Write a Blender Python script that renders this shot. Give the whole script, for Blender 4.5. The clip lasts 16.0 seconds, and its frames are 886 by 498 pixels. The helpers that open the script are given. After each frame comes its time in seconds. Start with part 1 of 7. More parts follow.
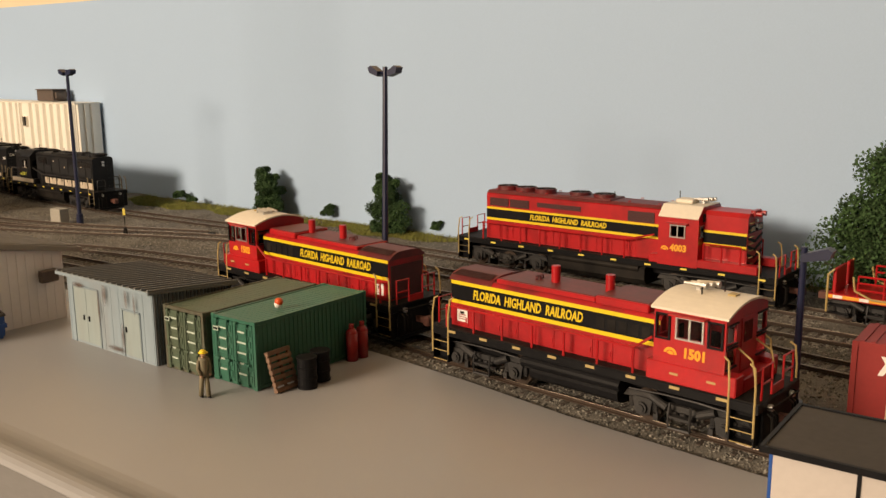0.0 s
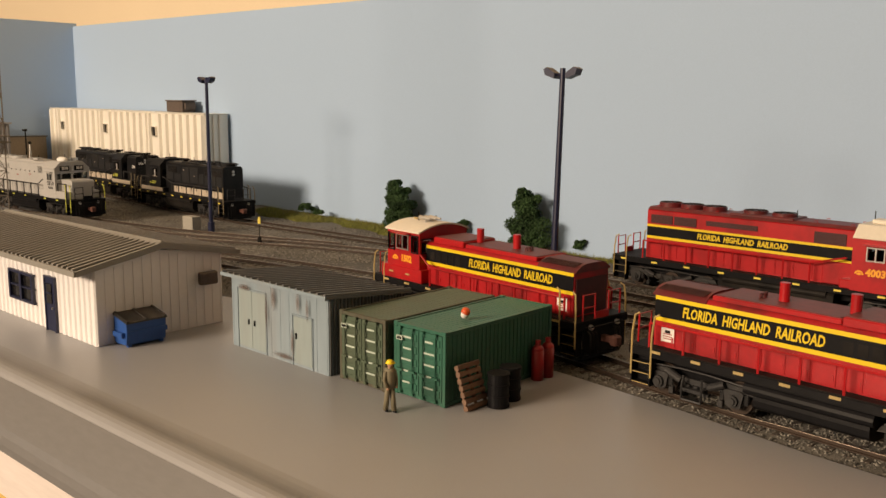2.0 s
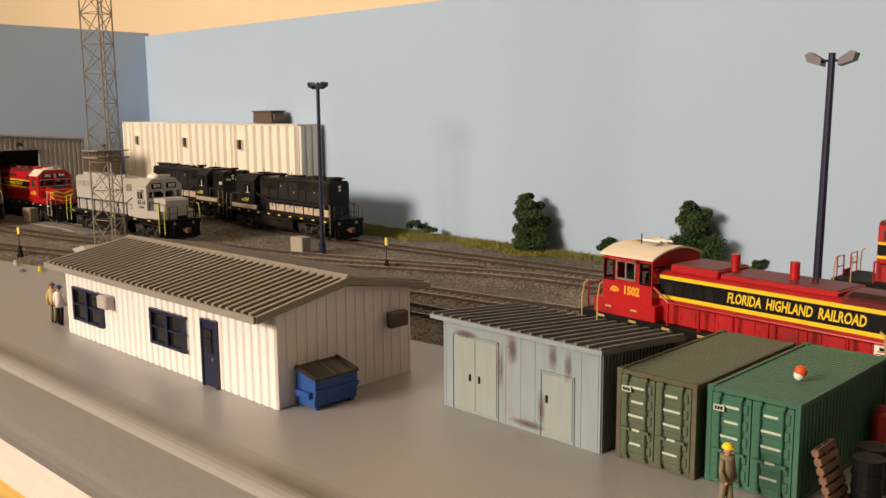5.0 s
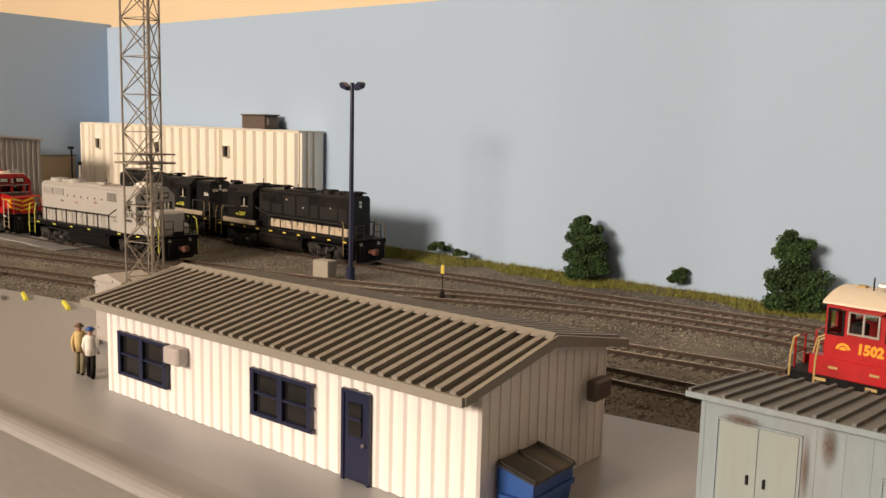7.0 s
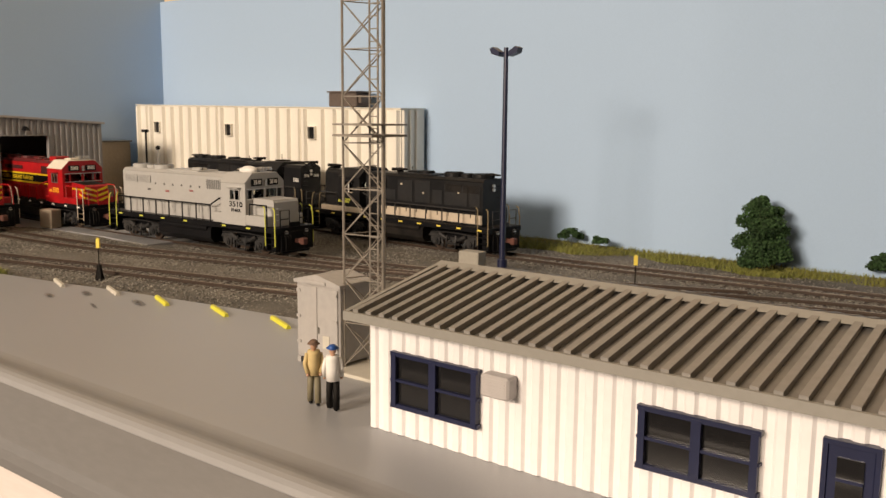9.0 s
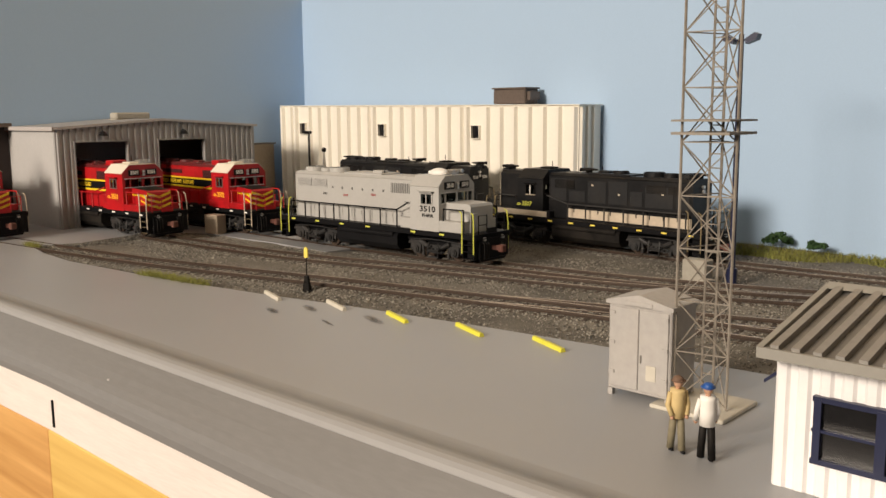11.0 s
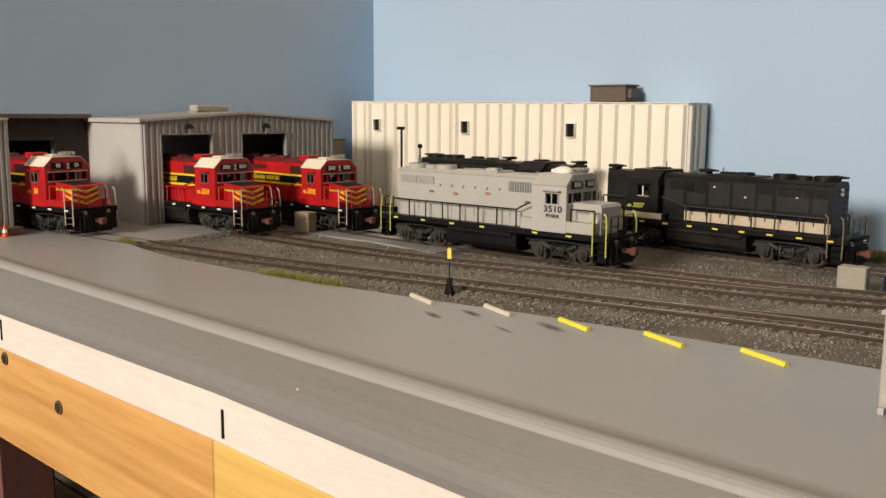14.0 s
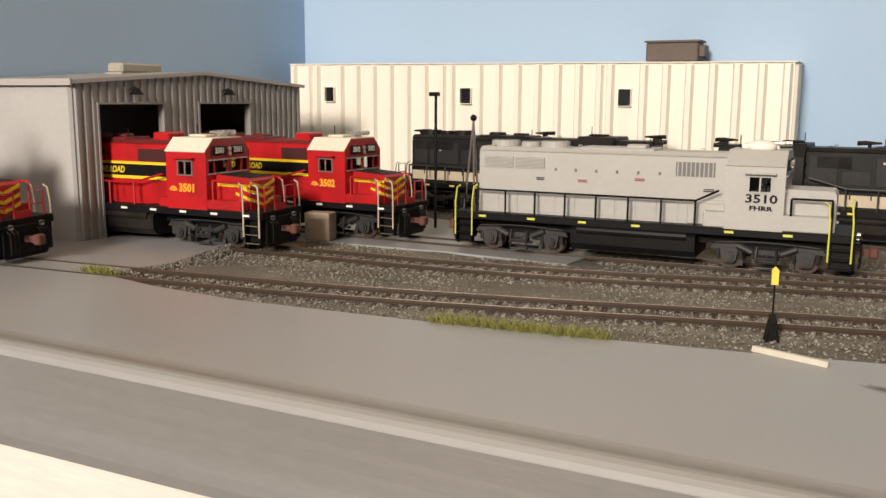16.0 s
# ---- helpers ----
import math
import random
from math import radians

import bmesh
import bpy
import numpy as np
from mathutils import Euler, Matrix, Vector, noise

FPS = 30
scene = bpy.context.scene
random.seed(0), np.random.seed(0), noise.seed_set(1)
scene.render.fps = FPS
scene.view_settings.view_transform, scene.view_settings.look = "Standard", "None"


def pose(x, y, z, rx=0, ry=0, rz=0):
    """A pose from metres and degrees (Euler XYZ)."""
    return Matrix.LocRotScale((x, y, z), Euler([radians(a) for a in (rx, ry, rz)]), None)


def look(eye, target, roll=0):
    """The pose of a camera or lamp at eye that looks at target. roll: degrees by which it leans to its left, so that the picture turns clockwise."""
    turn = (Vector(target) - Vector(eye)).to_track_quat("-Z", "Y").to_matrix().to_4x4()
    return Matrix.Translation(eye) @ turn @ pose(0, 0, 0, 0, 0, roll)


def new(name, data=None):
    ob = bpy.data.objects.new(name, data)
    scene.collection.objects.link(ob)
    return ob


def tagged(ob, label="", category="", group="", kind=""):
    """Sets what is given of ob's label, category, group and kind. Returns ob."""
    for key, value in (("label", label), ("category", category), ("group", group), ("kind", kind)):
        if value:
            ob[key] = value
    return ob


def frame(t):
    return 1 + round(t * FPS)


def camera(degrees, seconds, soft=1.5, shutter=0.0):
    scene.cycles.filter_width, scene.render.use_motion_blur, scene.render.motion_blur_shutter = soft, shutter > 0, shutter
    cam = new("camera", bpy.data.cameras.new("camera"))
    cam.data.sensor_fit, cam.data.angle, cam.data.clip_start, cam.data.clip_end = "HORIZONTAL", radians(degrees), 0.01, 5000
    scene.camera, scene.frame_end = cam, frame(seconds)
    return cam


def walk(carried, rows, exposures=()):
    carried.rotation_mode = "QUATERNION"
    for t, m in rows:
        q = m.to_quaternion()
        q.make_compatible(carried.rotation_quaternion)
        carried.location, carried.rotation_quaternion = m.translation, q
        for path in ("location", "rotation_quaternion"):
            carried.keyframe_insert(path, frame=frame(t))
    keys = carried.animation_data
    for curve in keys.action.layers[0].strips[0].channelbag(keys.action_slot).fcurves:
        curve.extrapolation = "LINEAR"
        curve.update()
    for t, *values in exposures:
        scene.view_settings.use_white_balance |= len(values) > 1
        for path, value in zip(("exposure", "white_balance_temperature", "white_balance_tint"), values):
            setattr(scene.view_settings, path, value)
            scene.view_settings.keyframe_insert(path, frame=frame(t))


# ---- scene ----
cam = camera(53.0, 16.0)
PATH = [
    (0, (-0.022, 0.007, 0.13), (-1.189, 1.584, -0.258), -0.5),
    (0.5, (-0.027, 0.001, 0.128), (-1.281, 1.518, -0.226), -0.5),
    (1, (-0.039, 0.001, 0.121), (-1.333, 1.49, -0.21), -0.2),
    (1.5, (-0.054, 0.003, 0.12), (-1.369, 1.474, -0.205), 0.2),
    (2, (-0.078, 0.001, 0.116), (-1.396, 1.47, -0.211), 0.5),
    (2.5, (-0.106, 0.001, 0.116), (-1.426, 1.469, -0.205), 0.3),
    (3, (-0.126, 0.003, 0.115), (-1.488, 1.436, -0.187), -1.1),
    (3.5, (-0.134, 0.002, 0.114), (-1.524, 1.411, -0.176), -1.7),
    (4, (-0.144, -0.006, 0.118), (-1.533, 1.404, -0.172), -0.8),
    (4.5, (-0.17, 0.001, 0.113), (-1.553, 1.414, -0.189), -0.6),
    (5, (-0.202, 0.007, 0.11), (-1.576, 1.429, -0.191), -0.5),
    (5.2, (-0.218, 0.007, 0.107), (-1.583, 1.438, -0.19), -0.3),
    (7.5, (-0.37, 0.011, 0.105), (-1.593, 1.57, -0.169), 1.4),
    (8, (-0.406, 0.007, 0.102), (-1.631, 1.558, -0.207), 1.1),
    (8.5, (-0.441, 0.006, 0.099), (-1.647, 1.571, -0.208), 0.8),
    (9, (-0.474, 0.002, 0.095), (-1.69, 1.561, -0.205), 0.5),
    (9.5, (-0.503, -0.009, 0.096), (-1.769, 1.51, -0.202), 0.1),
    (10, (-0.521, -0.014, 0.095), (-1.829, 1.469, -0.207), -0.1),
    (10.2, (-0.531, -0.013, 0.094), (-1.846, 1.463, -0.208), -0.3),
    (12.3, (-0.605, -0.042, 0.094), (-2.001, 1.357, -0.209), -0.2),
    (12.5, (-0.608, -0.045, 0.093), (-2.011, 1.348, -0.209), -0.3),
    (13, (-0.612, -0.046, 0.093), (-2.015, 1.348, -0.209), -0.2),
    (13.5, (-0.624, -0.048, 0.09), (-1.992, 1.383, -0.198), 0.0),
    (14, (-0.643, -0.051, 0.09), (-1.99, 1.397, -0.211), 0.4),
    (14.5, (-0.693, -0.037, 0.077), (-2.025, 1.424, -0.225), 1.0),
    (15, (-0.774, -0.029, 0.076), (-2.018, 1.509, -0.214), -0.1),
    (15.5, (-0.858, -0.017, 0.075), (-1.933, 1.639, -0.242), -0.0),
    (16, (-0.915, -0.021, 0.076), (-1.818, 1.732, -0.26), 0.3),
]
walk(cam, [(t, look(eye, target, roll)) for t, eye, target, roll in PATH],
     [(0.0, 0.15, 7900, 16), (0.5, 0.04, 7950, 16), (1.0, -0.05, 8000, 17), (3.0, 0.0, 7800, 17), (4.0, 0.03, 7700, 18), (5.0, 0.07, 7600, 18), (7.5, 0.08, 7350, 18), (8.0, 0.18, 7200, 15), (8.5, 0.12, 7150, 15), (9.0, 0.0, 7150, 16), (10.0, 0.04, 6750, 13), (12.5, 0.08, 6600, 12), (13.5, 0.1, 6550, 11), (14.5, -0.08, 6600, 12), (15.5, 0.2, 6400, 13), (16.0, 0.17, 6350, 12)])

# ---- world and lights ----
world = bpy.data.worlds.new("room_air")
scene.world = world
world.use_nodes = True
world.node_tree.nodes["Background"].inputs["Color"].default_value = (1.0, 0.82, 0.66, 1)
world.node_tree.nodes["Background"].inputs["Strength"].default_value = 0.006


def room_lamp(name, at, aim, size, watts, colour):
    data = bpy.data.lights.new(name, "AREA")
    data.shape, data.size, data.energy, data.color = "DISK", size, watts, colour
    ob = new(name, data)
    ob.matrix_world = look(at, aim)
    return tagged(ob, "warm ceiling lamp of the room", "lamp", kind="structure")


room_lamp("room_lamp", (-1.15, -1.7, 0.76), (-0.6, 0.5, 0.0), 0.34, 26, (1.0, 0.88, 0.73))
room_lamp("room_lamp", (-0.86, -2.7, 1.0), (-0.7, 0.4, 0.0), 0.75, 66, (1.0, 0.88, 0.73))
room_lamp("room_lamp", (-1.25, -0.7, 1.15), (-1.0, 0.2, 0.0), 0.6, 3.0, (1.0, 0.88, 0.73))


# ---- materials ----
def material(name, colour, rough=0.6, metal=0.0, vary=0.12, grain=400.0, bump=0.0, bump_scale=900.0, coarse=25.0, second=None,
             island=0.0, objects=0.0, spec=0.5, dust=0.0, dust_colour=(0.30, 0.24, 0.19), stretch=(1, 1, 1)):
    m = bpy.data.materials.new(name)
    m.use_nodes = True
    nt = m.node_tree
    nodes, links = nt.nodes, nt.links
    b = nodes["Principled BSDF"]
    b.inputs["Roughness"].default_value, b.inputs["Metallic"].default_value = rough, metal
    b.inputs["Specular IOR Level"].default_value = spec
    co = nodes.new("ShaderNodeTexCoord")
    mp = nodes.new("ShaderNodeMapping")
    mp.inputs["Scale"].default_value = stretch
    links.new(co.outputs["Object"], mp.inputs["Vector"])
    fine, wide = nodes.new("ShaderNodeTexNoise"), nodes.new("ShaderNodeTexNoise")
    for n, s in ((fine, grain), (wide, coarse)):
        n.inputs["Scale"].default_value, n.inputs["Detail"].default_value = s, 4
        links.new(mp.outputs["Vector"], n.inputs["Vector"])
    mix = nodes.new("ShaderNodeMix")
    mix.data_type = "RGBA"
    lo = [c * (1 - vary) for c in colour]
    hi = [min(1, c * (1 + vary)) for c in (second or colour)]
    mix.inputs["A"].default_value, mix.inputs["B"].default_value = (*lo, 1), (*hi, 1)
    add = nodes.new("ShaderNodeMath")
    add.operation = "ADD"
    half = nodes.new("ShaderNodeMath")
    half.operation = "MULTIPLY"
    half.inputs[1].default_value = 0.5
    links.new(fine.outputs["Fac"], add.inputs[0])
    links.new(wide.outputs["Fac"], add.inputs[1])
    links.new(add.outputs[0], half.inputs[0])
    ramp = nodes.new("ShaderNodeMapRange")
    ramp.inputs["From Min"].default_value, ramp.inputs["From Max"].default_value = 0.32, 0.68
    links.new(half.outputs[0], ramp.inputs["Value"])
    links.new(ramp.outputs["Result"], mix.inputs["Factor"])
    out = mix.outputs["Result"]
    if island or objects:
        if island:
            src = nodes.new("ShaderNodeNewGeometry").outputs["Random Per Island"]
        else:
            src = nodes.new("ShaderNodeObjectInfo").outputs["Random"]
        hsv = nodes.new("ShaderNodeHueSaturation")
        rng = nodes.new("ShaderNodeMapRange")
        k = island or objects
        rng.inputs["To Min"].default_value, rng.inputs["To Max"].default_value = 1 - k, 1 + k
        links.new(src, rng.inputs["Value"])
        links.new(rng.outputs["Result"], hsv.inputs["Value"])
        links.new(out, hsv.inputs["Color"])
        out = hsv.outputs["Color"]
    if dust:
        dn = nodes.new("ShaderNodeTexNoise")
        dn.inputs["Scale"].default_value, dn.inputs["Detail"].default_value = 60, 6
        links.new(mp.outputs["Vector"], dn.inputs["Vector"])
        dr = nodes.new("ShaderNodeMapRange")
        dr.inputs["From Min"].default_value, dr.inputs["From Max"].default_value = 0.45, 0.75
        dr.inputs["To Max"].default_value = dust
        links.new(dn.outputs["Fac"], dr.inputs["Value"])
        dm = nodes.new("ShaderNodeMix")
        dm.data_type = "RGBA"
        dm.inputs["B"].default_value = (*dust_colour, 1)
        links.new(dr.outputs["Result"], dm.inputs["Factor"])
        links.new(out, dm.inputs["A"])
        out = dm.outputs["Result"]
    links.new(out, b.inputs["Base Color"])
    if bump:
        bn = nodes.new("ShaderNodeTexNoise")
        bn.inputs["Scale"].default_value, bn.inputs["Detail"].default_value = bump_scale, 5
        links.new(mp.outputs["Vector"], bn.inputs["Vector"])
        bp = nodes.new("ShaderNodeBump")
        bp.inputs["Strength"].default_value, bp.inputs["Distance"].default_value = bump, 0.0006
        links.new(bn.outputs["Fac"], bp.inputs["Height"])
        links.new(bp.outputs["Normal"], b.inputs["Normal"])
    return m


def glass_material(name, colour=(0.8, 0.85, 0.85)):
    m = bpy.data.materials.new(name)
    m.use_nodes = True
    b = m.node_tree.nodes["Principled BSDF"]
    b.inputs["Base Color"].default_value = (*colour, 1)
    b.inputs["Roughness"].default_value, b.inputs["Transmission Weight"].default_value = 0.02, 1.0
    b.inputs["IOR"].default_value = 1.1
    return m


SKY = material("backdrop_paint", (0.36, 0.50, 0.68), 0.75, vary=0.03, coarse=3, grain=900, bump=0.05)
CREAM = material("room_wall_paint", (0.78, 0.64, 0.45), 0.8, vary=0.04, coarse=4, bump=0.05)
CEILING = material("ceiling_paint", (0.38, 0.36, 0.32), 0.85, vary=0.03)
DIMWALL = material("brown_room_wall_paint", (0.15, 0.12, 0.09), 0.8, vary=0.05, coarse=4)
CARPET = material("room_floor", (0.10, 0.085, 0.07), 0.9, vary=0.3, coarse=12)
PAVE = material("grey_pavement_paint", (0.308, 0.314, 0.328), 0.36, vary=0.05, grain=1400, coarse=14, bump=0.12, bump_scale=2500, dust=0.08, dust_colour=(0.30, 0.28, 0.25))
NOSING = material("grey_plastic_nosing", (0.192, 0.188, 0.185), 0.34, vary=0.07, coarse=18, grain=600, stretch=(0.25, 1, 1), bump=0.08)
WHITEBOARD = material("whitewashed_board", (0.72, 0.65, 0.61), 0.65, vary=0.08, coarse=30, stretch=(0.15, 1, 1), bump=0.2)
PINE = material("pine_board", (0.50, 0.24, 0.07), 0.45, vary=0.12, second=(0.68, 0.40, 0.15), grain=160, coarse=34, stretch=(0.05, 1, 1), bump=0.12)
PINE_PALE = material("yellow_pine_board", (0.62, 0.37, 0.10), 0.42, vary=0.08, second=(0.74, 0.52, 0.17), grain=160, coarse=34, stretch=(0.05, 1, 1), bump=0.1)
BEAD = material("grey_painted_bead", (0.305, 0.304, 0.307), 0.48, vary=0.05, coarse=18, stretch=(0.25, 1, 1))
OLDWOOD = material("weathered_plank", (0.095, 0.09, 0.072), 0.8, vary=0.35, coarse=18, grain=90, stretch=(0.1, 1, 1), bump=0.3)
DARKWOOD = material("dark_underframe_wood", (0.12, 0.085, 0.06), 0.8, vary=0.3, stretch=(0.1, 1, 1))
SOIL = material("yard_ground", (0.092, 0.084, 0.071), 0.95, vary=0.4, second=(0.155, 0.143, 0.122), grain=1300, coarse=22, bump=0.9, bump_scale=1500)
STONE = material("ballast_stone", (0.188, 0.176, 0.152), 0.85, vary=0.25, island=0.75, grain=300)
RAIL = material("rusty_rail", (0.050, 0.032, 0.022), 0.5, metal=0.2, vary=0.25)
RAILTOP = material("polished_rail_head", (0.26, 0.215, 0.17), 0.36, metal=1.0, vary=0.1)
TIE = material("brown_tie_plastic", (0.042, 0.030, 0.023), 0.85, vary=0.3, objects=0.3, dust=0.5, dust_colour=(0.13, 0.11, 0.09))
WHITE_SIDING = material("white_siding_plastic", (0.80, 0.785, 0.785), 0.5, vary=0.03, coarse=20, bump=0.04)
CREAM_SIDING = material("ivory_corrugated_plastic", (0.80, 0.765, 0.68), 0.5, vary=0.03, coarse=16)
ROOF_GREY = material("brown_grey_roof_panel", (0.122, 0.115, 0.106), 0.5, vary=0.15, coarse=40, dust=0.3, dust_colour=(0.32, 0.28, 0.23))
ROOF_RIB = material("grey_roof_rib", (0.215, 0.205, 0.190), 0.5, vary=0.12, dust=0.2)
ROOF_TRIM = material("grey_roof_trim", (0.255, 0.245, 0.22), 0.5, vary=0.06)
NAVY = material("navy_blue_paint", (0.010, 0.014, 0.045), 0.4, vary=0.1)
WINDOW_DARK = material("dark_window_glass", (0.012, 0.012, 0.013), 0.08, vary=0.2, spec=0.7)
SHED_GREY = material("weathered_grey_metal", (0.235, 0.305, 0.350), 0.5, vary=0.10, coarse=60, stretch=(1, 1, 0.15), dust=0.35, dust_colour=(0.20, 0.16, 0.13))
SHED_DOOR = material("grey_green_shed_door", (0.262, 0.325, 0.330), 0.5, vary=0.08, coarse=60, stretch=(1, 1, 0.15), dust=0.3, dust_colour=(0.22, 0.17, 0.13))
SHED_ROOF = material("dark_grey_shed_roof", (0.125, 0.135, 0.14), 0.55, vary=0.1, dust=0.2)
OLIVE = material("olive_container_paint", (0.066, 0.098, 0.062), 0.5, vary=0.10, coarse=70, dust=0.30, dust_colour=(0.10, 0.06, 0.04))
RUSTED = material("rusted_olive_edge", (0.095, 0.062, 0.042), 0.7, vary=0.3, coarse=120, second=(0.07, 0.085, 0.055))
GREEN = material("green_container_paint", (0.022, 0.118, 0.078), 0.45, vary=0.08, coarse=70, dust=0.18, dust_colour=(0.08, 0.06, 0.04))
PALE_MARK = material("worn_white_marking", (0.44, 0.52, 0.45), 0.65, vary=0.25, grain=1500)
WHITE = material("white_paint", (0.78, 0.76, 0.72), 0.5, vary=0.05)
BLACK = material("black_paint", (0.008, 0.008, 0.009), 0.42, vary=0.25, coarse=60, spec=0.12)
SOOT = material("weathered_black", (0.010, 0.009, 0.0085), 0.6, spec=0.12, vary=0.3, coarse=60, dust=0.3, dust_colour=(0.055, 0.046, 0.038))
LOCOBLACK = material("faded_black_locomotive_paint", (0.0100, 0.0103, 0.0115), 0.45, spec=0.22, vary=0.25, coarse=60, dust=0.4, dust_colour=(0.028, 0.025, 0.022))
TRUCK = material("dusty_grey_truck", (0.021, 0.021, 0.022), 0.5, spec=0.4, vary=0.35, coarse=140, dust=0.5, dust_colour=(0.058, 0.052, 0.046))
RED = material("red_locomotive_paint", (0.43, 0.010, 0.014), 0.36, vary=0.12, coarse=40, dust=0.55, dust_colour=(0.10, 0.008, 0.008))
RED_WORN = material("sooty_red_hood_paint", (0.40, 0.010, 0.014), 0.4, vary=0.15, coarse=30, dust=0.85, dust_colour=(0.035, 0.008, 0.008))
REDROOF = material("sooty_red_paint", (0.13, 0.012, 0.014), 0.5, vary=0.35, coarse=45, dust=0.4, dust_colour=(0.05, 0.03, 0.03))
DARKGRILLE = material("dark_red_grille", (0.055, 0.008, 0.009), 0.6, vary=0.2)
YELLOW = material("yellow_paint", (0.78, 0.55, 0.02), 0.45, vary=0.06)
REFLECT = material("yellow_reflector", (0.78, 0.62, 0.10), 0.45, vary=0.05)
RAILYELLOW = material("dull_yellow_handrail", (0.44, 0.32, 0.13), 0.5, vary=0.1)
LIME = material("lime_handrail_paint", (0.58, 0.60, 0.09), 0.45, vary=0.06)
DULLTAN = material("dusty_tan_handrail", (0.20, 0.155, 0.085), 0.6, vary=0.2)
ORANGE = material("orange_numeral", (0.85, 0.36, 0.03), 0.45, vary=0.05)
LOCOGREY = material("primer_grey_paint", (0.40, 0.395, 0.38), 0.5, vary=0.05, coarse=40, dust=0.06, dust_colour=(0.3, 0.27, 0.23))
LOCOPANEL = material("dusty_black_hood_panel", (0.019, 0.0195, 0.021), 0.5, spec=0.25, vary=0.2, coarse=80, dust=0.4, dust_colour=(0.035, 0.031, 0.027))
# white wall of the flat-roof building, its shade put into a darker colour
SHADEWHITE = material("shaded_white_panel", (0.52, 0.475, 0.44), 0.6, vary=0.05, coarse=20)
DARKFELT = material("dark_grey_roofing", (0.05, 0.046, 0.044), 0.8, vary=0.15, coarse=40)
SHEDSHADE = material("shaded_brown_shed_back", (0.030, 0.020, 0.018), 0.8, vary=0.15)
GREYGRILLE = material("grey_grille", (0.145, 0.145, 0.14), 0.6, vary=0.1)
CABROOF = material("ivory_cab_roof", (0.74, 0.68, 0.57), 0.5, vary=0.06, coarse=60, dust=0.1)
TANSTRIPE = material("tan_stripe_paint", (0.52, 0.44, 0.34), 0.55, vary=0.12, coarse=80)
SILVER = material("silver_metal", (0.6, 0.58, 0.55), 0.35, metal=0.9)
RUST = material("rusty_coupler", (0.10, 0.035, 0.024), 0.7, vary=0.3)
GLASS = glass_material("cab_glass")
BLUE = material("blue_dumpster_paint", (0.012, 0.075, 0.29), 0.45, vary=0.1, coarse=60)
LID = material("black_plastic_lid", (0.018, 0.017, 0.016), 0.55, vary=0.3, dust=0.3)
PALLETWOOD = material("pallet_wood", (0.17, 0.10, 0.065), 0.8, vary=0.25, objects=0.2)
PALEPALLET = material("pale_pallet_wood", (0.48, 0.36, 0.26), 0.8, vary=0.2, objects=0.15)
CYLRED = material("red_cylinder_paint", (0.30, 0.012, 0.012), 0.4, vary=0.1)
TRAILERRED = material("dark_red_trailer_paint", (0.26, 0.016, 0.014), 0.5, vary=0.1, coarse=30)
STOPYELLOW = material("yellow_wheel_stop", (0.64, 0.61, 0.06), 0.5, vary=0.06)
STOPPALE = material("pale_wheel_stop", (0.50, 0.47, 0.40), 0.6, vary=0.08)
CONCRETE = material("pale_concrete_block", (0.33, 0.31, 0.265), 0.8, vary=0.12, bump=0.2)
RELAYGREY = material("weathered_grey_cabinet_paint", (0.365, 0.35, 0.335), 0.55, vary=0.10, coarse=60, dust=0.2)
CABINET = material("grey_cabinet_plastic", (0.42, 0.395, 0.385), 0.5, vary=0.04)
TOWER = material("weathered_tower_metal", (0.21, 0.185, 0.155), 0.6, vary=0.25, coarse=80)
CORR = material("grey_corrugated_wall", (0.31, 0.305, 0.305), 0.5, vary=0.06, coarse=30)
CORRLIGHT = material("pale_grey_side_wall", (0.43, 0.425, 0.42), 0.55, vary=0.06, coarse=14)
POSTRED = material("reddish_stained_wood", (0.20, 0.085, 0.07), 0.6, vary=0.2, coarse=40, stretch=(1, 1, 0.2))
BROWNBOX = material("brown_roof_unit", (0.10, 0.075, 0.062), 0.6, vary=0.2)
TANBOX = material("tan_block", (0.40, 0.33, 0.25), 0.8, vary=0.1)
LEAF = material("foliage_clump", (0.020, 0.056, 0.018), 0.85, vary=0.3, second=(0.038, 0.088, 0.026), island=0.45, coarse=50)
GRASS = material("dry_yellow_grass", (0.29, 0.26, 0.062), 0.9, vary=0.3, second=(0.17, 0.19, 0.045), island=0.4, coarse=30)
TRUNK = material("bark", (0.06, 0.045, 0.03), 0.9, vary=0.3)
SKIN = material("figure_skin_paint", (0.45, 0.26, 0.17), 0.6)
KHAKI = material("khaki_paint", (0.19, 0.165, 0.105), 0.7, vary=0.2)
TANCLOTH = material("tan_shirt_paint", (0.55, 0.42, 0.2), 0.7)
HELMET = material("yellow_helmet", (0.8, 0.58, 0.03), 0.4)
CONE = material("orange_cone", (0.7, 0.09, 0.02), 0.5)


# ---- mesh helpers ----
def box(bm, x0, x1, y0, y1, z0, z1, bevel=0.0):
    m = Matrix.Translation(((x0 + x1) / 2, (y0 + y1) / 2, (z0 + z1) / 2)) @ Matrix.Diagonal((x1 - x0, y1 - y0, z1 - z0, 1))
    made = bmesh.ops.create_cube(bm, size=1.0, matrix=m)
    if bevel:
        es = list({e for v in made["verts"] for e in v.link_edges})
        bmesh.ops.bevel(bm, geom=es, offset=bevel, segments=1, affect="EDGES", profile=0.5)
    return bm


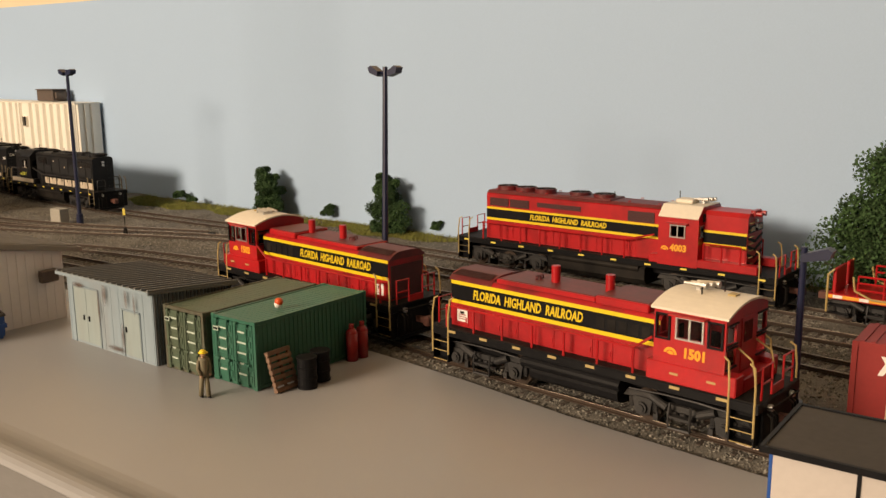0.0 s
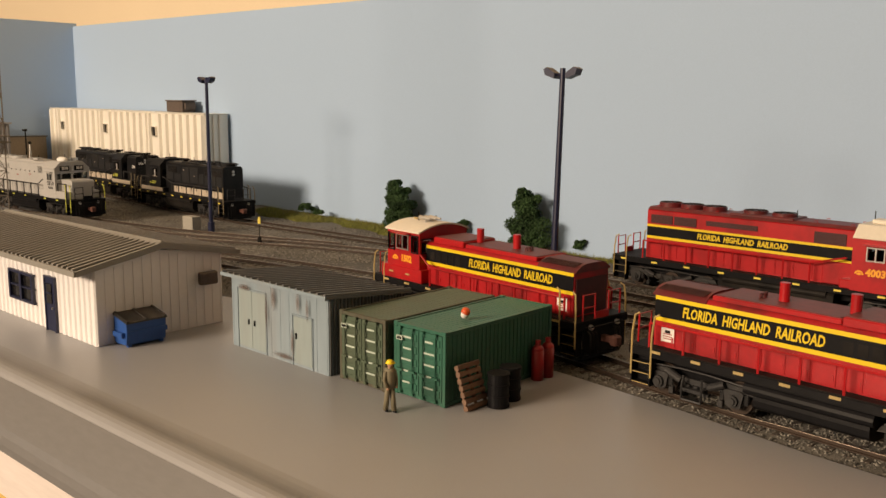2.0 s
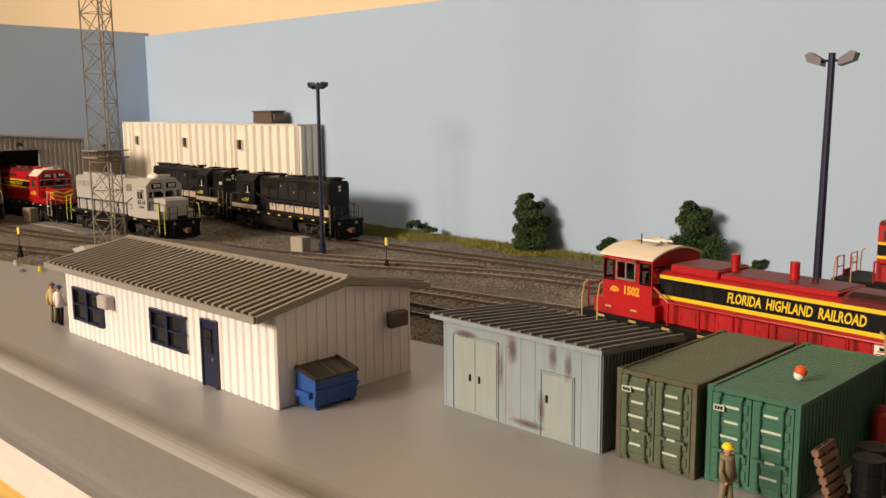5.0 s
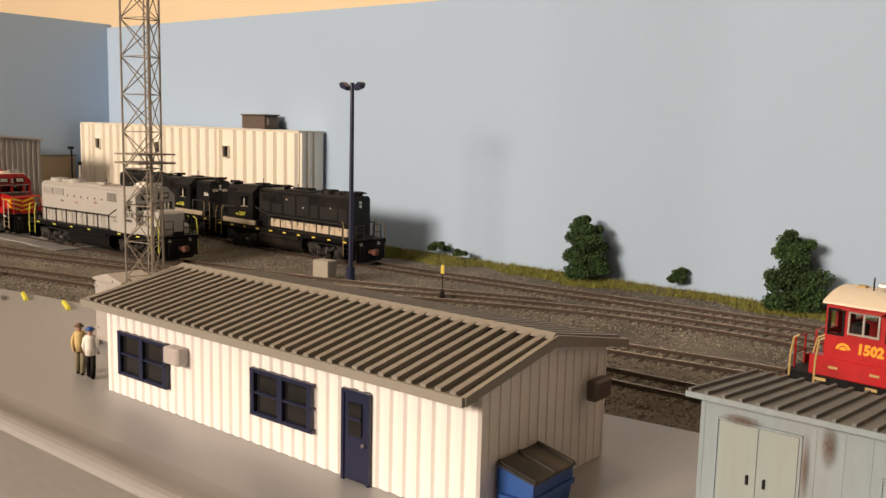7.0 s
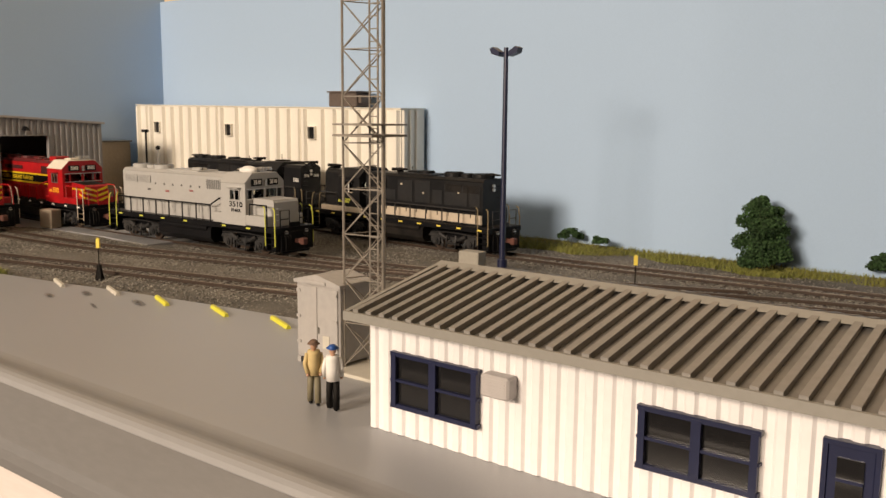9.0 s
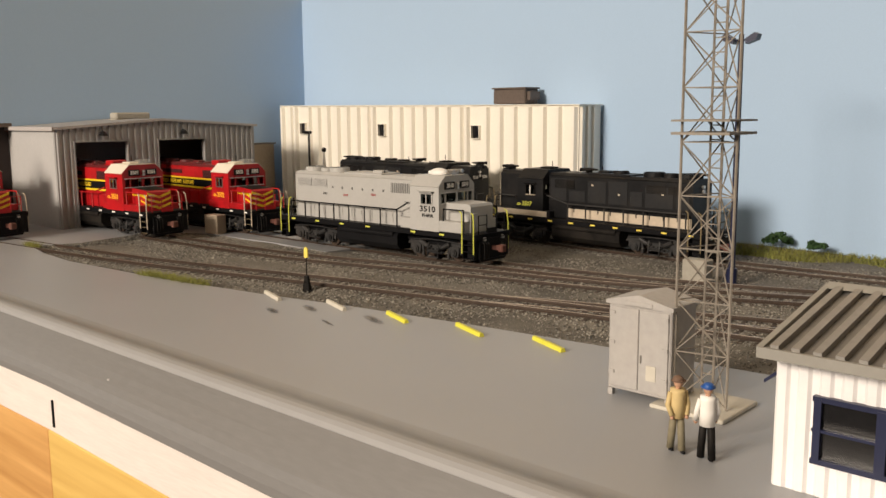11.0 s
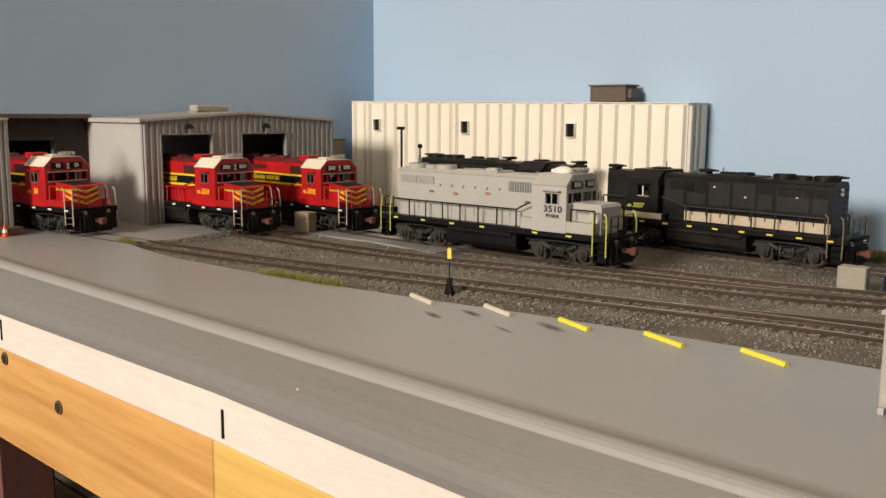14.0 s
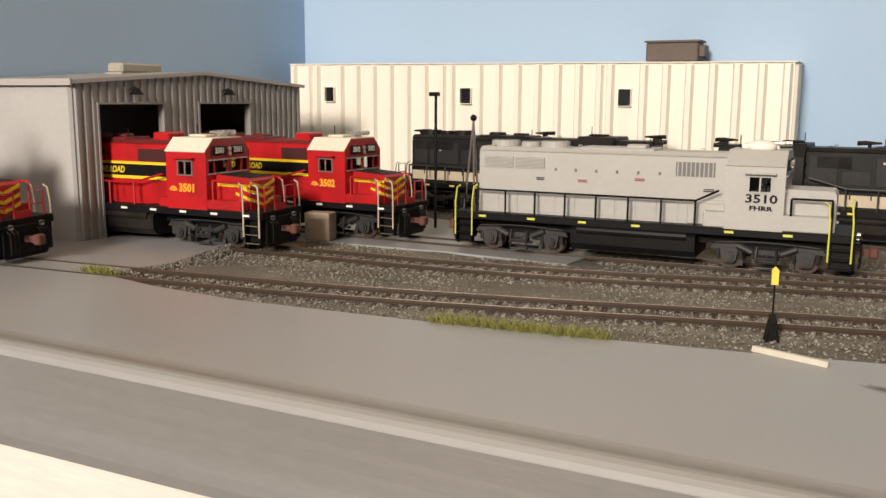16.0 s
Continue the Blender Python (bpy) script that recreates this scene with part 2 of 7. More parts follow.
def cyl(bm, at, r, length, axis="z", seg=14, r2=None):
    turn = {"z": pose(0, 0, 0), "x": pose(0, 0, 0, 0, 90, 0), "y": pose(0, 0, 0, 90, 0, 0)}[axis]
    bmesh.ops.create_cone(bm, cap_ends=True, segments=seg, radius1=r, radius2=r if r2 is None else r2, depth=length, matrix=Matrix.Translation(at) @ turn)
    return bm


def ball(bm, at, r, scale=(1, 1, 1), sub=2):
    bmesh.ops.create_icosphere(bm, subdivisions=sub, radius=r, matrix=Matrix.Translation(at) @ Matrix.Diagonal((*scale, 1)))
    return bm


def prism(bm, poly, a, b, axis="y"):
    """A polygon pushed from a to b along axis: poly is (x, z) for y, (y, z) for x, (x, y) for z."""
    def put(p, c):
        return {"y": (p[0], c, p[1]), "x": (c, p[0], p[1]), "z": (p[0], p[1], c)}[axis]
    lo = [bm.verts.new(put(p, a)) for p in poly]
    hi = [bm.verts.new(put(p, b)) for p in poly]
    fs = [bm.faces.new(lo), bm.faces.new(hi)]
    for i in range(len(poly)):
        j = (i + 1) % len(poly)
        fs.append(bm.faces.new((lo[i], lo[j], hi[j], hi[i])))
    bmesh.ops.recalc_face_normals(bm, faces=fs)
    return bm


def tube(bm, pts, r, seg=6):
    """A round bar through the points."""
    pts = [Vector(p) for p in pts]
    rings = []
    for i, p in enumerate(pts):
        d = (pts[min(i + 1, len(pts) - 1)] - pts[max(i - 1, 0)]).normalized()
        side = d.orthogonal().normalized() if not rings else (last - d * last.dot(d)).normalized()
        last = side
        up = d.cross(side)
        rings.append([bm.verts.new(p + r * (math.cos(2 * math.pi * k / seg) * side + math.sin(2 * math.pi * k / seg) * up)) for k in range(seg)])
    for a, b in zip(rings, rings[1:]):
        for k in range(seg):
            bm.faces.new((a[k], a[(k + 1) % seg], b[(k + 1) % seg], b[k]))
    bm.faces.new(rings[0][::-1])
    bm.faces.new(rings[-1])
    return bm


def mesh_of(bm, name, mat, scale=1.0, smooth=False):
    if scale != 1.0:
        bmesh.ops.scale(bm, vec=(scale, scale, scale), verts=bm.verts)
    me = bpy.data.meshes.new(name)
    bm.to_mesh(me)
    bm.free()
    me.materials.append(mat)
    if smooth:
        me.polygons.foreach_set("use_smooth", [True] * len(me.polygons))
    return me


def part(name, bm, mat, parent, label="", scale=1.0, smooth=False):
    ob = new(name, mesh_of(bm, name, mat, scale, smooth))
    ob.parent = parent
    if label:
        tagged(ob, label)
    return ob


def thing(name, label, category, m=Matrix(), group="", kind=""):
    ob = new(name)
    ob.empty_display_size = 0.01
    ob.matrix_world = m
    return tagged(ob, label, category, group, kind)


def solid(name, bm, mat, label="", category="", group="", kind="", m=Matrix(), smooth=False):
    ob = new(name, mesh_of(bm, name, mat, 1.0, smooth))
    ob.matrix_world = m
    return tagged(ob, label, category, group, kind)


def B(*a, **k):
    return box(bmesh.new(), *a, **k)


def lettering(text, size, mat, name, parent, m, scale=1.0, shear=0.0, stretch=1.0, thick=0.004, bold=0.0, width=0.0):
    """Letters in the built-in font, as a thin mesh: x along the line, y up, facing z of m; centred on m."""
    cu = bpy.data.curves.new(name, "FONT")
    cu.body, cu.size, cu.extrude, cu.shear, cu.offset = text, size, thick, shear, bold
    cu.align_x, cu.align_y, cu.resolution_u = "CENTER", "CENTER", 2
    tmp = bpy.data.objects.new(name, cu)
    scene.collection.objects.link(tmp)
    me = bpy.data.meshes.new_from_object(tmp.evaluated_get(bpy.context.evaluated_depsgraph_get()))
    bpy.data.objects.remove(tmp)
    bpy.data.curves.remove(cu)
    if width:
        xs = [v.co.x for v in me.vertices]
        stretch = width / (max(xs) - min(xs))
    me.transform(Matrix.Scale(scale, 4) @ m @ Matrix.Diagonal((stretch, 1, 1, 1)))
    me.materials.clear()
    me.materials.append(mat)
    ob = new(name, me)
    ob.parent = parent
    return ob


def grid_mesh(name, verts, faces, mat, label="", category="", kind="structure"):
    me = bpy.data.meshes.new(name)
    me.from_pydata(verts, [], faces)
    me.materials.append(mat)
    me.update()
    return tagged(new(name, me), label, category, kind=kind)


def spline(pts, step=0.004):
    """Points along a smooth curve through pts (x, y), about step apart."""
    p = [np.array(q, float) for q in pts]
    p = [2 * p[0] - p[1]] + p + [2 * p[-1] - p[-2]]
    out = []
    for i in range(1, len(p) - 2):
        n = max(2, int(np.linalg.norm(p[i + 1] - p[i]) / step))
        for k in range(n):
            t = k / n
            out.append(0.5 * (2 * p[i] + (p[i + 1] - p[i - 1]) * t + (2 * p[i - 1] - 5 * p[i] + 4 * p[i + 1] - p[i + 2]) * t * t
                              + (3 * p[i] - p[i - 1] - 3 * p[i + 1] + p[i + 2]) * t ** 3))
    out.append(p[-2])
    return np.array(out)


# ---- the setting ----
WALL_Y, END_X = 0.640, -1.394


def wall_y(x):
    return WALL_Y - 0.036 * (x - END_X)


bm = bmesh.new()
prism(bm, [(END_X, WALL_Y), (0.62, wall_y(0.62)), (0.62, wall_y(0.62) + 0.006), (END_X, WALL_Y + 0.006)], -0.04, 0.2215, "z")
for v in bm.verts:
    if v.co.z > 0:
        v.co.z -= 0.0125 * (v.co.x - END_X)
solid("wall_backdrop", bm, SKY, "pale sky-blue painted backdrop board", "wall", kind="structure")
bm = bmesh.new()
box(bm, END_X - 0.006, END_X, -0.9, 0.2075, -0.04, 0.226)
box(bm, END_X - 0.006, END_X, 0.2075, 0.275, 0.075, 0.226)
box(bm, END_X - 0.006, END_X, 0.275, WALL_Y + 0.006, -0.04, 0.226)
solid("wall_end", bm, SKY, "blue painted end backdrop board", "wall", kind="structure")
solid("wall_room_north", B(-4.2, 2.2, 0.72, 0.80, -1.15, 1.4), CREAM, "cream painted room wall", "wall", kind="structure")
solid("wall_room_south", B(-4.2, 2.2, -3.6, -3.5, -1.15, 1.4), DIMWALL, "brown painted room wall", "wall", kind="structure")
solid("wall_room_west", B(-4.3, -4.2, -3.5, 0.72, -1.15, 1.4), DIMWALL, "brown painted room wall", "wall", kind="structure")
solid("wall_room_east", B(2.2, 2.3, -3.5, 0.72, -1.15, 1.4), DIMWALL, "brown painted room wall", "wall", kind="structure")
solid("ceiling", B(-4.3, 2.3, -3.6, 0.8, 1.4, 1.5), CEILING, "pale painted ceiling", "ceiling", kind="structure")
solid("floor", B(-4.3, 2.3, -3.6, 0.8, -1.2, -1.15), CARPET, "dark brown room floor", "floor", kind="structure")

# yard ground, which falls a little towards the backdrop
def ground_z(y):
    return float(np.interp(y, (0.16, 0.30, 0.34, 0.41, 0.53, 0.6), (-0.0030, -0.0030, -0.0040, -0.0058, -0.0078, -0.0074)))


nx, ny = 200, 60
vs, fs = [], []
for i in range(nx + 1):
    for j in range(ny + 1):
        x = END_X + (0.62 - END_X) * i / nx
        y = 0.16 + (wall_y(x) - 0.16) * j / ny
        z = ground_z(y) + 0.0010 * noise.noise((x * 30, y * 30, 0)) + 0.0006 * noise.noise((x * 140, y * 140, 3))
        if y > 0.585:
            z += 0.10 * (y - 0.585) * (0.6 + 0.5 * noise.noise((x * 18, 0, 5)))
        vs.append((x, y, z))
for i in range(nx):
    for j in range(ny):
        a = i * (ny + 1) + j
        fs.append((a, a + ny + 1, a + ny + 2, a + 1))
grid_mesh("ground", vs, fs, SOIL, "brown-grey fine gravel yard ground", "ground")

# pavement slab, with its edge along the tracks
edge = [(0.62, 0.232), (0.1, 0.262), (-0.02, 0.277), (-0.109, 0.287), (-0.177, 0.2955), (-0.23, 0.3055), (-0.289, 0.3135), (-0.36, 0.316), (-0.443, 0.309), (-0.52, 0.301), (-0.63, 0.292),
        (-0.746, 0.283), (-0.82, 0.275), (-0.891, 0.265), (-0.948, 0.2545), (-1.01, 0.2455), (-1.06, 0.2405), (-1.135, 0.2355), (-1.18, 0.239), (-1.222, 0.2475)]
bm = bmesh.new()
prism(bm, [(END_X + 0.001, 0.1648), (0.62, 0.1648)] + [(x, y) for x, y in edge] + [(-1.212, 0.281), (-1.221, 0.322), (-1.240, 0.372), (END_X + 0.001, 0.372)], -0.0095, 0.0, "z")
solid("pavement", bm, PAVE, "smooth grey painted pavement", "pavement", kind="structure")
bm = bmesh.new()
prism(bm, [(-1.2395, 0.373), (-1.206, 0.387), (-1.122, 0.391), (-1.057, 0.3865), (-1.049, 0.50), (END_X + 0.001, 0.505), (END_X + 0.001, 0.3725)], -0.011, -0.0042, "z")
solid("pavement_pad", bm, PAVE, "grey concrete pad between the tracks", "pavement", kind="structure")

# front edge of the layout: grey nosing, whitewashed strip, pine board
def tapered(bm):
    """The strips bow upwards a little along the first third of the edge."""
    for x in (-1.2, -0.93, -0.78):
        bmesh.ops.bisect_plane(bm, geom=bm.verts[:] + bm.edges[:] + bm.faces[:], plane_co=(x, 0, 0), plane_no=(1, 0, 0))
    for v in bm.verts:
        v.co.z += float(np.interp(v.co.x, (-1.2, -0.93, -0.78), (0.0, 0.0033, 0.0008))) * min(1.0, max(0.0, -v.co.z / 0.02))
    return bm


bm = bmesh.new()
prism(bm, [(0.1652, -0.004), (0.1652, 0.0000), (0.1622, 0.0002), (0.1590, 0.0007), (0.1560, 0.0015), (0.1535, 0.0024), (0.1510, 0.0030), (0.1490, 0.0031), (0.1472, 0.0027), (0.1458, 0.0018), (0.1448, 0.0006), (0.1448, -0.004)], END_X + 0.001, 0.62, "x")
solid("trim_bead", bm, BEAD, "smooth grey rounded bead along the layout edge", "trim", kind="structure", smooth=False)
bm = bmesh.new()
prism(bm, [(0.1447, 0.0003), (0.1432, -0.0010), (0.1386, -0.0052), (0.1350, -0.0088), (0.1328, -0.0112), (0.1314, -0.0140), (0.1306, -0.0170), (0.1304, -0.0200), (0.1447, -0.0200)], END_X + 0.001, 0.62, "x")
solid("trim_nosing", tapered(bm), NOSING, "dark grey sloping edge nosing", "trim", kind="structure")
solid("trim_white", tapered(B(END_X + 0.001, 0.62, 0.1312, 0.15, -0.0402, -0.0202, bevel=0.0006)), WHITEBOARD, "whitewashed wooden edge strip", "trim", kind="structure")
solid("trim_pine", tapered(B(END_X + 0.001, -0.9365, 0.1322, 0.15, -0.095, -0.0405, bevel=0.0008)), PINE, "varnished orange pine fascia board", "trim", kind="structure")
solid("trim_pine_pale", tapered(B(-0.936, 0.62, 0.1318, 0.15, -0.095, -0.0405, bevel=0.0008)), PINE_PALE, "varnished yellow pine fascia board", "trim", kind="structure")
solid("tabletop", B(END_X, 0.62, 0.1505, WALL_Y, -0.04, -0.0125), DARKWOOD, "wooden layout baseboard", "table", kind="structure")

# ---- tracks ----
RAIL_Z = 0.0015
GAUGE = 0.0165
TRACKS = {
    "near": [(-1.50, 0.2130), (-1.40, 0.2290), (-1.30, 0.2450), (-1.21, 0.2545), (-1.12, 0.2660), (-1.035, 0.283), (-0.95, 0.303), (-0.87, 0.319), (-0.78, 0.336), (-0.66, 0.3485), (-0.55, 0.3545),
             (-0.46, 0.356), (-0.38, 0.3535), (-0.30, 0.3415), (-0.22, 0.3260), (-0.183, 0.3220), (-0.116, 0.3150), (0.0, 0.3030), (0.30, 0.274), (0.6, 0.248)],
    "middle": [(-0.955, 0.302), (-0.90, 0.3148), (-0.85, 0.331), (-0.75, 0.362), (-0.67, 0.385), (-0.60, 0.4005), (-0.50, 0.4125), (-0.45, 0.4165), (-0.30, 0.427), (-0.20, 0.430), (-0.15, 0.428), (-0.104, 0.4205), (0.10, 0.402), (0.6, 0.375)],
    "house_one": [(-1.39, 0.3315), (-1.28, 0.3390), (-1.19, 0.3415), (-1.10, 0.3460), (-1.03, 0.355), (-0.93, 0.378), (-0.82, 0.4015), (-0.74, 0.428), (-0.66, 0.460), (-0.58, 0.484), (-0.50, 0.489), (-0.43, 0.481), (-0.30, 0.474), (-0.13, 0.468), (0.6, 0.45)],
    "house_two": [(-1.39, 0.4225), (-1.25, 0.4175), (-1.10, 0.417), (-1.0, 0.4195), (-0.93, 0.4225), (-0.85, 0.4315), (-0.78, 0.447), (-0.71, 0.469), (-0.64, 0.493)],
    "back": [(-1.38, 0.570), (-1.25, 0.568), (-1.148, 0.563), (-1.06, 0.5535), (-0.99, 0.5445), (-0.92, 0.5365), (-0.80, 0.534), (-0.70, 0.538), (-0.60, 0.5425), (-0.50, 0.545), (-0.42, 0.543), (-0.37, 0.539), (-0.27, 0.533), (-0.15, 0.526), (0.1, 0.510), (0.6, 0.48)],
}
TRACK_TOP = {"near": 0.0005, "middle": -0.001, "house_one": -0.001, "house_two": -0.003, "back": -0.005}
LINE = {k: spline(v) for k, v in TRACKS.items()}


def frames_of(line):
    d = np.gradient(line, axis=0)
    d /= np.linalg.norm(d, axis=1)[:, None]
    return d, np.stack([-d[:, 1], d[:, 0]], 1)


def swept(line, offset, prof):
    """A rail: profile (across, z) swept along the line at an offset."""
    d, nrm = frames_of(line)
    vs, fs, n = [], [], len(prof)
    for p, q in zip(line, nrm):
        for a, z in prof:
            c = p + q * (offset + a)
            vs.append((c[0], c[1], z))
    for i in range(len(line) - 1):
        for k in range(n):
            a, b = i * n + k, i * n + (k + 1) % n
            fs.append((a, b, b + n, a + n))
    fs += [tuple(range(n)), tuple(range((len(line) - 1) * n, len(line) * n))]
    return vs, fs


def on_track(key, x):
    """Centre and heading in degrees of a track at a place along x."""
    line = LINE[key]
    i = int(np.argmin(np.abs(line[:, 0] - x)))
    a, b = line[max(i - 12, 0)], line[min(i + 12, len(line) - 1)]
    y = np.interp(x, line[:, 0], line[:, 1])
    return x, float(y), math.degrees(math.atan2(b[1] - a[1], b[0] - a[0]))


tie_mesh = mesh_of(B(-0.00115, 0.00115, -0.0142, 0.0142, -0.0024, -0.0006, bevel=0.0002), "tie", TIE)
TIE_STEP = 0.0066
for key, line in LINE.items():
    track = thing("railway_track", "brown-tied model railway track with worn bright railheads", "track", kind="structure")
    for side in (-1, 1):
        o = side * (GAUGE / 2 + 0.0005)
        rail = [(-0.0009, -0.0004), (0.0009, -0.0004), (0.0009, 0.0), (0.0003, 0.0002), (0.0003, 0.0009), (0.0005, 0.0010), (0.0005, RAIL_Z - 0.0001), (-0.0005, RAIL_Z - 0.0001), (-0.0005, 0.0010), (-0.0003, 0.0009), (-0.0003, 0.0002), (-0.0009, 0.0)]
        head = [(-0.00045, RAIL_Z - 0.0001), (0.00045, RAIL_Z - 0.0001), (0.00040, RAIL_Z), (-0.00040, RAIL_Z)]
        for nm, prof, mat in (("rail", rail, RAIL), ("railhead", head, RAILTOP)):
            vs, fs = swept(line, o, [(a, z + TRACK_TOP[key] - RAIL_Z) for a, z in prof])
            grid_mesh(nm, vs, fs, mat, kind="").parent = track
    s = np.concatenate([[0], np.cumsum(np.linalg.norm(np.diff(line, axis=0), axis=1))])
    d, _ = frames_of(line)
    joined = bmesh.new()
    count = 0
    for c in np.arange(0.003, s[-1], TIE_STEP):
        x, y = np.interp(c, s, line[:, 0]), np.interp(c, s, line[:, 1])
        a = math.degrees(math.atan2(np.interp(c, s, d[:, 1]), np.interp(c, s, d[:, 0])))
        if x < (-1.05 if key == "house_two" else -1.215):
            continue
        m = pose(x, y, TRACK_TOP[key] - RAIL_Z, 0, 0, a + random.uniform(-1.5, 1.5))
        if key in ("near", "house_one") and -1.22 < x < 0.05 and count < 290:
            ob = new("tie", tie_mesh)
            ob.parent = track
            ob.matrix_world = m
            count += 1
        else:
            me = tie_mesh.copy()
            me.transform(m)
            joined.from_mesh(me)
            bpy.data.meshes.remove(me)
    if len(joined.verts):
        tagged(part("ties", joined, TIE, track), kind="stuff")

# ballast beds and loose stones along the tracks
for key, line in LINE.items():
    part_line = line[line[:, 0] > (-1.045 if key == "house_two" else -1.205)]
    top, low = TRACK_TOP[key] - 0.0024, TRACK_TOP[key] - 0.0052
    vs, fs = swept(part_line, 0.0, [(-0.026, low - 0.002), (-0.026, low), (-0.0165, top - 0.0004), (-0.013, top), (0.013, top), (0.0165, top - 0.0004), (0.026, low), (0.026, low - 0.002)])
    grid_mesh("ballast_bed", vs, fs, SOIL, "fine grey-brown ballast bed", "ballast")
rng = np.random.default_rng(4)


def stones(name, centres, size, mat, label):
    """Small irregular six-cornered stones in one mesh."""
    n = len(centres)
    base = np.array([(1, 0, 0), (-1, 0, 0), (0, 1, 0), (0, -1, 0), (0, 0, 1), (0, 0, -1)], float)
    tri = np.array([(0, 2, 4), (2, 1, 4), (1, 3, 4), (3, 0, 4), (2, 0, 5), (1, 2, 5), (3, 1, 5), (0, 3, 5)])
    v = base[None] * rng.uniform(0.55, 1.1, (n, 6, 1)) * (size * rng.uniform(0.5, 1.2, (n, 1, 1)))
    a = rng.uniform(0, 6.28, n)
    ca, sa = np.cos(a)[:, None], np.sin(a)[:, None]
    tilt = rng.uniform(-0.6, 0.6, n)[:, None]
    x, y, z = v[..., 0], v[..., 1], v[..., 2] * 0.8
    y, z = y * np.cos(tilt) - z * np.sin(tilt), y * np.sin(tilt) + z * np.cos(tilt)
    v = np.stack([x * ca - y * sa, x * sa + y * ca, z], -1) + centres[:, None]
    f = tri[None] + 6 * np.arange(n)[:, None, None]
    me = bpy.data.meshes.new(name)
    me.from_pydata(v.reshape(-1, 3).tolist(), [], f.reshape(-1, 3).tolist())
    me.materials.append(mat)
    return tagged(new(name, me), label, "gravel", kind="stuff")


ex, ey = np.array([p[0] for p in edge])[::-1], np.array([p[1] for p in edge])[::-1]
pts = []
for key, line in LINE.items():
    d, nrm = frames_of(line)
    n = int(len(line) * 135)
    i = rng.integers(0, len(line), n)
    off = rng.uniform(-0.026, 0.026, n)
    p = line[i] + nrm[i] * off[:, None] + rng.uniform(-0.003, 0.003, (n, 2))
    z = TRACK_TOP[key] - 0.0024 - 0.0028 * np.clip((np.abs(off) - 0.014) / 0.012, 0, 1) + rng.uniform(-0.0001, 0.00025, n)
    pts.append(np.column_stack([p, z]))
n = 90000
p = np.column_stack([rng.uniform(-1.24, 0.1, n), rng.uniform(0.235, 0.60, n), np.zeros(n)])
p[:, 2] = [ground_z(v) + 0.0002 for v in p[:, 1]]
pts.append(p)
for (xa, ya), (xb, yb) in (((-1.222, 0.2475), (-1.212, 0.281)), ((-1.212, 0.281), (-1.221, 0.322)), ((-1.221, 0.322), (-1.240, 0.372)), ((-1.2395, 0.373), (-1.206, 0.387)), ((-1.206, 0.387), (-1.122, 0.391)), ((-1.122, 0.391), (-1.057, 0.3865)), ((-1.057, 0.3865), (-1.049, 0.50))):
    m = int(math.hypot(xb - xa, yb - ya) / 0.00008)
    f, off = rng.uniform(0, 1, m), np.abs(rng.normal(0, 0.0045, m))
    d = np.array([xb - xa, yb - ya]) / math.hypot(xb - xa, yb - ya)
    side = np.array([d[1], -d[0]])
    p = np.array([xa, ya]) + f[:, None] * (np.array([xb, yb]) - (xa, ya)) + side * off[:, None]
    crown = -0.0004 if ya < 0.37 else -0.0046
    pts.append(np.column_stack([p, np.maximum(crown - 0.35 * off, crown - 0.003) + rng.uniform(-0.0003, 0.0003, m)]))
pts = np.concatenate(pts)
keep = (pts[:, 1] > np.interp(pts[:, 0], ex, ey) + 0.0008) & (pts[:, 1] < 0.6) & (pts[:, 0] > -1.238)
keep &= ~((pts[:, 0] < -1.046) & (pts[:, 1] > 0.388) & (pts[:, 1] < 0.505))
stones("ballast", pts[keep], 0.00074, STONE, "brown-grey crushed stone ballast")


# ---- locomotives (built in full-size metres, scaled down) ----
S = 1 / 86.0


def lp(name, bm, mat, parent, label="", smooth=False):
    return part(name, bm, mat, parent, label, S, smooth)


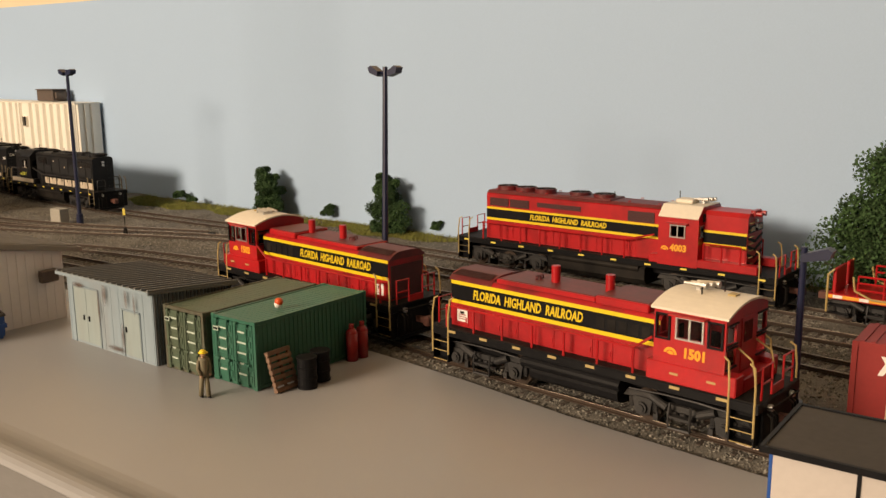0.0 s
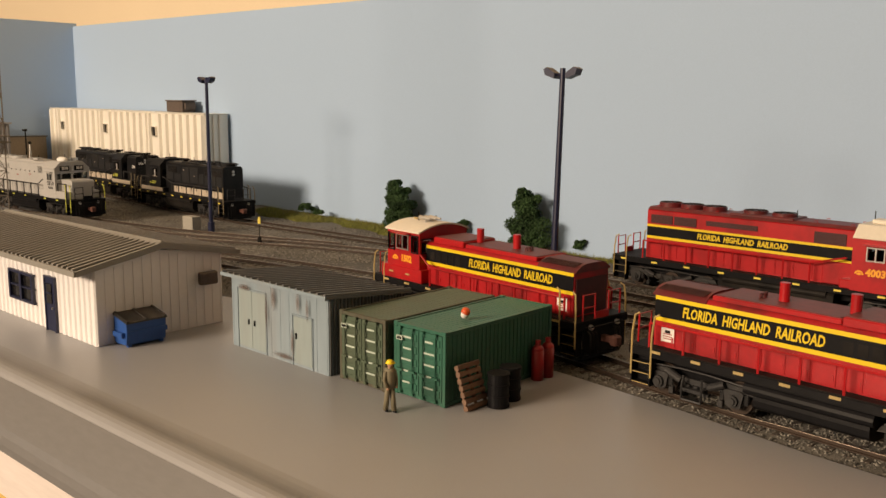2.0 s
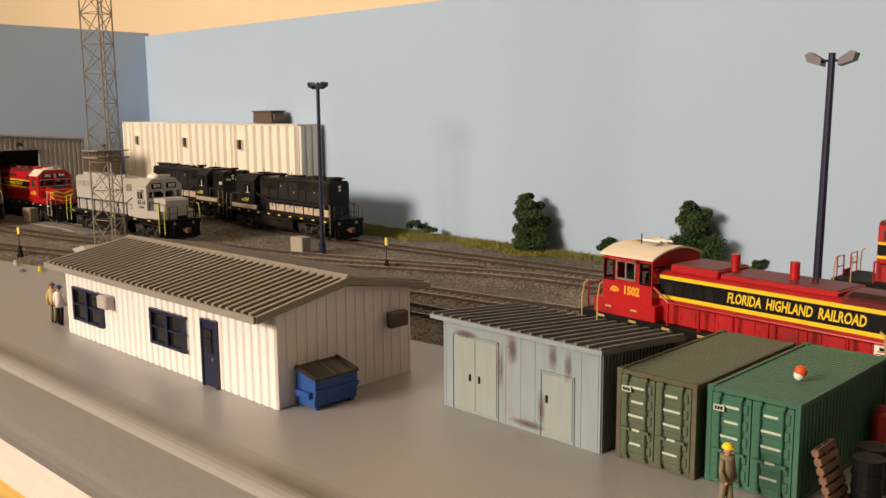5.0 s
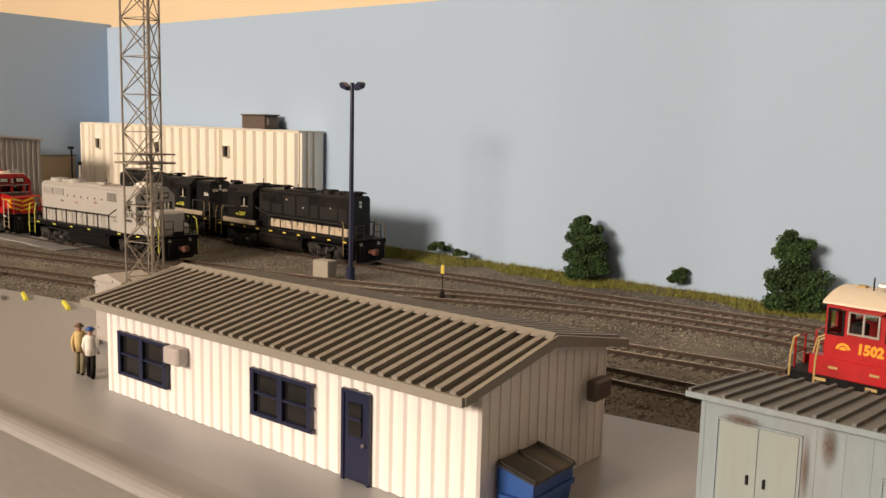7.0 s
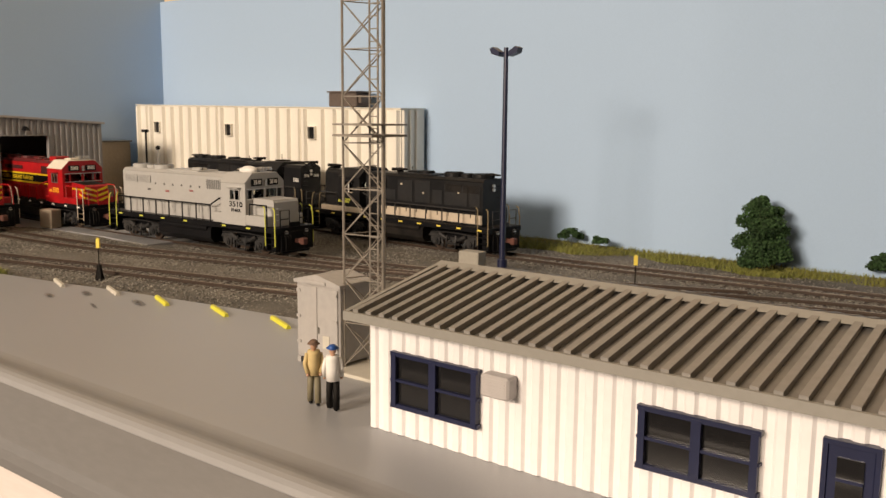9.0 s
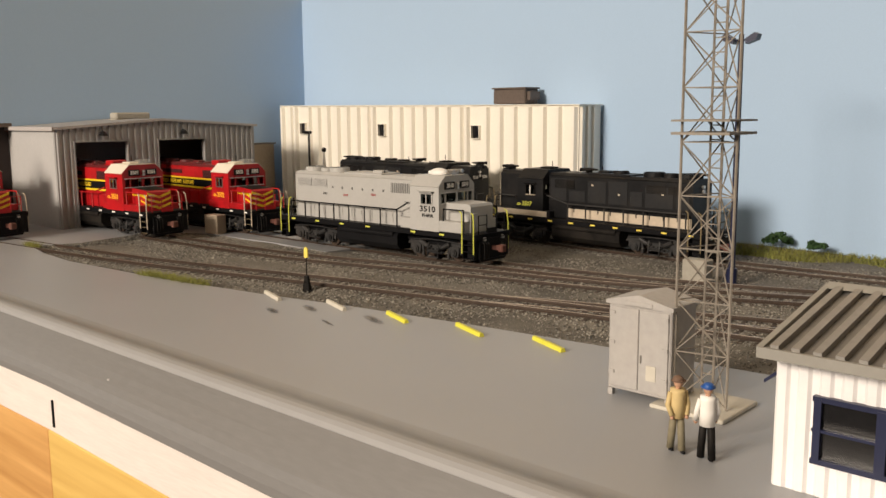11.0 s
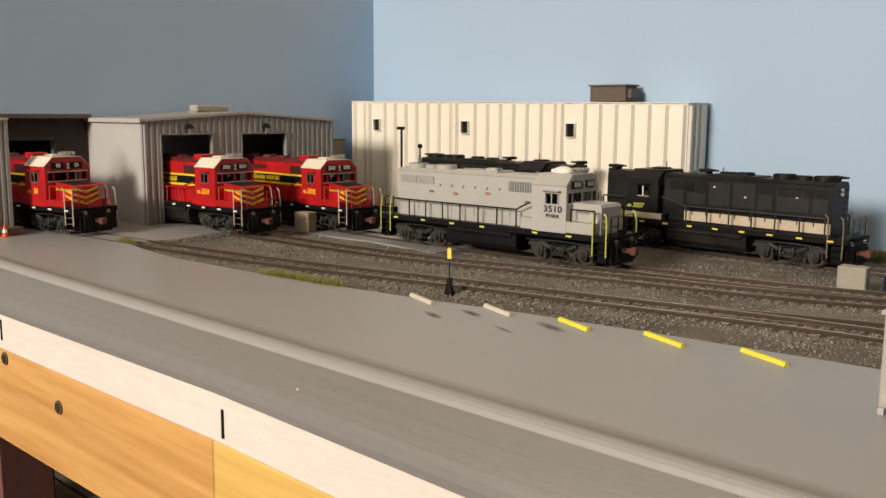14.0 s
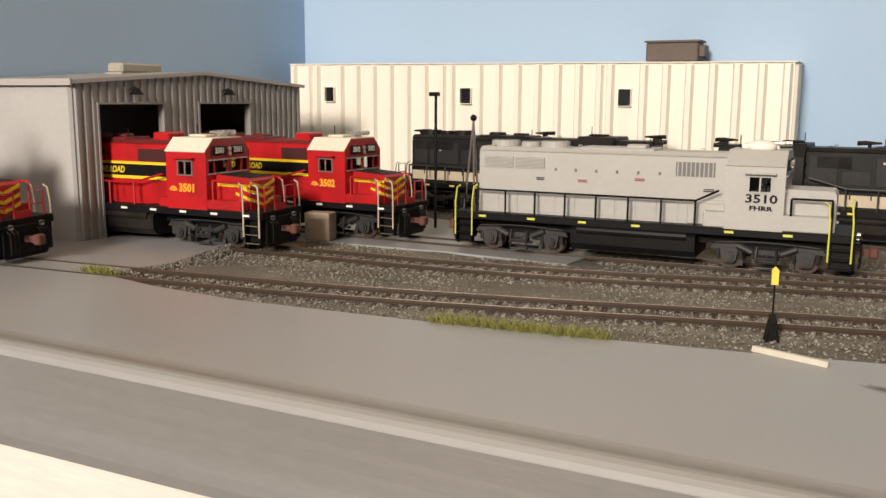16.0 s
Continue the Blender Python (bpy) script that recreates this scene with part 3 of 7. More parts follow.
def truck(loco, x, axles, mats):
    """A truck: two sideframes with journals, springs and brake gear, and wheels on axles."""
    base = 1.37 if axles == 2 else 2.05
    t = lp("truck", B(x - base + 0.1, x + base - 0.1, -0.75, 0.75, 0.62, 0.98), BLACK, loco)
    ax = [x - base, x + base] if axles == 2 else [x - base, x, x + base]
    for s in (-1, 1):
        y0, y1 = (1.0, 1.14) if s > 0 else (-1.14, -1.0)
        # top beam that dips between the axles, with a hanging arm at each end
        bm = prism(bmesh.new(), [(x - base - 0.72, 0.78), (x - base - 0.60, 0.98), (x - base + 0.30, 1.02), (x - base + 0.62, 0.84), (x + base - 0.62, 0.84), (x + base - 0.30, 1.02), (x + base + 0.60, 0.98), (x + base + 0.72, 0.78),
                                 (x + base + 0.42, 0.80), (x + base - 0.30, 0.84), (x + base - 0.66, 0.64), (x - base + 0.66, 0.64), (x - base + 0.30, 0.84), (x - base - 0.42, 0.80)], y0, y1)
        lp("sideframe", bm, TRUCK, t)
        for a in ax:
            yc = s * 1.15
            bm = bmesh.new()
            prism(bm, [(a - 0.34, 0.80), (a - 0.24, 0.86), (a + 0.24, 0.86), (a + 0.34, 0.80), (a + 0.26, 0.36), (a + 0.14, 0.28), (a - 0.14, 0.28), (a - 0.26, 0.36)], yc - 0.07, yc + 0.07)
            lp("journal_box", bm, TRUCK, t)
            cap = cyl(bmesh.new(), (a, s * 1.27, 0.53), 0.19, 0.1, "y", 14)
            cyl(cap, (a, s * 1.34, 0.53), 0.12, 0.07, "y", 12)
            lp("bearing_cap", cap, TRUCK, t)
            for dx in (-0.42, 0.42):
                bm = bmesh.new()
                for k in range(4):
                    cyl(bm, (a + dx, s * 1.12, 0.52 + 0.075 * k), 0.095, 0.045, "z", 8)
                cyl(bm, (a + dx, s * 1.12, 0.62), 0.06, 0.34, "z", 6)
                lp("coil_spring", bm, TRUCK, t)
        # brake gear: slanted cylinders and hangers
        for dx, way in ((-base * 0.52, 1), (base * 0.52, -1)):
            bm = bmesh.new()
            tube(bm, [(x + dx - way * 0.36, s * 1.22, 0.98), (x + dx + way * 0.20, s * 1.22, 0.74)], 0.13, 10)
            tube(bm, [(x + dx + way * 0.20, s * 1.22, 0.74), (x + dx + way * 0.44, s * 1.22, 0.60)], 0.05, 6)
            lp("brake_cylinder", bm, TRUCK, t)
            bm = tube(bmesh.new(), [(x + dx - way * 0.30, s * 1.10, 0.90), (x + dx - way * 0.16, s * 1.14, 0.40), (x + dx - way * 0.20, s * 1.14, 0.22)], 0.045, 5)
            box(bm, x + dx - way * 0.20 - 0.08, x + dx - way * 0.20 + 0.08, min(s * 1.06, s * 1.2), max(s * 1.06, s * 1.2), 0.2, 0.42)
            lp("brake_hanger", bm, TRUCK, t)
        bm = bmesh.new()
        box(bm, x - 0.5, x + 0.5, s * 1.14 - 0.1, s * 1.14 + 0.1, 0.40, 0.50)
        for dx in (-0.3, 0.0, 0.3):
            cyl(bm, (x + dx, s * 1.14, 0.58), 0.11, 0.16, "z", 8)
        lp("spring_plank", bm, TRUCK, t)
        lp("brake_pipe", tube(bmesh.new(), [(x - base - 0.5, s * 1.2, 1.05), (x - 0.5, s * 1.24, 1.14), (x + 0.5, s * 1.24, 1.14), (x + base + 0.5, s * 1.2, 1.05)], 0.03, 5), TRUCK, t)
    for a in ax:
        bm = bmesh.new()
        cyl(bm, (a, 0, 0.51), 0.07, 1.5, "y", 8)
        for s in (-1, 1):
            cyl(bm, (a, s * 0.78, 0.51), 0.50, 0.13, "y", 20)
            cyl(bm, (a, s * 0.70, 0.51), 0.535, 0.03, "y", 20)
        lp("wheel_set", bm, RAIL, t)
    for s in (-1, 1):
        bm = bmesh.new()
        tube(bm, [(x - 0.34, s * 1.36, 0.98), (x - 0.36, s * 1.42, 0.60), (x - 0.36, s * 1.42, 0.20), (x + 0.36, s * 1.42, 0.20), (x + 0.36, s * 1.42, 0.60), (x + 0.34, s * 1.36, 0.98)], 0.045, 5)
        box(bm, x - 0.36, x + 0.36, s * 1.35 - 0.1, s * 1.35 + 0.1, 0.54, 0.59)
        box(bm, x - 0.36, x + 0.36, s * 1.35 - 0.1, s * 1.35 + 0.1, 0.18, 0.22)
        lp("truck_step", bm, TRUCK, t)
    return t


def loco_ends(loco, half, deck, rail_mat, corner_mat, pilot_mat=None, edge_mat=None):
    """Pilots, corner steps, end rails, hoses, lamps and couplers at both ends."""
    for e in (-1, 1):
        bm = bmesh.new()
        xe = e * half
        box(bm, min(xe, xe - e * 0.1), max(xe, xe - e * 0.1), -1.12, 1.12, 0.30, deck, bevel=0.03)
        prism(bm, [(-1.12, 0.30), (1.12, 0.30), (1.0, 0.18), (-1.0, 0.18)], xe - e * 0.05, xe + e * 0.02, "x")
        pil = lp("pilot", bm, pilot_mat or BLACK, loco)
        bm = bmesh.new()
        box(bm, min(xe, xe + e * 0.55), max(xe, xe + e * 0.55), -0.11, 0.11, 0.75, 0.98)
        box(bm, min(xe + e * 0.45, xe + e * 0.78), max(xe + e * 0.45, xe + e * 0.78), -0.2, 0.2, 0.66, 1.06, bevel=0.06)
        lp("coupler", bm, RUST, pil, "rusty knuckle coupler")
        for k in (-0.95, -0.75, -0.55, 0.55, 0.75, 0.95):
            bm = tube(bmesh.new(), [(xe + e * 0.03, k, 1.25), (xe + e * 0.18, k, 1.15), (xe + e * 0.2, k, 0.6), (xe + e * 0.14, k * 0.96, 0.36)], 0.035, 5)
            lp("air_hose", bm, SOOT, pil)
        bm = bmesh.new()
        tube(bm, [(xe - e * 0.02, -1.05, 1.42), (xe + e * 0.16, -0.95, 1.42), (xe + e * 0.16, 0.95, 1.42), (xe - e * 0.02, 1.05, 1.42)], 0.03, 5)
        lp("uncoupling_lever", bm, SOOT, pil)
        for s in (-1, 1):
            bm = bmesh.new()
            cyl(bm, (xe + e * 0.06, s * 0.78, 1.38), 0.1, 0.12, "x", 10)
            lp("ditch_light", bm, SILVER, pil, "small silver ditch light")
        # stairs and rails
        for s in (-1, 1):
            x0, x1 = sorted((xe - e * 0.12, xe - e * 0.85))
            st = lp("step_well", box(B(x0, x1, min(s * 1.1, s * 1.14), max(s * 1.1, s * 1.14), 0.3, deck), x0 - 0.02, x0 + 0.02, min(s * 1.12, s * 1.47), max(s * 1.12, s * 1.47), 0.3, deck), BLACK, loco)
            lp("step_side", B(x1 - 0.02, x1 + 0.02, min(s * 1.12, s * 1.47), max(s * 1.12, s * 1.47), 0.3, deck), BLACK, st)
            ya, yb = sorted((s * 1.13, s * 1.46))
            for z in (0.36, 0.72, 1.08):
                lp("step", B(x0, x1, ya, yb, z - 0.03, z + 0.01), BLACK, st)
                lp("step_edge", B(x0 + 0.02, x1 - 0.02, min(s * 1.46, s * 1.475), max(s * 1.46, s * 1.475), z - 0.012, z + 0.012), edge_mat or DULLTAN, st, "worn step edge")
            for xx, hgt in ((xe - e * 0.12, 1.15), (xe - e * 0.9, 1.2)):
                bm = bmesh.new()
                tube(bm, [(xx, s * 1.49, 0.62), (xx, s * 1.49, deck + 0.45), (xx - e * 0.06, s * 1.45, deck + hgt - 0.1), (xx - e * 0.22, s * 1.42, deck + hgt)], 0.034, 6)
                lp("grab_rail", bm, corner_mat, st, "yellow corner grab rail")
        bm = bmesh.new()
        for s in (-1, 1):
            tube(bm, [(xe - e * 0.1, s * 1.1, deck), (xe - e * 0.1, s * 1.1, deck + 1.0), (xe - e * 0.1, s * 0.4, deck + 1.0), (xe - e * 0.1, s * 0.4, deck)], 0.035, 6)
            tube(bm, [(xe - e * 0.1, s * 1.1, deck + 0.5), (xe - e * 0.1, s * 0.4, deck + 0.5)], 0.03, 5)
        box(bm, min(xe - e * 0.06, xe - e * 0.1), max(xe - e * 0.06, xe - e * 0.1), -0.4, 0.4, deck + 0.02, deck + 0.3)
        lp("end_railing", bm, rail_mat, loco)


def side_rails(loco, x0, x1, deck, mat, y=1.42, drop=None, high=1.02, step=1.35):
    """A long handrail on stanchions at each side; drop: (x, z) where it climbs to the cab."""
    for s in (-1, 1):
        pts = [(x0, s * y, deck + high), (x1, s * y, deck + high)]
        if drop:
            pts.append((drop[0], s * (y - 0.0), drop[1]))
        h = lp("handrail", tube(bmesh.new(), pts, 0.045, 6), mat, loco)
        n = max(1, round((x1 - x0) / step))
        for k in range(n + 1):
            x = x0 + (x1 - x0) * k / n
            lp("stanchion", tube(bmesh.new(), [(x, s * y, deck - 0.18), (x, s * y, deck + high)], 0.045, 5), mat, h)


def reflectors(loco, xs, z, mat=None, y=1.5):
    for s in (-1, 1):
        for x in xs:
            bm = bmesh.new()
            ya, yb = sorted((s * y, s * (y + 0.02)))
            box(bm, x - 0.17, x + 0.17, ya, yb, z - 0.045, z + 0.045)
            lp("reflector", bm, mat or REFLECT, loco, "yellow reflector stripe")


def side_text(loco, parent, text, x, y, z, size, mat, shear=0.0, stretch=1.0, bold=0.0, sides=(-1, 1), width=0.0):
    for s in sides:
        m = pose(x, s * y, z, 90, 0, 0 if s < 0 else 180)
        lettering(text, size, mat, "lettering", parent, m, S, shear, stretch, 0.006, bold, width)


def hood_section(w, z0, z1, chamfer):
    return [(-w, z0), (w, z0), (w, z1 - chamfer), (w - chamfer, z1), (-w + chamfer, z1), (-w, z1 - chamfer)]


def pierced(bm, axis, u0, u1, v0, v1, a0, a1, holes):
    """A wall slab with rectangular openings; u runs along it, v is up, a is its thickness."""
    us = sorted({u0, u1, *(h[0] for h in holes), *(h[1] for h in holes)})
    vs = sorted({v0, v1, *(h[2] for h in holes), *(h[3] for h in holes)})
    for i in range(len(us) - 1):
        for j in range(len(vs) - 1):
            cu, cv = (us[i] + us[i + 1]) / 2, (vs[j] + vs[j + 1]) / 2
            if any(h[0] < cu < h[1] and h[2] < cv < h[3] for h in holes):
                continue
            if axis == "y":
                box(bm, us[i], us[i + 1], a0, a1, vs[j], vs[j + 1])
            else:
                box(bm, a0, a1, us[i], us[i + 1], vs[j], vs[j + 1])
    bmesh.ops.remove_doubles(bm, verts=bm.verts, dist=1e-5)
    return bm


def pane(parent, x0, x1, y0, y1, z0, z1):
    """A clear pane that lets light into the cab."""
    p = lp("window", B(x0, x1, y0, y1, z0, z1), GLASS, parent, "clear cab window")
    p.visible_shadow = False
    return p


def cab_inside(cab, x0, x1, deck, w):
    lp("cab_floor", B(x0 + 0.1, x1 - 0.1, -w + 0.1, w - 0.1, deck + 0.6, deck + 0.66), SOOT, cab)
    lp("control_stand", B(x1 - 0.85, x1 - 0.45, 0.15, 0.7, deck + 0.66, 3.25, bevel=0.05), TRUCK, cab)
    for y in (-0.85, 0.85):
        bm = B(x0 + 0.55, x0 + 1.0, y - 0.25, y + 0.25, deck + 0.66, 2.75, bevel=0.05)
        box(bm, x0 + 0.5, x0 + 0.6, y - 0.24, y + 0.24, 2.75, 3.35, bevel=0.04)
        lp("seat", bm, SOOT, cab)


def cab_window(loco, x0, x1, y, z0, z1, s, frame_mat, split=True):
    """A side window: frame bars and dark glass."""
    ya, yb = sorted((s * (y - 0.05), s * (y - 0.03)))
    p = pane(loco, x0, x1, ya, yb, z0, z1)
    bm = bmesh.new()
    yc, yd = sorted((s * y, s * (y + 0.055)))
    t = 0.055
    box(bm, x0 - t, x1 + t, yc, yd, z1, z1 + t)
    box(bm, x0 - t, x1 + t, yc, yd, z0 - t, z0)
    box(bm, x0 - t, x0, yc, yd, z0, z1)
    box(bm, x1, x1 + t, yc, yd, z0, z1)
    if split:
        c = (x0 + x1) / 2
        box(bm, c - 0.03, c + 0.03, yc, yd, z0, z1)
    lp("window_frame", bm, frame_mat, p)
    return p


def emblem(parent, x, y, z, r, mat, s):
    """A half-round emblem with rays, as a plain shape."""
    bm = bmesh.new()
    ya, yb = sorted((s * y, s * (y + 0.01)))
    for r0, r1 in ((0.0, r * 0.5), (r * 0.62, r * 0.98)):
        arc = [(x + r1 * math.cos(a), z + r1 * math.sin(a)) for a in np.linspace(0.1, 2.9, 9)] + [(x + r0 * math.cos(a), z + r0 * math.sin(a)) for a in np.linspace(2.9, 0.1, 9)]
        prism(bm, arc, ya, yb)
    return lp("emblem", bm, mat, parent)


def horns(loco, x, z, y=0.0, mat=None):
    bm = bmesh.new()
    for k, dy in enumerate((-0.2, 0.0, 0.2)):
        cyl(bm, (x + 0.12 * (k - 1), y + dy, z + 0.2), 0.045, 0.75, "x", 8, 0.11)
    box(bm, x - 0.06, x + 0.06, y - 0.25, y + 0.25, z, z + 0.14)
    return lp("horn", bm, mat or SILVER, loco, "small silver air horn")


def antennas(loco, spots):
    for x, y, z, h in spots:
        lp("antenna", tube(bmesh.new(), [(x, y, z), (x, y, z + h)], 0.025, 5), SOOT, loco)


def louvres(loco, x0, x1, y, z0, z1, mat, back, n=7, upright=False):
    """A grille: dark backing with raised slats, on both sides."""
    for s in (-1, 1):
        ya, yb = sorted((s * y, s * (y + 0.02)))
        g = lp("grille", B(x0, x1, ya, yb, z0, z1), back, loco)
        bm = bmesh.new()
        yc, yd = sorted((s * (y + 0.02), s * (y + 0.05)))
        for k in range(n):
            if upright:
                x = x0 + (x1 - x0) * (k + 0.5) / n
                box(bm, x - 0.02, x + 0.02, yc, yd, z0, z1)
            else:
                z = z0 + (z1 - z0) * (k + 0.5) / n
                box(bm, x0, x1, yc, yd, z - 0.02, z + 0.02)
        tagged(lp("slats", bm, mat, g), kind="stuff")


def road_loco(label, m, number, length=17.1, axles=2, high=False, body=None, roof=None, cabroof=None, sill=None, rail=None, corner=None,
              scheme="red", hood_number="back", group="locomotives"):
    """A four- or six-axle hood locomotive; its cab end points along x."""
    loco = thing("diesel_locomotive", label, "locomotive", m, group)
    body, roof, sill = body or RED, roof or REDROOF, sill or BLACK
    cabroof, rail, corner = cabroof or CABROOF, rail or RED, corner or TANSTRIPE
    half = length / 2 - 0.62
    deck = 1.62
    nose = 2.2 if axles == 3 else 1.75 if not high else 2.0
    cab1 = half - (1.75 if axles == 3 else 0.75 if scheme == "grey" else 0.95) - nose
    cab0 = cab1 - 2.1
    wx0, wx1 = (cab0 + 0.85, cab1 - 0.50) if scheme == "grey" else (cab0 + 0.68, cab1 - 0.72)
    back = -half + (1.8 if axles == 3 else 1.0)
    lp("frame", B(-half, half, -1.5, 1.5, 1.34, deck, bevel=0.02), sill, loco)
    lp("walkway", B(-half, half, -1.46, 1.46, deck, deck + 0.03), SOOT if scheme != "grey" else BLACK, loco)
    # lower frame beam and tank
    bm = bmesh.new()
    box(bm, -half + 0.4, half - 0.4, -0.6, 0.6, 0.9, 1.34)
    lp("centre_sill", bm, BLACK, loco)
    tx = length * 0.135
    bm = bmesh.new()
    prism(bm, [(-1.45, 0.62), (-1.2, 0.34), (1.2, 0.34), (1.45, 0.62), (1.45, 1.18), (1.3, 1.3), (-1.3, 1.3), (-1.45, 1.18)], -tx - 0.35, tx, "x")
    lp("fuel_tank", bm, BLACK if scheme == "grey" else SOOT, loco, smooth=False)
    for s in (-1, 1):
        lp("air_reservoir", cyl(bmesh.new(), (-0.2, s * 1.34, 1.18), 0.19, tx * 1.9, "x", 12), BLACK if scheme == "grey" else SOOT, loco, smooth=False)
    tc = (length * 0.288) if axles == 2 else (length * 0.30)
    truck(loco, -tc, axles, None)
    truck(loco, tc, axles, None)
    loco_ends(loco, half, deck, rail, corner, sill, BLACK if scheme != "red" else None)
    # long hood
    top = 4.42
    hood = lp("hood", prism(bmesh.new(), hood_section(0.93, deck, top, 0.2), back, cab0, "x"), body, loco)
    lp("hood_roof", prism(bmesh.new(), [(-0.94, top - 0.14), (-0.75, top + 0.012), (0.75, top + 0.012), (0.94, top - 0.14), (0.7, top - 0.12), (-0.7, top - 0.12)], back + 0.02, cab0 - 0.02, "x"), roof, hood)
    # raised equipment box behind the cab
    lp("blower_housing", B(cab0 - 1.5, cab0 - 0.04, -1.0, 1.0, deck + 0.03, 2.5 if not high else 2.75, bevel=0.05), body, loco)
    span = cab0 - back
    n = int(span / 0.86)
    for s in (-1, 1):
        for k in range(n):
            x = back + 0.12 + (span - 0.24) * (k + 0.5) / n
            w = (span - 0.24) / n * 0.46
            ya, yb = sorted((s * 0.93, s * 0.955))
            d = lp("hood_door", B(x - w, x + w, ya, yb, deck + 0.12, 2.62, bevel=0.01), body, hood)
            yc, yd = sorted((s * 0.955, s * 0.985))
            lp("latch", B(x + w - 0.1, x + w - 0.04, yc, yd, 2.1, 2.3), body, d)
    gm, gb = (GREYGRILLE, GREYGRILLE) if scheme == "grey" else ((DARKGRILLE, DARKGRILLE) if scheme == "red" else (SOOT, BLACK))
    louvres(loco, back + 0.25, back + 1.55, 0.93, 3.56, 4.02, body if scheme == "grey" else gm, gb, 8)
    louvres(loco, back + 1.65, back + 2.95, 0.93, 3.56, 4.02, body if scheme == "grey" else gm, gb, 8)
    louvres(loco, cab0 - 2.0, cab0 - 0.5, 0.93, 3.5, 4.05, body if scheme == "grey" else gm, gb, 9, scheme == "grey")
    if axles == 3 or scheme == "red":
        louvres(loco, back + 3.5, back + 6.3, 0.93, 3.72, 3.98, gm, gb, 3)
    # roof fans and stacks
    fr = [(back + 0.85, 0.62, 0.24), (back + 2.0, 0.42, 0.2), (back + 3.1, 0.62, 0.24)]
    if axles == 3:
        fr = [(back + 0.85, 0.62, 0.22), (back + 2.15, 0.62, 0.22), (back + 3.45, 0.62, 0.22), (back + 5.7, 0.6, 0.22), (back + 7.2, 0.6, 0.22)]
    elif scheme != "grey":
        fr += [(back + 5.4, 0.5, 0.2)]
    for x, r, h in fr:
        bm = cyl(bmesh.new(), (x, 0, top + h / 2), r, h, "z", 22)
        cyl(bm, (x, 0, top + h + 0.01), r * 0.93, 0.03, "z", 22)
        f = lp("radiator_fan", bm, roof if scheme != "grey" else LOCOGREY, loco)
        bm = bmesh.new()
        for k in range(8):
            a = math.pi * k / 8
            tube(bm, [(x - r * 0.9 * math.cos(a), -r * 0.9 * math.sin(a), top + h + 0.03), (x + r * 0.9 * math.cos(a), r * 0.9 * math.sin(a), top + h + 0.03)], 0.02, 4)
        tagged(lp("fan_guard", bm, SOOT if scheme != "grey" else GREYGRILLE, f), kind="stuff")
    lp("exhaust_stack", B(back + span * 0.60, back + span * 0.60 + 0.8, -0.3, 0.3, top, top + 0.22, bevel=0.05), roof, loco)
    lp("dynamic_brake_housing", B(back + span * 0.42, back + span * 0.72, -0.8, 0.8, top - 0.05, top + 0.09, bevel=0.04), roof, loco)
    if scheme == "red" and not high:
        lp("roof_bulge", B(cab0 - 1.5, cab0 - 0.6, -0.55, 0.55, top - 0.05, top + 0.34, bevel=0.06), body, loco)
    # cab
    cz = 4.56
    ends = {1: ((-1.28, -0.62), (0.62, 1.28)) if high else ((-1.3, -0.98), (-0.88, -0.08), (0.08, 0.88), (0.98, 1.3)), -1: ((-1.28, -0.62), (0.62, 1.28))}
    bm = prism(bmesh.new(), [(1.5, 3.8), (1.5, 4.04), (0.95, cz), (-0.95, cz), (-1.5, 4.04), (-1.5, 3.8)], cab0, cab1, "x")
    for s in (-1, 1):
        a0, a1 = sorted((s * 1.5, s * 1.42))
        pierced(bm, "y", cab0, cab1, deck, 3.8, a0, a1, [(wx0, wx1, 3.08, 3.62)])
    for e, xx in ((1, cab1), (-1, cab0)):
        a0, a1 = sorted((xx, xx - e * 0.08))
        pierced(bm, "x", -1.42, 1.42, deck, 3.8, a0, a1, [(y[0], y[1], 3.14, 3.66) for y in ends[e]])
    cab = lp("cab", bm, body, loco)
    cab_inside(cab, cab0, cab1, deck, 1.5)
    lp("cab_roof", prism(bmesh.new(), [(-1.55, 4.03), (-0.96, cz + 0.035), (0.96, cz + 0.035), (1.55, 4.03), (1.5, 4.0), (0.93, cz - 0.03), (-0.93, cz - 0.03), (-1.5, 4.0)], cab0 - 0.02, cab1 - 0.02, "x"), cabroof, cab)
    for s in (-1, 1):
        cab_window(cab, wx0, wx1, 1.5, 3.08, 3.62, s, SILVER if scheme == "red" else SOOT if scheme == "black" else body, scheme != "black")
        if scheme == "black":
            ya, yb = sorted((s * 1.49, s * 1.56))
            lp("window_post", B((wx0 + wx1) / 2 - 0.035, (wx0 + wx1) / 2 + 0.035, ya, yb, 3.04, 3.62), WHITE, cab)
            lp("window_sill", B(wx0 - 0.05, wx1 + 0.05, ya, yb, 3.0, 3.04), TANSTRIPE, cab)
        # sunshade
        ya, yb = sorted((s * 1.5, s * 1.78))
        lp("sunshade", B(wx0 - 0.18, wx1 + 0.18, ya, yb, 3.74, 3.78), body, cab)
        lp("sub_base", B(cab0 - 0.8 if scheme == "grey" else cab0 - 0.5, half - (0.85 if scheme == "grey" else 1.0), min(s * 0.9, s * 1.485), max(s * 0.9, s * 1.485), deck + 0.03, 2.24 if scheme == "grey" else 2.06, bevel=0.04), body, loco)
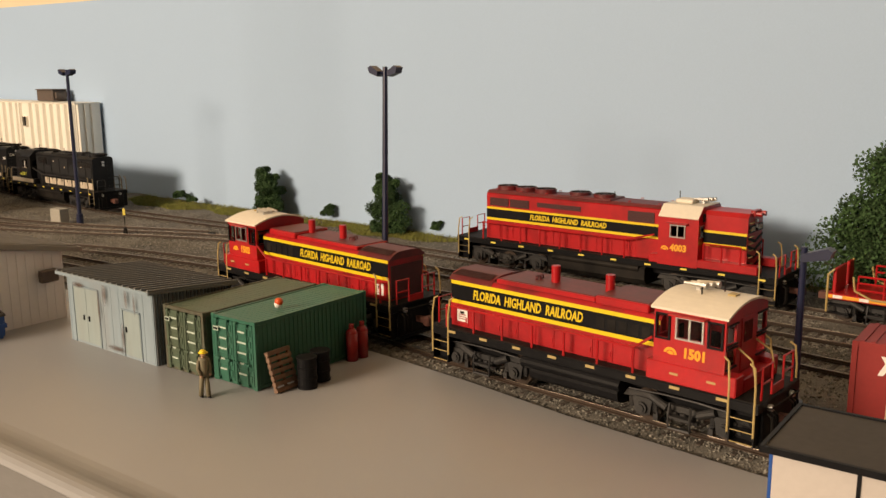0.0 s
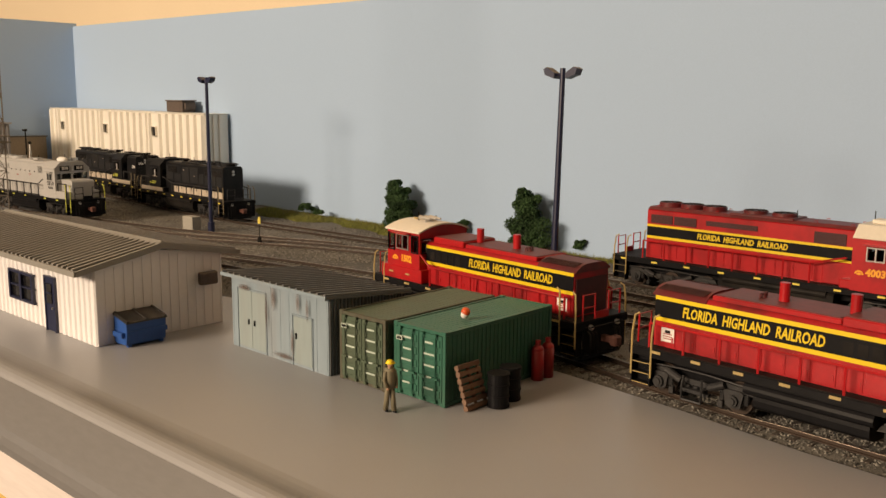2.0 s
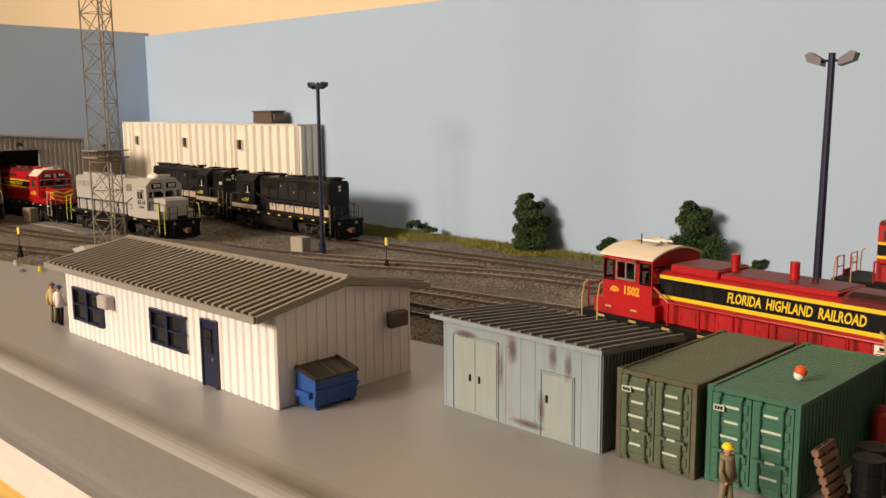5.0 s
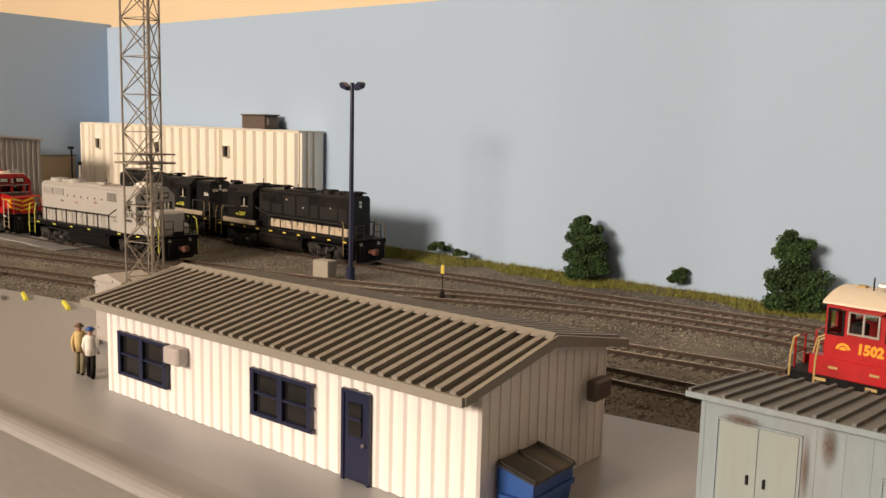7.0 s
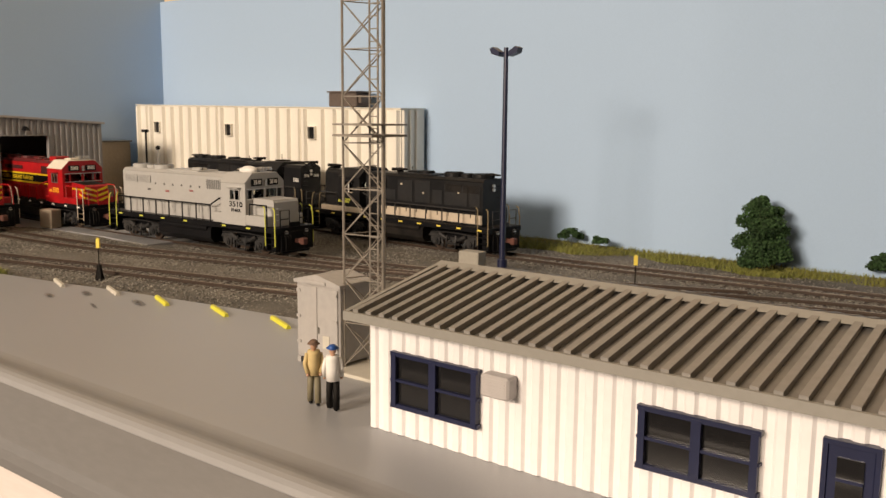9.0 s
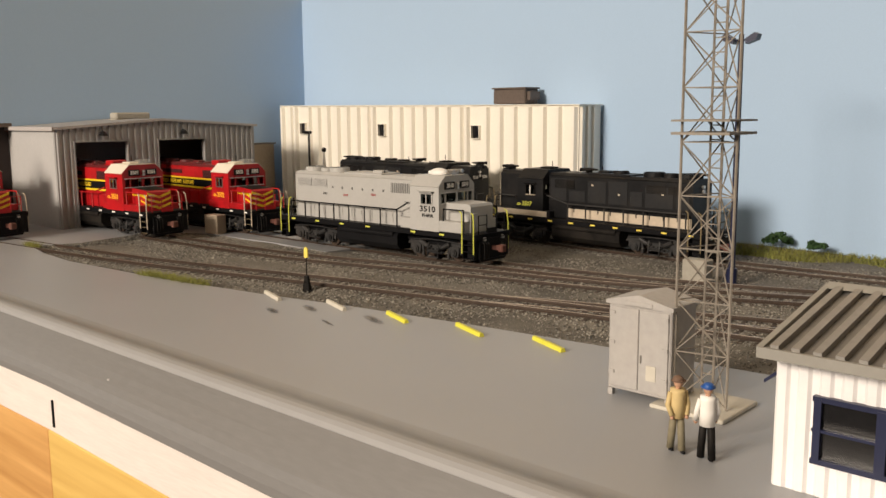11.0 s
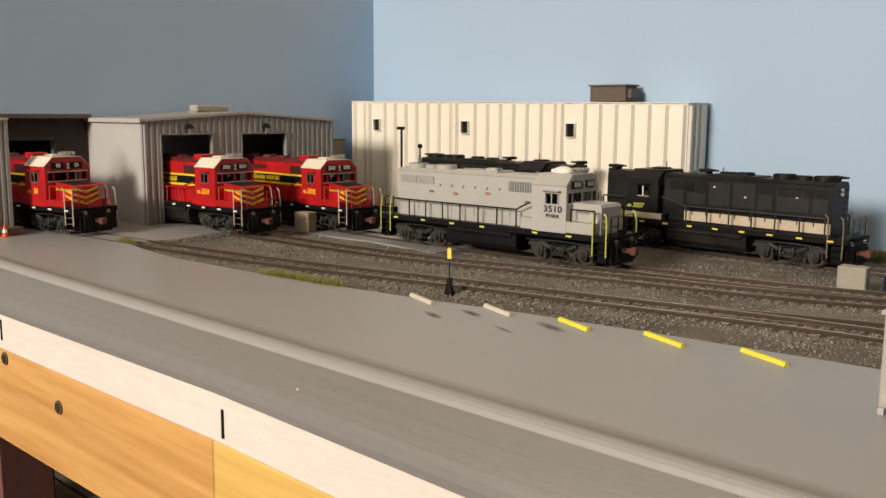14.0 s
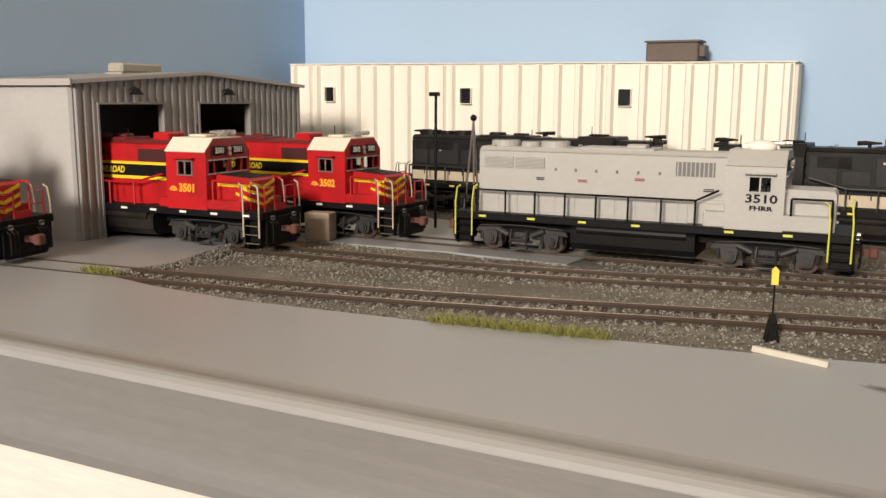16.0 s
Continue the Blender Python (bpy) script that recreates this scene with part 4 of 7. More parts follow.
    # end windows of the cab
    for e, xx in ((1, cab1), (-1, cab0)):
        for y in ends[e]:
            xa, xb = sorted((xx - e * 0.05, xx - e * 0.03))
            p = pane(cab, xa, xb, y[0], y[1], 3.14, 3.66)
            xa, xb = sorted((xx, xx + e * 0.05))
            bm = bmesh.new()
            box(bm, xa, xb, y[0] - 0.05, y[1] + 0.05, 3.66, 3.71)
            box(bm, xa, xb, y[0] - 0.05, y[1] + 0.05, 3.09, 3.14)
            lp("window_frame", bm, SILVER if scheme != "black" else SOOT, p)
    # number boards and headlight over the windows
    for y in (-0.62, 0.62):
        nb = lp("number_board", B(cab1, cab1 + 0.09, y - 0.44, y + 0.36, 3.86, 4.26, bevel=0.02), BLACK, cab, "black number board with white figures")
        lettering(number, 0.32, WHITE, "lettering", nb, pose(cab1 + 0.096, y - 0.03, 4.06, 90, 0, 90), S, 0, 0.9, 0.004, 0.016, 0.56 if len(number) > 2 else 0.30)
    bm = bmesh.new()
    for z in (3.92, 4.12):
        cyl(bm, (cab1 + 0.08, 0, z), 0.09, 0.1, "x", 10)
    lp("headlight", bm, SILVER, cab)
    # short hood
    nw = 0.95 if high or scheme == "grey" else 0.86
    nx1 = cab1 + nose
    if high:
        sh = lp("short_hood", prism(bmesh.new(), hood_section(nw - 0.02, deck, top, 0.2), cab1, nx1, "x"), body, loco)
        nt = top
    else:
        nt = 3.08 if scheme != "grey" else 3.16
        bm = bmesh.new()
        dip = 0.12 if scheme != "grey" else 0.03
        prism(bm, [(cab1, deck), (nx1, deck), (nx1, nt - dip - 0.12), (nx1 - 0.08, nt - dip), (cab1, nt)], -nw, nw)
        sh = lp("short_hood", bm, body, loco)
        lp("nose_top", prism(bmesh.new(), [(cab1 + 0.01, nt + 0.012), (nx1 - 0.1, nt - dip + 0.02), (nx1 - 0.1, nt - dip - 0.01), (cab1 + 0.01, nt - 0.02)], -nw + 0.05, nw - 0.05), SOOT if scheme == "red" else body, sh)
    if high:
        for y in (-0.45, 0.45):
            nb = lp("number_board", B(nx1, nx1 + 0.07, y - 0.34, y + 0.34, 3.5, 3.85), BLACK, sh)
            lettering(number, 0.3, WHITE, "lettering", nb, pose(nx1 + 0.076, y, 3.67, 90, 0, 90), S, 0, 0.85, 0.004, 0.008)
    for e, xx in ((1, nx1), (-1, back)):
        bm = bmesh.new()
        zz = 3.9 if (high or e < 0) else 2.4
        if high or e < 0:
            for dz in (-0.12, 0.12):
                cyl(bm, (xx + e * 0.05, 0, zz + dz), 0.1, 0.12, "x", 10)
            lp("headlight", bm, SILVER, loco)
        for z in np.arange(2.0, (4.0 if (high or e < 0) else 2.7), 0.33):
            bm = tube(bmesh.new(), [(xx, -0.75, z), (xx + e * 0.1, -0.75, z), (xx + e * 0.1, -0.4, z), (xx, -0.4, z)], 0.022, 5)
            lp("grab_iron", bm, corner if scheme == "red" else body, loco)
    if high or axles == 3:
        bm = bmesh.new()
        for dy in (-0.25, 0.25):
            cyl(bm, (nx1 + 0.25, dy, top - 0.05), 0.12, 0.3, "x", 10)
        box(bm, nx1 - 0.1, nx1 + 0.12, -0.4, 0.4, top - 0.2, top + 0.12)
        lp("beacon_bracket", bm, body, loco)
    # walkway rails
    side_rails(loco, back + 0.1, cab0 - (1.1 if scheme == "grey" else 1.9), deck, rail, drop=(cab0 - 0.25, 3.05), high=1.0)
    side_rails(loco, cab1 + 0.25, nx1 - 0.1, deck, rail if scheme != "grey" else BLACK, high=1.25, step=1.2)
    reflectors(loco, [-half + 0.75 + (2 * half - 1.5) * k / 9 for k in range(10)] if scheme != "grey" else [-half + 1.4, -half + 3.6, -half + 5.8, -half + 8.0, half - 4.4, half - 2.3], 1.5, LIME if scheme == "grey" else WHITE if scheme == "red" and not high else None)
    # roof details
    z = cz + 0.04
    horns(loco, cab0 - 2.6 if scheme == "black" else cab1 - 0.5, (top + 0.05) if scheme == "black" else z, 0.3, SOOT if scheme == "black" else SILVER)
    if scheme == "grey":
        lp("roof_dome", ball(bmesh.new(), (cab0 + 1.05, -0.25, z + 0.1), 0.42, (1.35, 0.9, 0.62), 3), WHITE, cab, "white rounded roof dome", True)
    lp("air_conditioner", B(cab0 + 0.35, cab0 + 1.25, -0.4, 0.4, z, z + (0.2 if scheme == "grey" or axles == 3 else 0.1), bevel=0.04), WHITE if scheme == "grey" else cabroof if scheme == "red" else SOOT, cab)
    if scheme == "black":
        horns(loco, back + 0.3, top + 0.02, -0.2, SOOT)
        horns(loco, nx1 - 0.2, top + 0.02, 0.2, SOOT)
    antennas(loco, [(cab0 + 0.2, 0.4, z, 0.5), (cab0 - 3.2, -0.2, top, 0.45)])
    for x in np.arange(back + 0.5, cab0 - 0.4, 1.7):
        for y in (-0.72, 0.72):
            bm = tube(bmesh.new(), [(x, y, top - 0.02), (x, y, top + 0.09), (x + 0.12, y, top + 0.09), (x + 0.12, y, top - 0.02)], 0.02, 4)
            lp("lift_lug", bm, body, hood)
    # liveries
    if scheme == "red":
        for s in (-1, 1):
            a = [(back + 0.02, cab0 - 0.02, 0.93)] + ([(cab1 + 0.02, nx1 - 0.02, nw - 0.02)] if high else [])
            for x0, x1, yy in a:
                for z0, z1, mat, off in ((3.36, 3.48, YELLOW, 0.0), (2.86, 3.36, BLACK, 0.0), (2.72, 2.86, YELLOW, 0.0)):
                    ya, yb = sorted((s * (yy + 0.002), s * (yy + 0.034)))
                    lp("stripe", B(x0, x1, ya, yb, z0, z1), mat, hood)
        side_text(loco, hood, "FLORIDA  HIGHLAND  RAILROAD", (back + cab0) / 2 - 0.1, 0.966, 3.10, 0.40, YELLOW, 0.16, 0.80 if axles == 2 else 0.8, 0.014)
        for s in (-1, 1):
            emblem(cab, cab0 + 0.36 if s < 0 else cab1 - 0.36, 1.5, 2.36, 0.22, ORANGE, s)
        side_text(loco, cab, number, cab0 + 1.08, 1.502, 2.50, 0.46, ORANGE, 0.05, 0.95, 0.022, (-1,))
        side_text(loco, cab, number, cab1 - 1.08, 1.502, 2.50, 0.46, ORANGE, 0.05, 0.95, 0.022, (1,))
        # chevrons on the nose
        z0s = (1.75, 2.1, 2.45) if not high else (1.75, 2.15, 2.55, 2.95)
        for z0 in z0s:
            for s in (-1, 1):
                bm = bmesh.new()
                prism(bm, [(s * 0.02, z0), (s * (nw - 0.02), z0 + 0.26), (s * (nw - 0.02), z0 + 0.40), (s * 0.02, z0 + 0.14)], nx1 + 0.002, nx1 + 0.03, "x")
                lp("chevron", bm, YELLOW if not high else BLACK, sh)
                if not high:
                    bm = bmesh.new()
                    ya, yb = sorted((s * nw, s * (nw + 0.02)))
                    prism(bm, [(nx1 - 0.02, z0 + 0.26), (nx1 - 0.75, z0 + 0.52), (nx1 - 0.75, z0 + 0.62), (nx1 - 0.02, z0 + 0.40)] if z0 < 2.2 else [(nx1 - 0.02, z0 + 0.14), (cab1 + 0.1, z0 + 0.14), (cab1 + 0.1, z0 + 0.26), (nx1 - 0.02, z0 + 0.26)], ya, yb)
                    lp("chevron", bm, YELLOW, sh)
    elif scheme == "grey":
        side_text(loco, cab, number, (wx0 + wx1) / 2 + 0.06, 1.502, 2.80, 0.44, BLACK, 0, 1.1, 0.012, width=1.14)
        side_text(loco, cab, "FHRR", (wx0 + wx1) / 2 + 0.06, 1.502, 2.45, 0.24, BLACK, 0, 1.1, 0.010, width=0.84)
        for s in (-1, 1):
            for x in np.arange(back + 3.4, cab0 - 2.1, 0.86):
                ya, yb = sorted((s * 0.93, s * 0.97))
                lp("latch", B(x, x + 0.09, ya, yb, 3.5, 3.62), GREYGRILLE, hood)
            for x, z, w, mat in ((back + 2.6, 3.12, 0.36, SOOT), (back + 4.4, 3.1, 0.4, CYLRED), (cab0 - 3.6, 3.25, 0.4, CYLRED), (cab0 - 0.9, 2.95, 0.4, SOOT)):
                for dz in (0.0, 0.07):
                    lp("stencil_bar", B(x, x + w, min(s * 0.956, s * 0.964), max(s * 0.956, s * 0.964), z + dz - 0.018, z + dz + 0.018), mat, hood)
    else:
        for s in (-1, 1):
            ya, yb = sorted((s * 0.956, s * 0.966))
            lp("stripe", B(back + 0.02, cab0 - 1.5, ya, yb, 1.76, 2.30), TANSTRIPE, hood, "dusty tan stripe")
            yc, yd = sorted((s * 0.93, s * 0.965))
            for f0, f1, z0, z1 in ((0.02, 0.10, 2.75, 4.0), (0.12, 0.30, 2.75, 3.95), (0.32, 0.40, 2.75, 3.6), (0.42, 0.55, 2.75, 4.1), (0.57, 0.70, 2.75, 4.05), (0.72, 0.84, 2.75, 3.4), (0.86, 0.985, 2.6, 4.1)):
                lp("hood_panel", B(back + span * f0, back + span * f1, yc, yd, z0, z1, bevel=0.012), LOCOPANEL, hood)
            for f, z in ((0.18, 3.5), (0.47, 3.3), (0.66, 3.75)):
                ya2, yb2 = sorted((s * 0.966, s * 0.974))
                lp("stencil_bar", B(back + span * f, back + span * f + 0.14, ya2, yb2, z, z + 0.1), TANSTRIPE, hood)
            ya, yb = sorted((s * 1.502, s * 1.51))
            lp("stripe", B(cab0 - 0.3, nx1 - 0.2, ya, yb, 1.70, 2.04), TANSTRIPE, loco, "dusty tan stripe")
        for s in (-1, 1):
            xm = (cab0 + cab1) / 2 + s * 0.32
            side_text(loco, cab, number, xm, 1.502, 2.42, 0.40, LIME, 0.2, 1.0, 0.012, (s,))
            emblem(cab, xm + s * 0.62, 1.5, 2.3, 0.18, LIME, s)
        for s in (-1, 1):
            if hood_number == "back":
                side_text(loco, hood, number, back + 0.55, 0.94, 3.35, 0.36, WHITE, 0, 0.9, 0.01, (s,))
            else:
                side_text(loco, sh, number, nx1 - 0.55, 0.94, 3.35, 0.36, WHITE, 0, 0.9, 0.01, (s,))
    return loco


def switcher(label, m, number, group="locomotives"):
    """A low-hood switcher; its cab end points along x."""
    loco = thing("switcher_locomotive", label, "locomotive", m, group)
    half, deck = 6.35, 1.62
    lp("frame", B(-half, half, -1.5, 1.5, 1.32, deck, bevel=0.02), BLACK, loco)
    lp("walkway", B(-half, half, -1.46, 1.46, deck, deck + 0.03), SOOT, loco)
    lp("centre_sill", B(-half + 0.4, half - 0.4, -0.6, 0.6, 0.9, 1.32), BLACK, loco)
    bm = bmesh.new()
    prism(bm, [(1.35 * math.copysign(abs(math.cos(a)) ** 0.6, math.cos(a)), 0.78 + 0.44 * math.copysign(abs(math.sin(a)) ** 0.6, math.sin(a))) for a in np.linspace(0, 2 * math.pi, 25)[:-1]], -1.8, 1.7, "x")
    lp("fuel_tank", bm, BLACK, loco)
    for s in (-1, 1):
        lp("air_reservoir", cyl(bmesh.new(), (-0.1, s * 1.36, 1.12), 0.2, 3.9, "x", 12), BLACK, loco)
    truck(loco, -3.9, 2, None)
    truck(loco, 3.9, 2, None)
    loco_ends(loco, half, deck, RED, RAILYELLOW, None, RAILYELLOW)
    cab1, cab0 = half - 1.1, half - 3.4
    back, top = -half + 0.65, 3.52
    hood = lp("hood", prism(bmesh.new(), hood_section(1.0, deck, top, 0.14), back, cab0, "x"), RED_WORN, loco)
    dome = [(y, top - 0.16 + 0.34 * (1 - (y / 1.05) ** 4)) for y in np.linspace(1.05, -1.05, 15)]
    lp("radiator_shroud", prism(bmesh.new(), [(-1.05, top - 0.14), (1.05, top - 0.14)] + dome[1:-1], back - 0.1, back + 1.9, "x"), REDROOF, hood, "sooty dark red radiator shroud")
    bm = bmesh.new()
    for k in range(22):
        x = back + 0.06 + k * 0.08
        for s in (-1, 1):
            prism(bm, [(s * 0.5, top + 0.165), (s * 0.98, top + 0.06), (s * 0.98, top + 0.085), (s * 0.5, top + 0.19)], x, x + 0.035, "x")
    tagged(lp("shroud_louvres", bm, DARKGRILLE, hood), kind="stuff")
    lp("hood_roof", prism(bmesh.new(), [(-0.92, top), (-0.88, top + 0.02), (0.88, top + 0.02), (0.92, top)], back + 1.9, cab0, "x"), REDROOF, hood)
    lp("roof_hatch", B(back + 2.05, cab0 - 2.45, -0.9, 0.9, top - 0.02, top + 0.16, bevel=0.03), RED, hood)
    lp("hatch_cover", B(back + 2.12, cab0 - 2.52, -0.82, 0.82, top + 0.16, top + 0.185), REDROOF, hood, "sooty dark red hatch cover")
    lp("equipment_box", B(cab0 - 2.4, cab0 - 0.45, -0.98, 0.98, top - 0.02, top + 0.26, bevel=0.04), RED, hood)
    lp("equipment_lid", B(cab0 - 2.34, cab0 - 0.5, -0.9, 0.9, top + 0.26, top + 0.285), REDROOF, hood, "sooty dark red box lid")
    for k in range(5):
        x = cab0 - 2.3 + k * 0.42
        for s in (-1, 1):
            ya, yb = sorted((s * 1.034, s * 1.046))
            lp("side_vent", B(x, x + 0.3, ya, yb, 2.74, 3.1), SOOT, hood)
    lp("hood_end", B(back - 0.035, back - 0.002, -0.9, 0.9, deck + 0.1, top - 0.4), DARKGRILLE, hood, "dark radiator end")
    for x in (-1.7, 0.5):
        bm = cyl(bmesh.new(), (x, 0, top + 0.44), 0.16, 0.66, "z", 16)
        lp("exhaust_stack", bm, RED, loco)
    bm = bmesh.new()
    cyl(bm, (-2.4, 0.0, top + 0.2), 0.16, 0.24, "z", 10, 0.07)
    tube(bm, [(-2.4, -0.22, top), (-2.4, -0.22, top + 0.32), (-2.4, 0.22, top + 0.32), (-2.4, 0.22, top)], 0.03, 5)
    lp("bell", bm, REDROOF, loco)
    span = cab0 - back
    n = 11
    for s in (-1, 1):
        for k in range(n):
            x = back + 0.1 + (span - 0.2) * (k + 0.5) / n
            w = (span - 0.2) / n * 0.46
            ya, yb = sorted((s * 1.0, s * 1.025))
            d = lp("hood_door", B(x - w, x + w, ya, yb, deck + 0.08, 2.46, bevel=0.01), RED_WORN, hood)
            yc, yd = sorted((s * 1.025, s * 1.05))
            lp("latch", B(x + w - 0.12, x + w - 0.06, yc, yd, 1.85, 2.02), RED, d)
        for z0, z1, mat in ((3.24, 3.375, YELLOW), (2.66, 3.24, BLACK), (2.52, 2.66, YELLOW)):
            ya, yb = sorted((s * 1.002, s * 1.034))
            lp("stripe", B(back + 0.02, cab0 - 0.02, ya, yb, z0, z1), mat, hood)
        ya, yb = sorted((s * 1.026, s * 1.034))
        pl = lp("placard", B(back + 0.3, back + 0.8, ya, yb, 1.85, 2.36), WHITE, hood, "white notice placard")
        for k, (w, h) in enumerate(((0.2, 0.1), (0.34, 0.03), (0.34, 0.03), (0.3, 0.03))):
            ya, yb = sorted((s * 1.034, s * 1.04))
            lp("stencil_bar", B(back + 0.55 - w / 2, back + 0.55 + w / 2, ya, yb, 2.2 - 0.08 * k - h / 2, 2.2 - 0.08 * k + h / 2), SOOT if k == 0 else CYLRED, pl)
    side_text(loco, hood, "FLORIDA  HIGHLAND  RAILROAD", -2.25, 1.034, 2.94, 0.49, YELLOW, 0.16, 0.70, 0.012, width=4.75)
    # cab
    wz, cz = 3.94, 4.22
    cw = 1.42

    def arch(w, z0, rise):
        return [(y, z0 + rise * (1 - (y / w) ** 2)) for y in np.linspace(w, -w, 13)]
    ends = {e: [(y0, y1, z0, z1) for y0, y1 in ((-1.3, -0.72), (0.72, 1.3)) for z0, z1 in (((3.1, 3.66), (2.4, 2.95)) if e > 0 else ((3.02, 3.6),))] for e in (1, -1)}
    bm = prism(bmesh.new(), [(-cw, 3.82), (cw, 3.82)] + arch(cw, wz, cz - wz), cab0, cab1, "x")
    for s in (-1, 1):
        a0, a1 = sorted((s * cw, s * (cw - 0.08)))
        pierced(bm, "y", cab0, cab1, deck, 3.82, a0, a1, [(cab0 + 0.78, cab1 - 0.72, 3.10, 3.70), (cab0 + 0.12, cab0 + 0.5, 3.02, 3.72), (cab1 - 0.5, cab1 - 0.12, 3.02, 3.72)])
    for e, xx in ((1, cab1), (-1, cab0)):
        a0, a1 = sorted((xx, xx - e * 0.08))
        pierced(bm, "x", -cw + 0.08, cw - 0.08, deck, 3.82, a0, a1, ends[e])
    cab = lp("cab", bm, RED, loco)
    cab_inside(cab, cab0, cab1, deck, cw)
    lp("cab_roof", prism(bmesh.new(), arch(cw + 0.09, wz + 0.02, cz - wz + 0.05) + arch(cw + 0.09, wz - 0.05, cz - wz + 0.05)[::-1], cab0 - 0.08, cab1 + 0.1, "x"), CABROOF, cab)
    for s in (-1, 1):
        cab_window(cab, cab0 + 0.78, cab1 - 0.72, cw, 3.10, 3.70, s, SILVER, True)
        for a, b in ((cab0 + 0.12, cab0 + 0.5), (cab1 - 0.5, cab1 - 0.12)):
            cab_window(cab, a, b, cw, 3.02, 3.72, s, BLACK, False)
        ya, yb = sorted((s * cw, s * 1.72))
        lp("sunshade", B(cab0 + 0.6, cab1 - 0.55, ya, yb, 3.80, 3.84), RED, cab)
        lp("battery_box", B(cab0 - 0.2, half - 0.7, min(s * 0.95, s * 1.49), max(s * 0.95, s * 1.49), deck + 0.03, 2.26, bevel=0.03), RED, loco)
        for x in (cab0 + 0.75, cab1 - 0.35):
            ya, yb = sorted((s * 1.49, s * 1.51))
            lp("stencil_bar", B(x - 0.14, x + 0.14, ya, yb, 1.93, 2.0), RAILYELLOW, loco)
        emblem(cab, (cab0 + cab1) / 2 + s * 0.58, cw, 2.53, 0.23, ORANGE, s)
    side_text(loco, cab, number, (cab0 + cab1) / 2 + 0.20, cw + 0.002, 2.64, 0.42, ORANGE, 0.04, 0.92, 0.022, (-1,))
    side_text(loco, cab, number, (cab0 + cab1) / 2 - 0.20, cw + 0.002, 2.64, 0.42, ORANGE, 0.04, 0.92, 0.022, (1,))
    lp("battery_box", B(cab1, half - 0.7, -0.95, 0.95, deck + 0.03, 2.1, bevel=0.03), RED, loco)
    for e, xx in ((1, cab1), (-1, cab0)):
        for y0, y1 in ((-1.3, -0.72), (0.72, 1.3)):
            for z0, z1 in ((3.1, 3.66), (2.4, 2.95)) if e > 0 else ((3.02, 3.6),):
                xa, xb = sorted((xx - e * 0.05, xx - e * 0.03))
                p = pane(cab, xa, xb, y0, y1, z0, z1)
                bm = bmesh.new()
                xa, xb = sorted((xx, xx + e * 0.05))
                box(bm, xa, xb, y0 - 0.05, y1 + 0.05, z1, z1 + 0.05)
                box(bm, xa, xb, y0 - 0.05, y1 + 0.05, z0 - 0.05, z0)
                lp("window_frame", bm, BLACK, p)
        if e > 0:
            lp("cab_door", B(xx, xx + 0.03, -0.42, 0.42, deck + 0.5, 3.75, bevel=0.01), RED, cab)
            lp("window", B(xx + 0.03, xx + 0.05, -0.28, 0.28, 3.0, 3.62), WINDOW_DARK, cab, "dark cab window glass")
            bm = bmesh.new()
            for y in (-0.62, 0.62):
                tube(bm, [(xx + 0.02, y, 2.9), (xx + 0.5, y * 1.1, 2.62), (xx + 0.62, y * 1.1, 2.1)], 0.03, 6)
            lp("handrail", bm, RAILYELLOW, cab)
    side_rails(loco, back + 0.1, cab0 - 0.7, deck, RED, y=1.40, drop=(cab0 - 0.05, 2.95), high=0.86)
    reflectors(loco, [-half + 1.1 + (2 * half - 2.2) * k / 7 for k in range(8)], 1.54, RAILYELLOW)
    horns(loco, cab0 + 0.7, cz + 0.02, 0.2)
    antennas(loco, [(cab0 + 1.4, 0.3, cz, 0.45), (cab0 + 1.0, -0.4, cz - 0.03, 0.3)])
    lp("roof_vent", B(cab1 - 0.6, cab1 - 0.35, -0.15, 0.15, cz - 0.02, cz + 0.12), RAILYELLOW, cab)
    return loco


def placed(key, x, turned=False):
    x, y, a = on_track(key, x)
    return pose(x, y, TRACK_TOP[key], 0, 0, a + (180 if turned else 0))


S = 1 / 84.0
switcher("red switcher locomotive, yellow-edged black band, ivory cab roof", placed("near", -0.1780), "1501")
switcher("red switcher locomotive standing beyond the green containers", placed("near", -0.3610, True), "1502")
S = 1 / 82.0
road_loco("weathered red six-axle locomotive with high short hood", placed("back", -0.2738), "4003", length=20.2, axles=3, high=True, corner=RAILYELLOW)
road_loco("primer-grey four-axle locomotive with lime green handrails", placed("house_two", -1.0280), "3510", length=17.2, body=LOCOGREY, roof=LOCOGREY, cabroof=LOCOGREY, rail=BLACK, corner=LIME, scheme="grey")
road_loco("red four-axle locomotive half inside the engine house", placed("house_one", -1.2935), "3501", length=17.3)
road_loco("red four-axle locomotive at the second engine house door", placed("house_two", -1.2630), "3502", length=18.2)
road_loco("red locomotive standing in the open shed", placed("near", -1.3690), "50", length=17.6)
road_loco("weathered black locomotive with a dusty tan stripe", placed("back", -0.9265, True), "3507", length=17.4, high=True, body=LOCOBLACK, roof=LOCOBLACK, cabroof=LOCOBLACK, rail=TRUCK, corner=DULLTAN, scheme="black")
road_loco("weathered black locomotive behind the grey one", placed("back", -1.1480), "3506", length=18.2, hood_number="front", high=True, body=LOCOBLACK, roof=LOCOBLACK, cabroof=LOCOBLACK, rail=TRUCK, corner=DULLTAN, scheme="black")

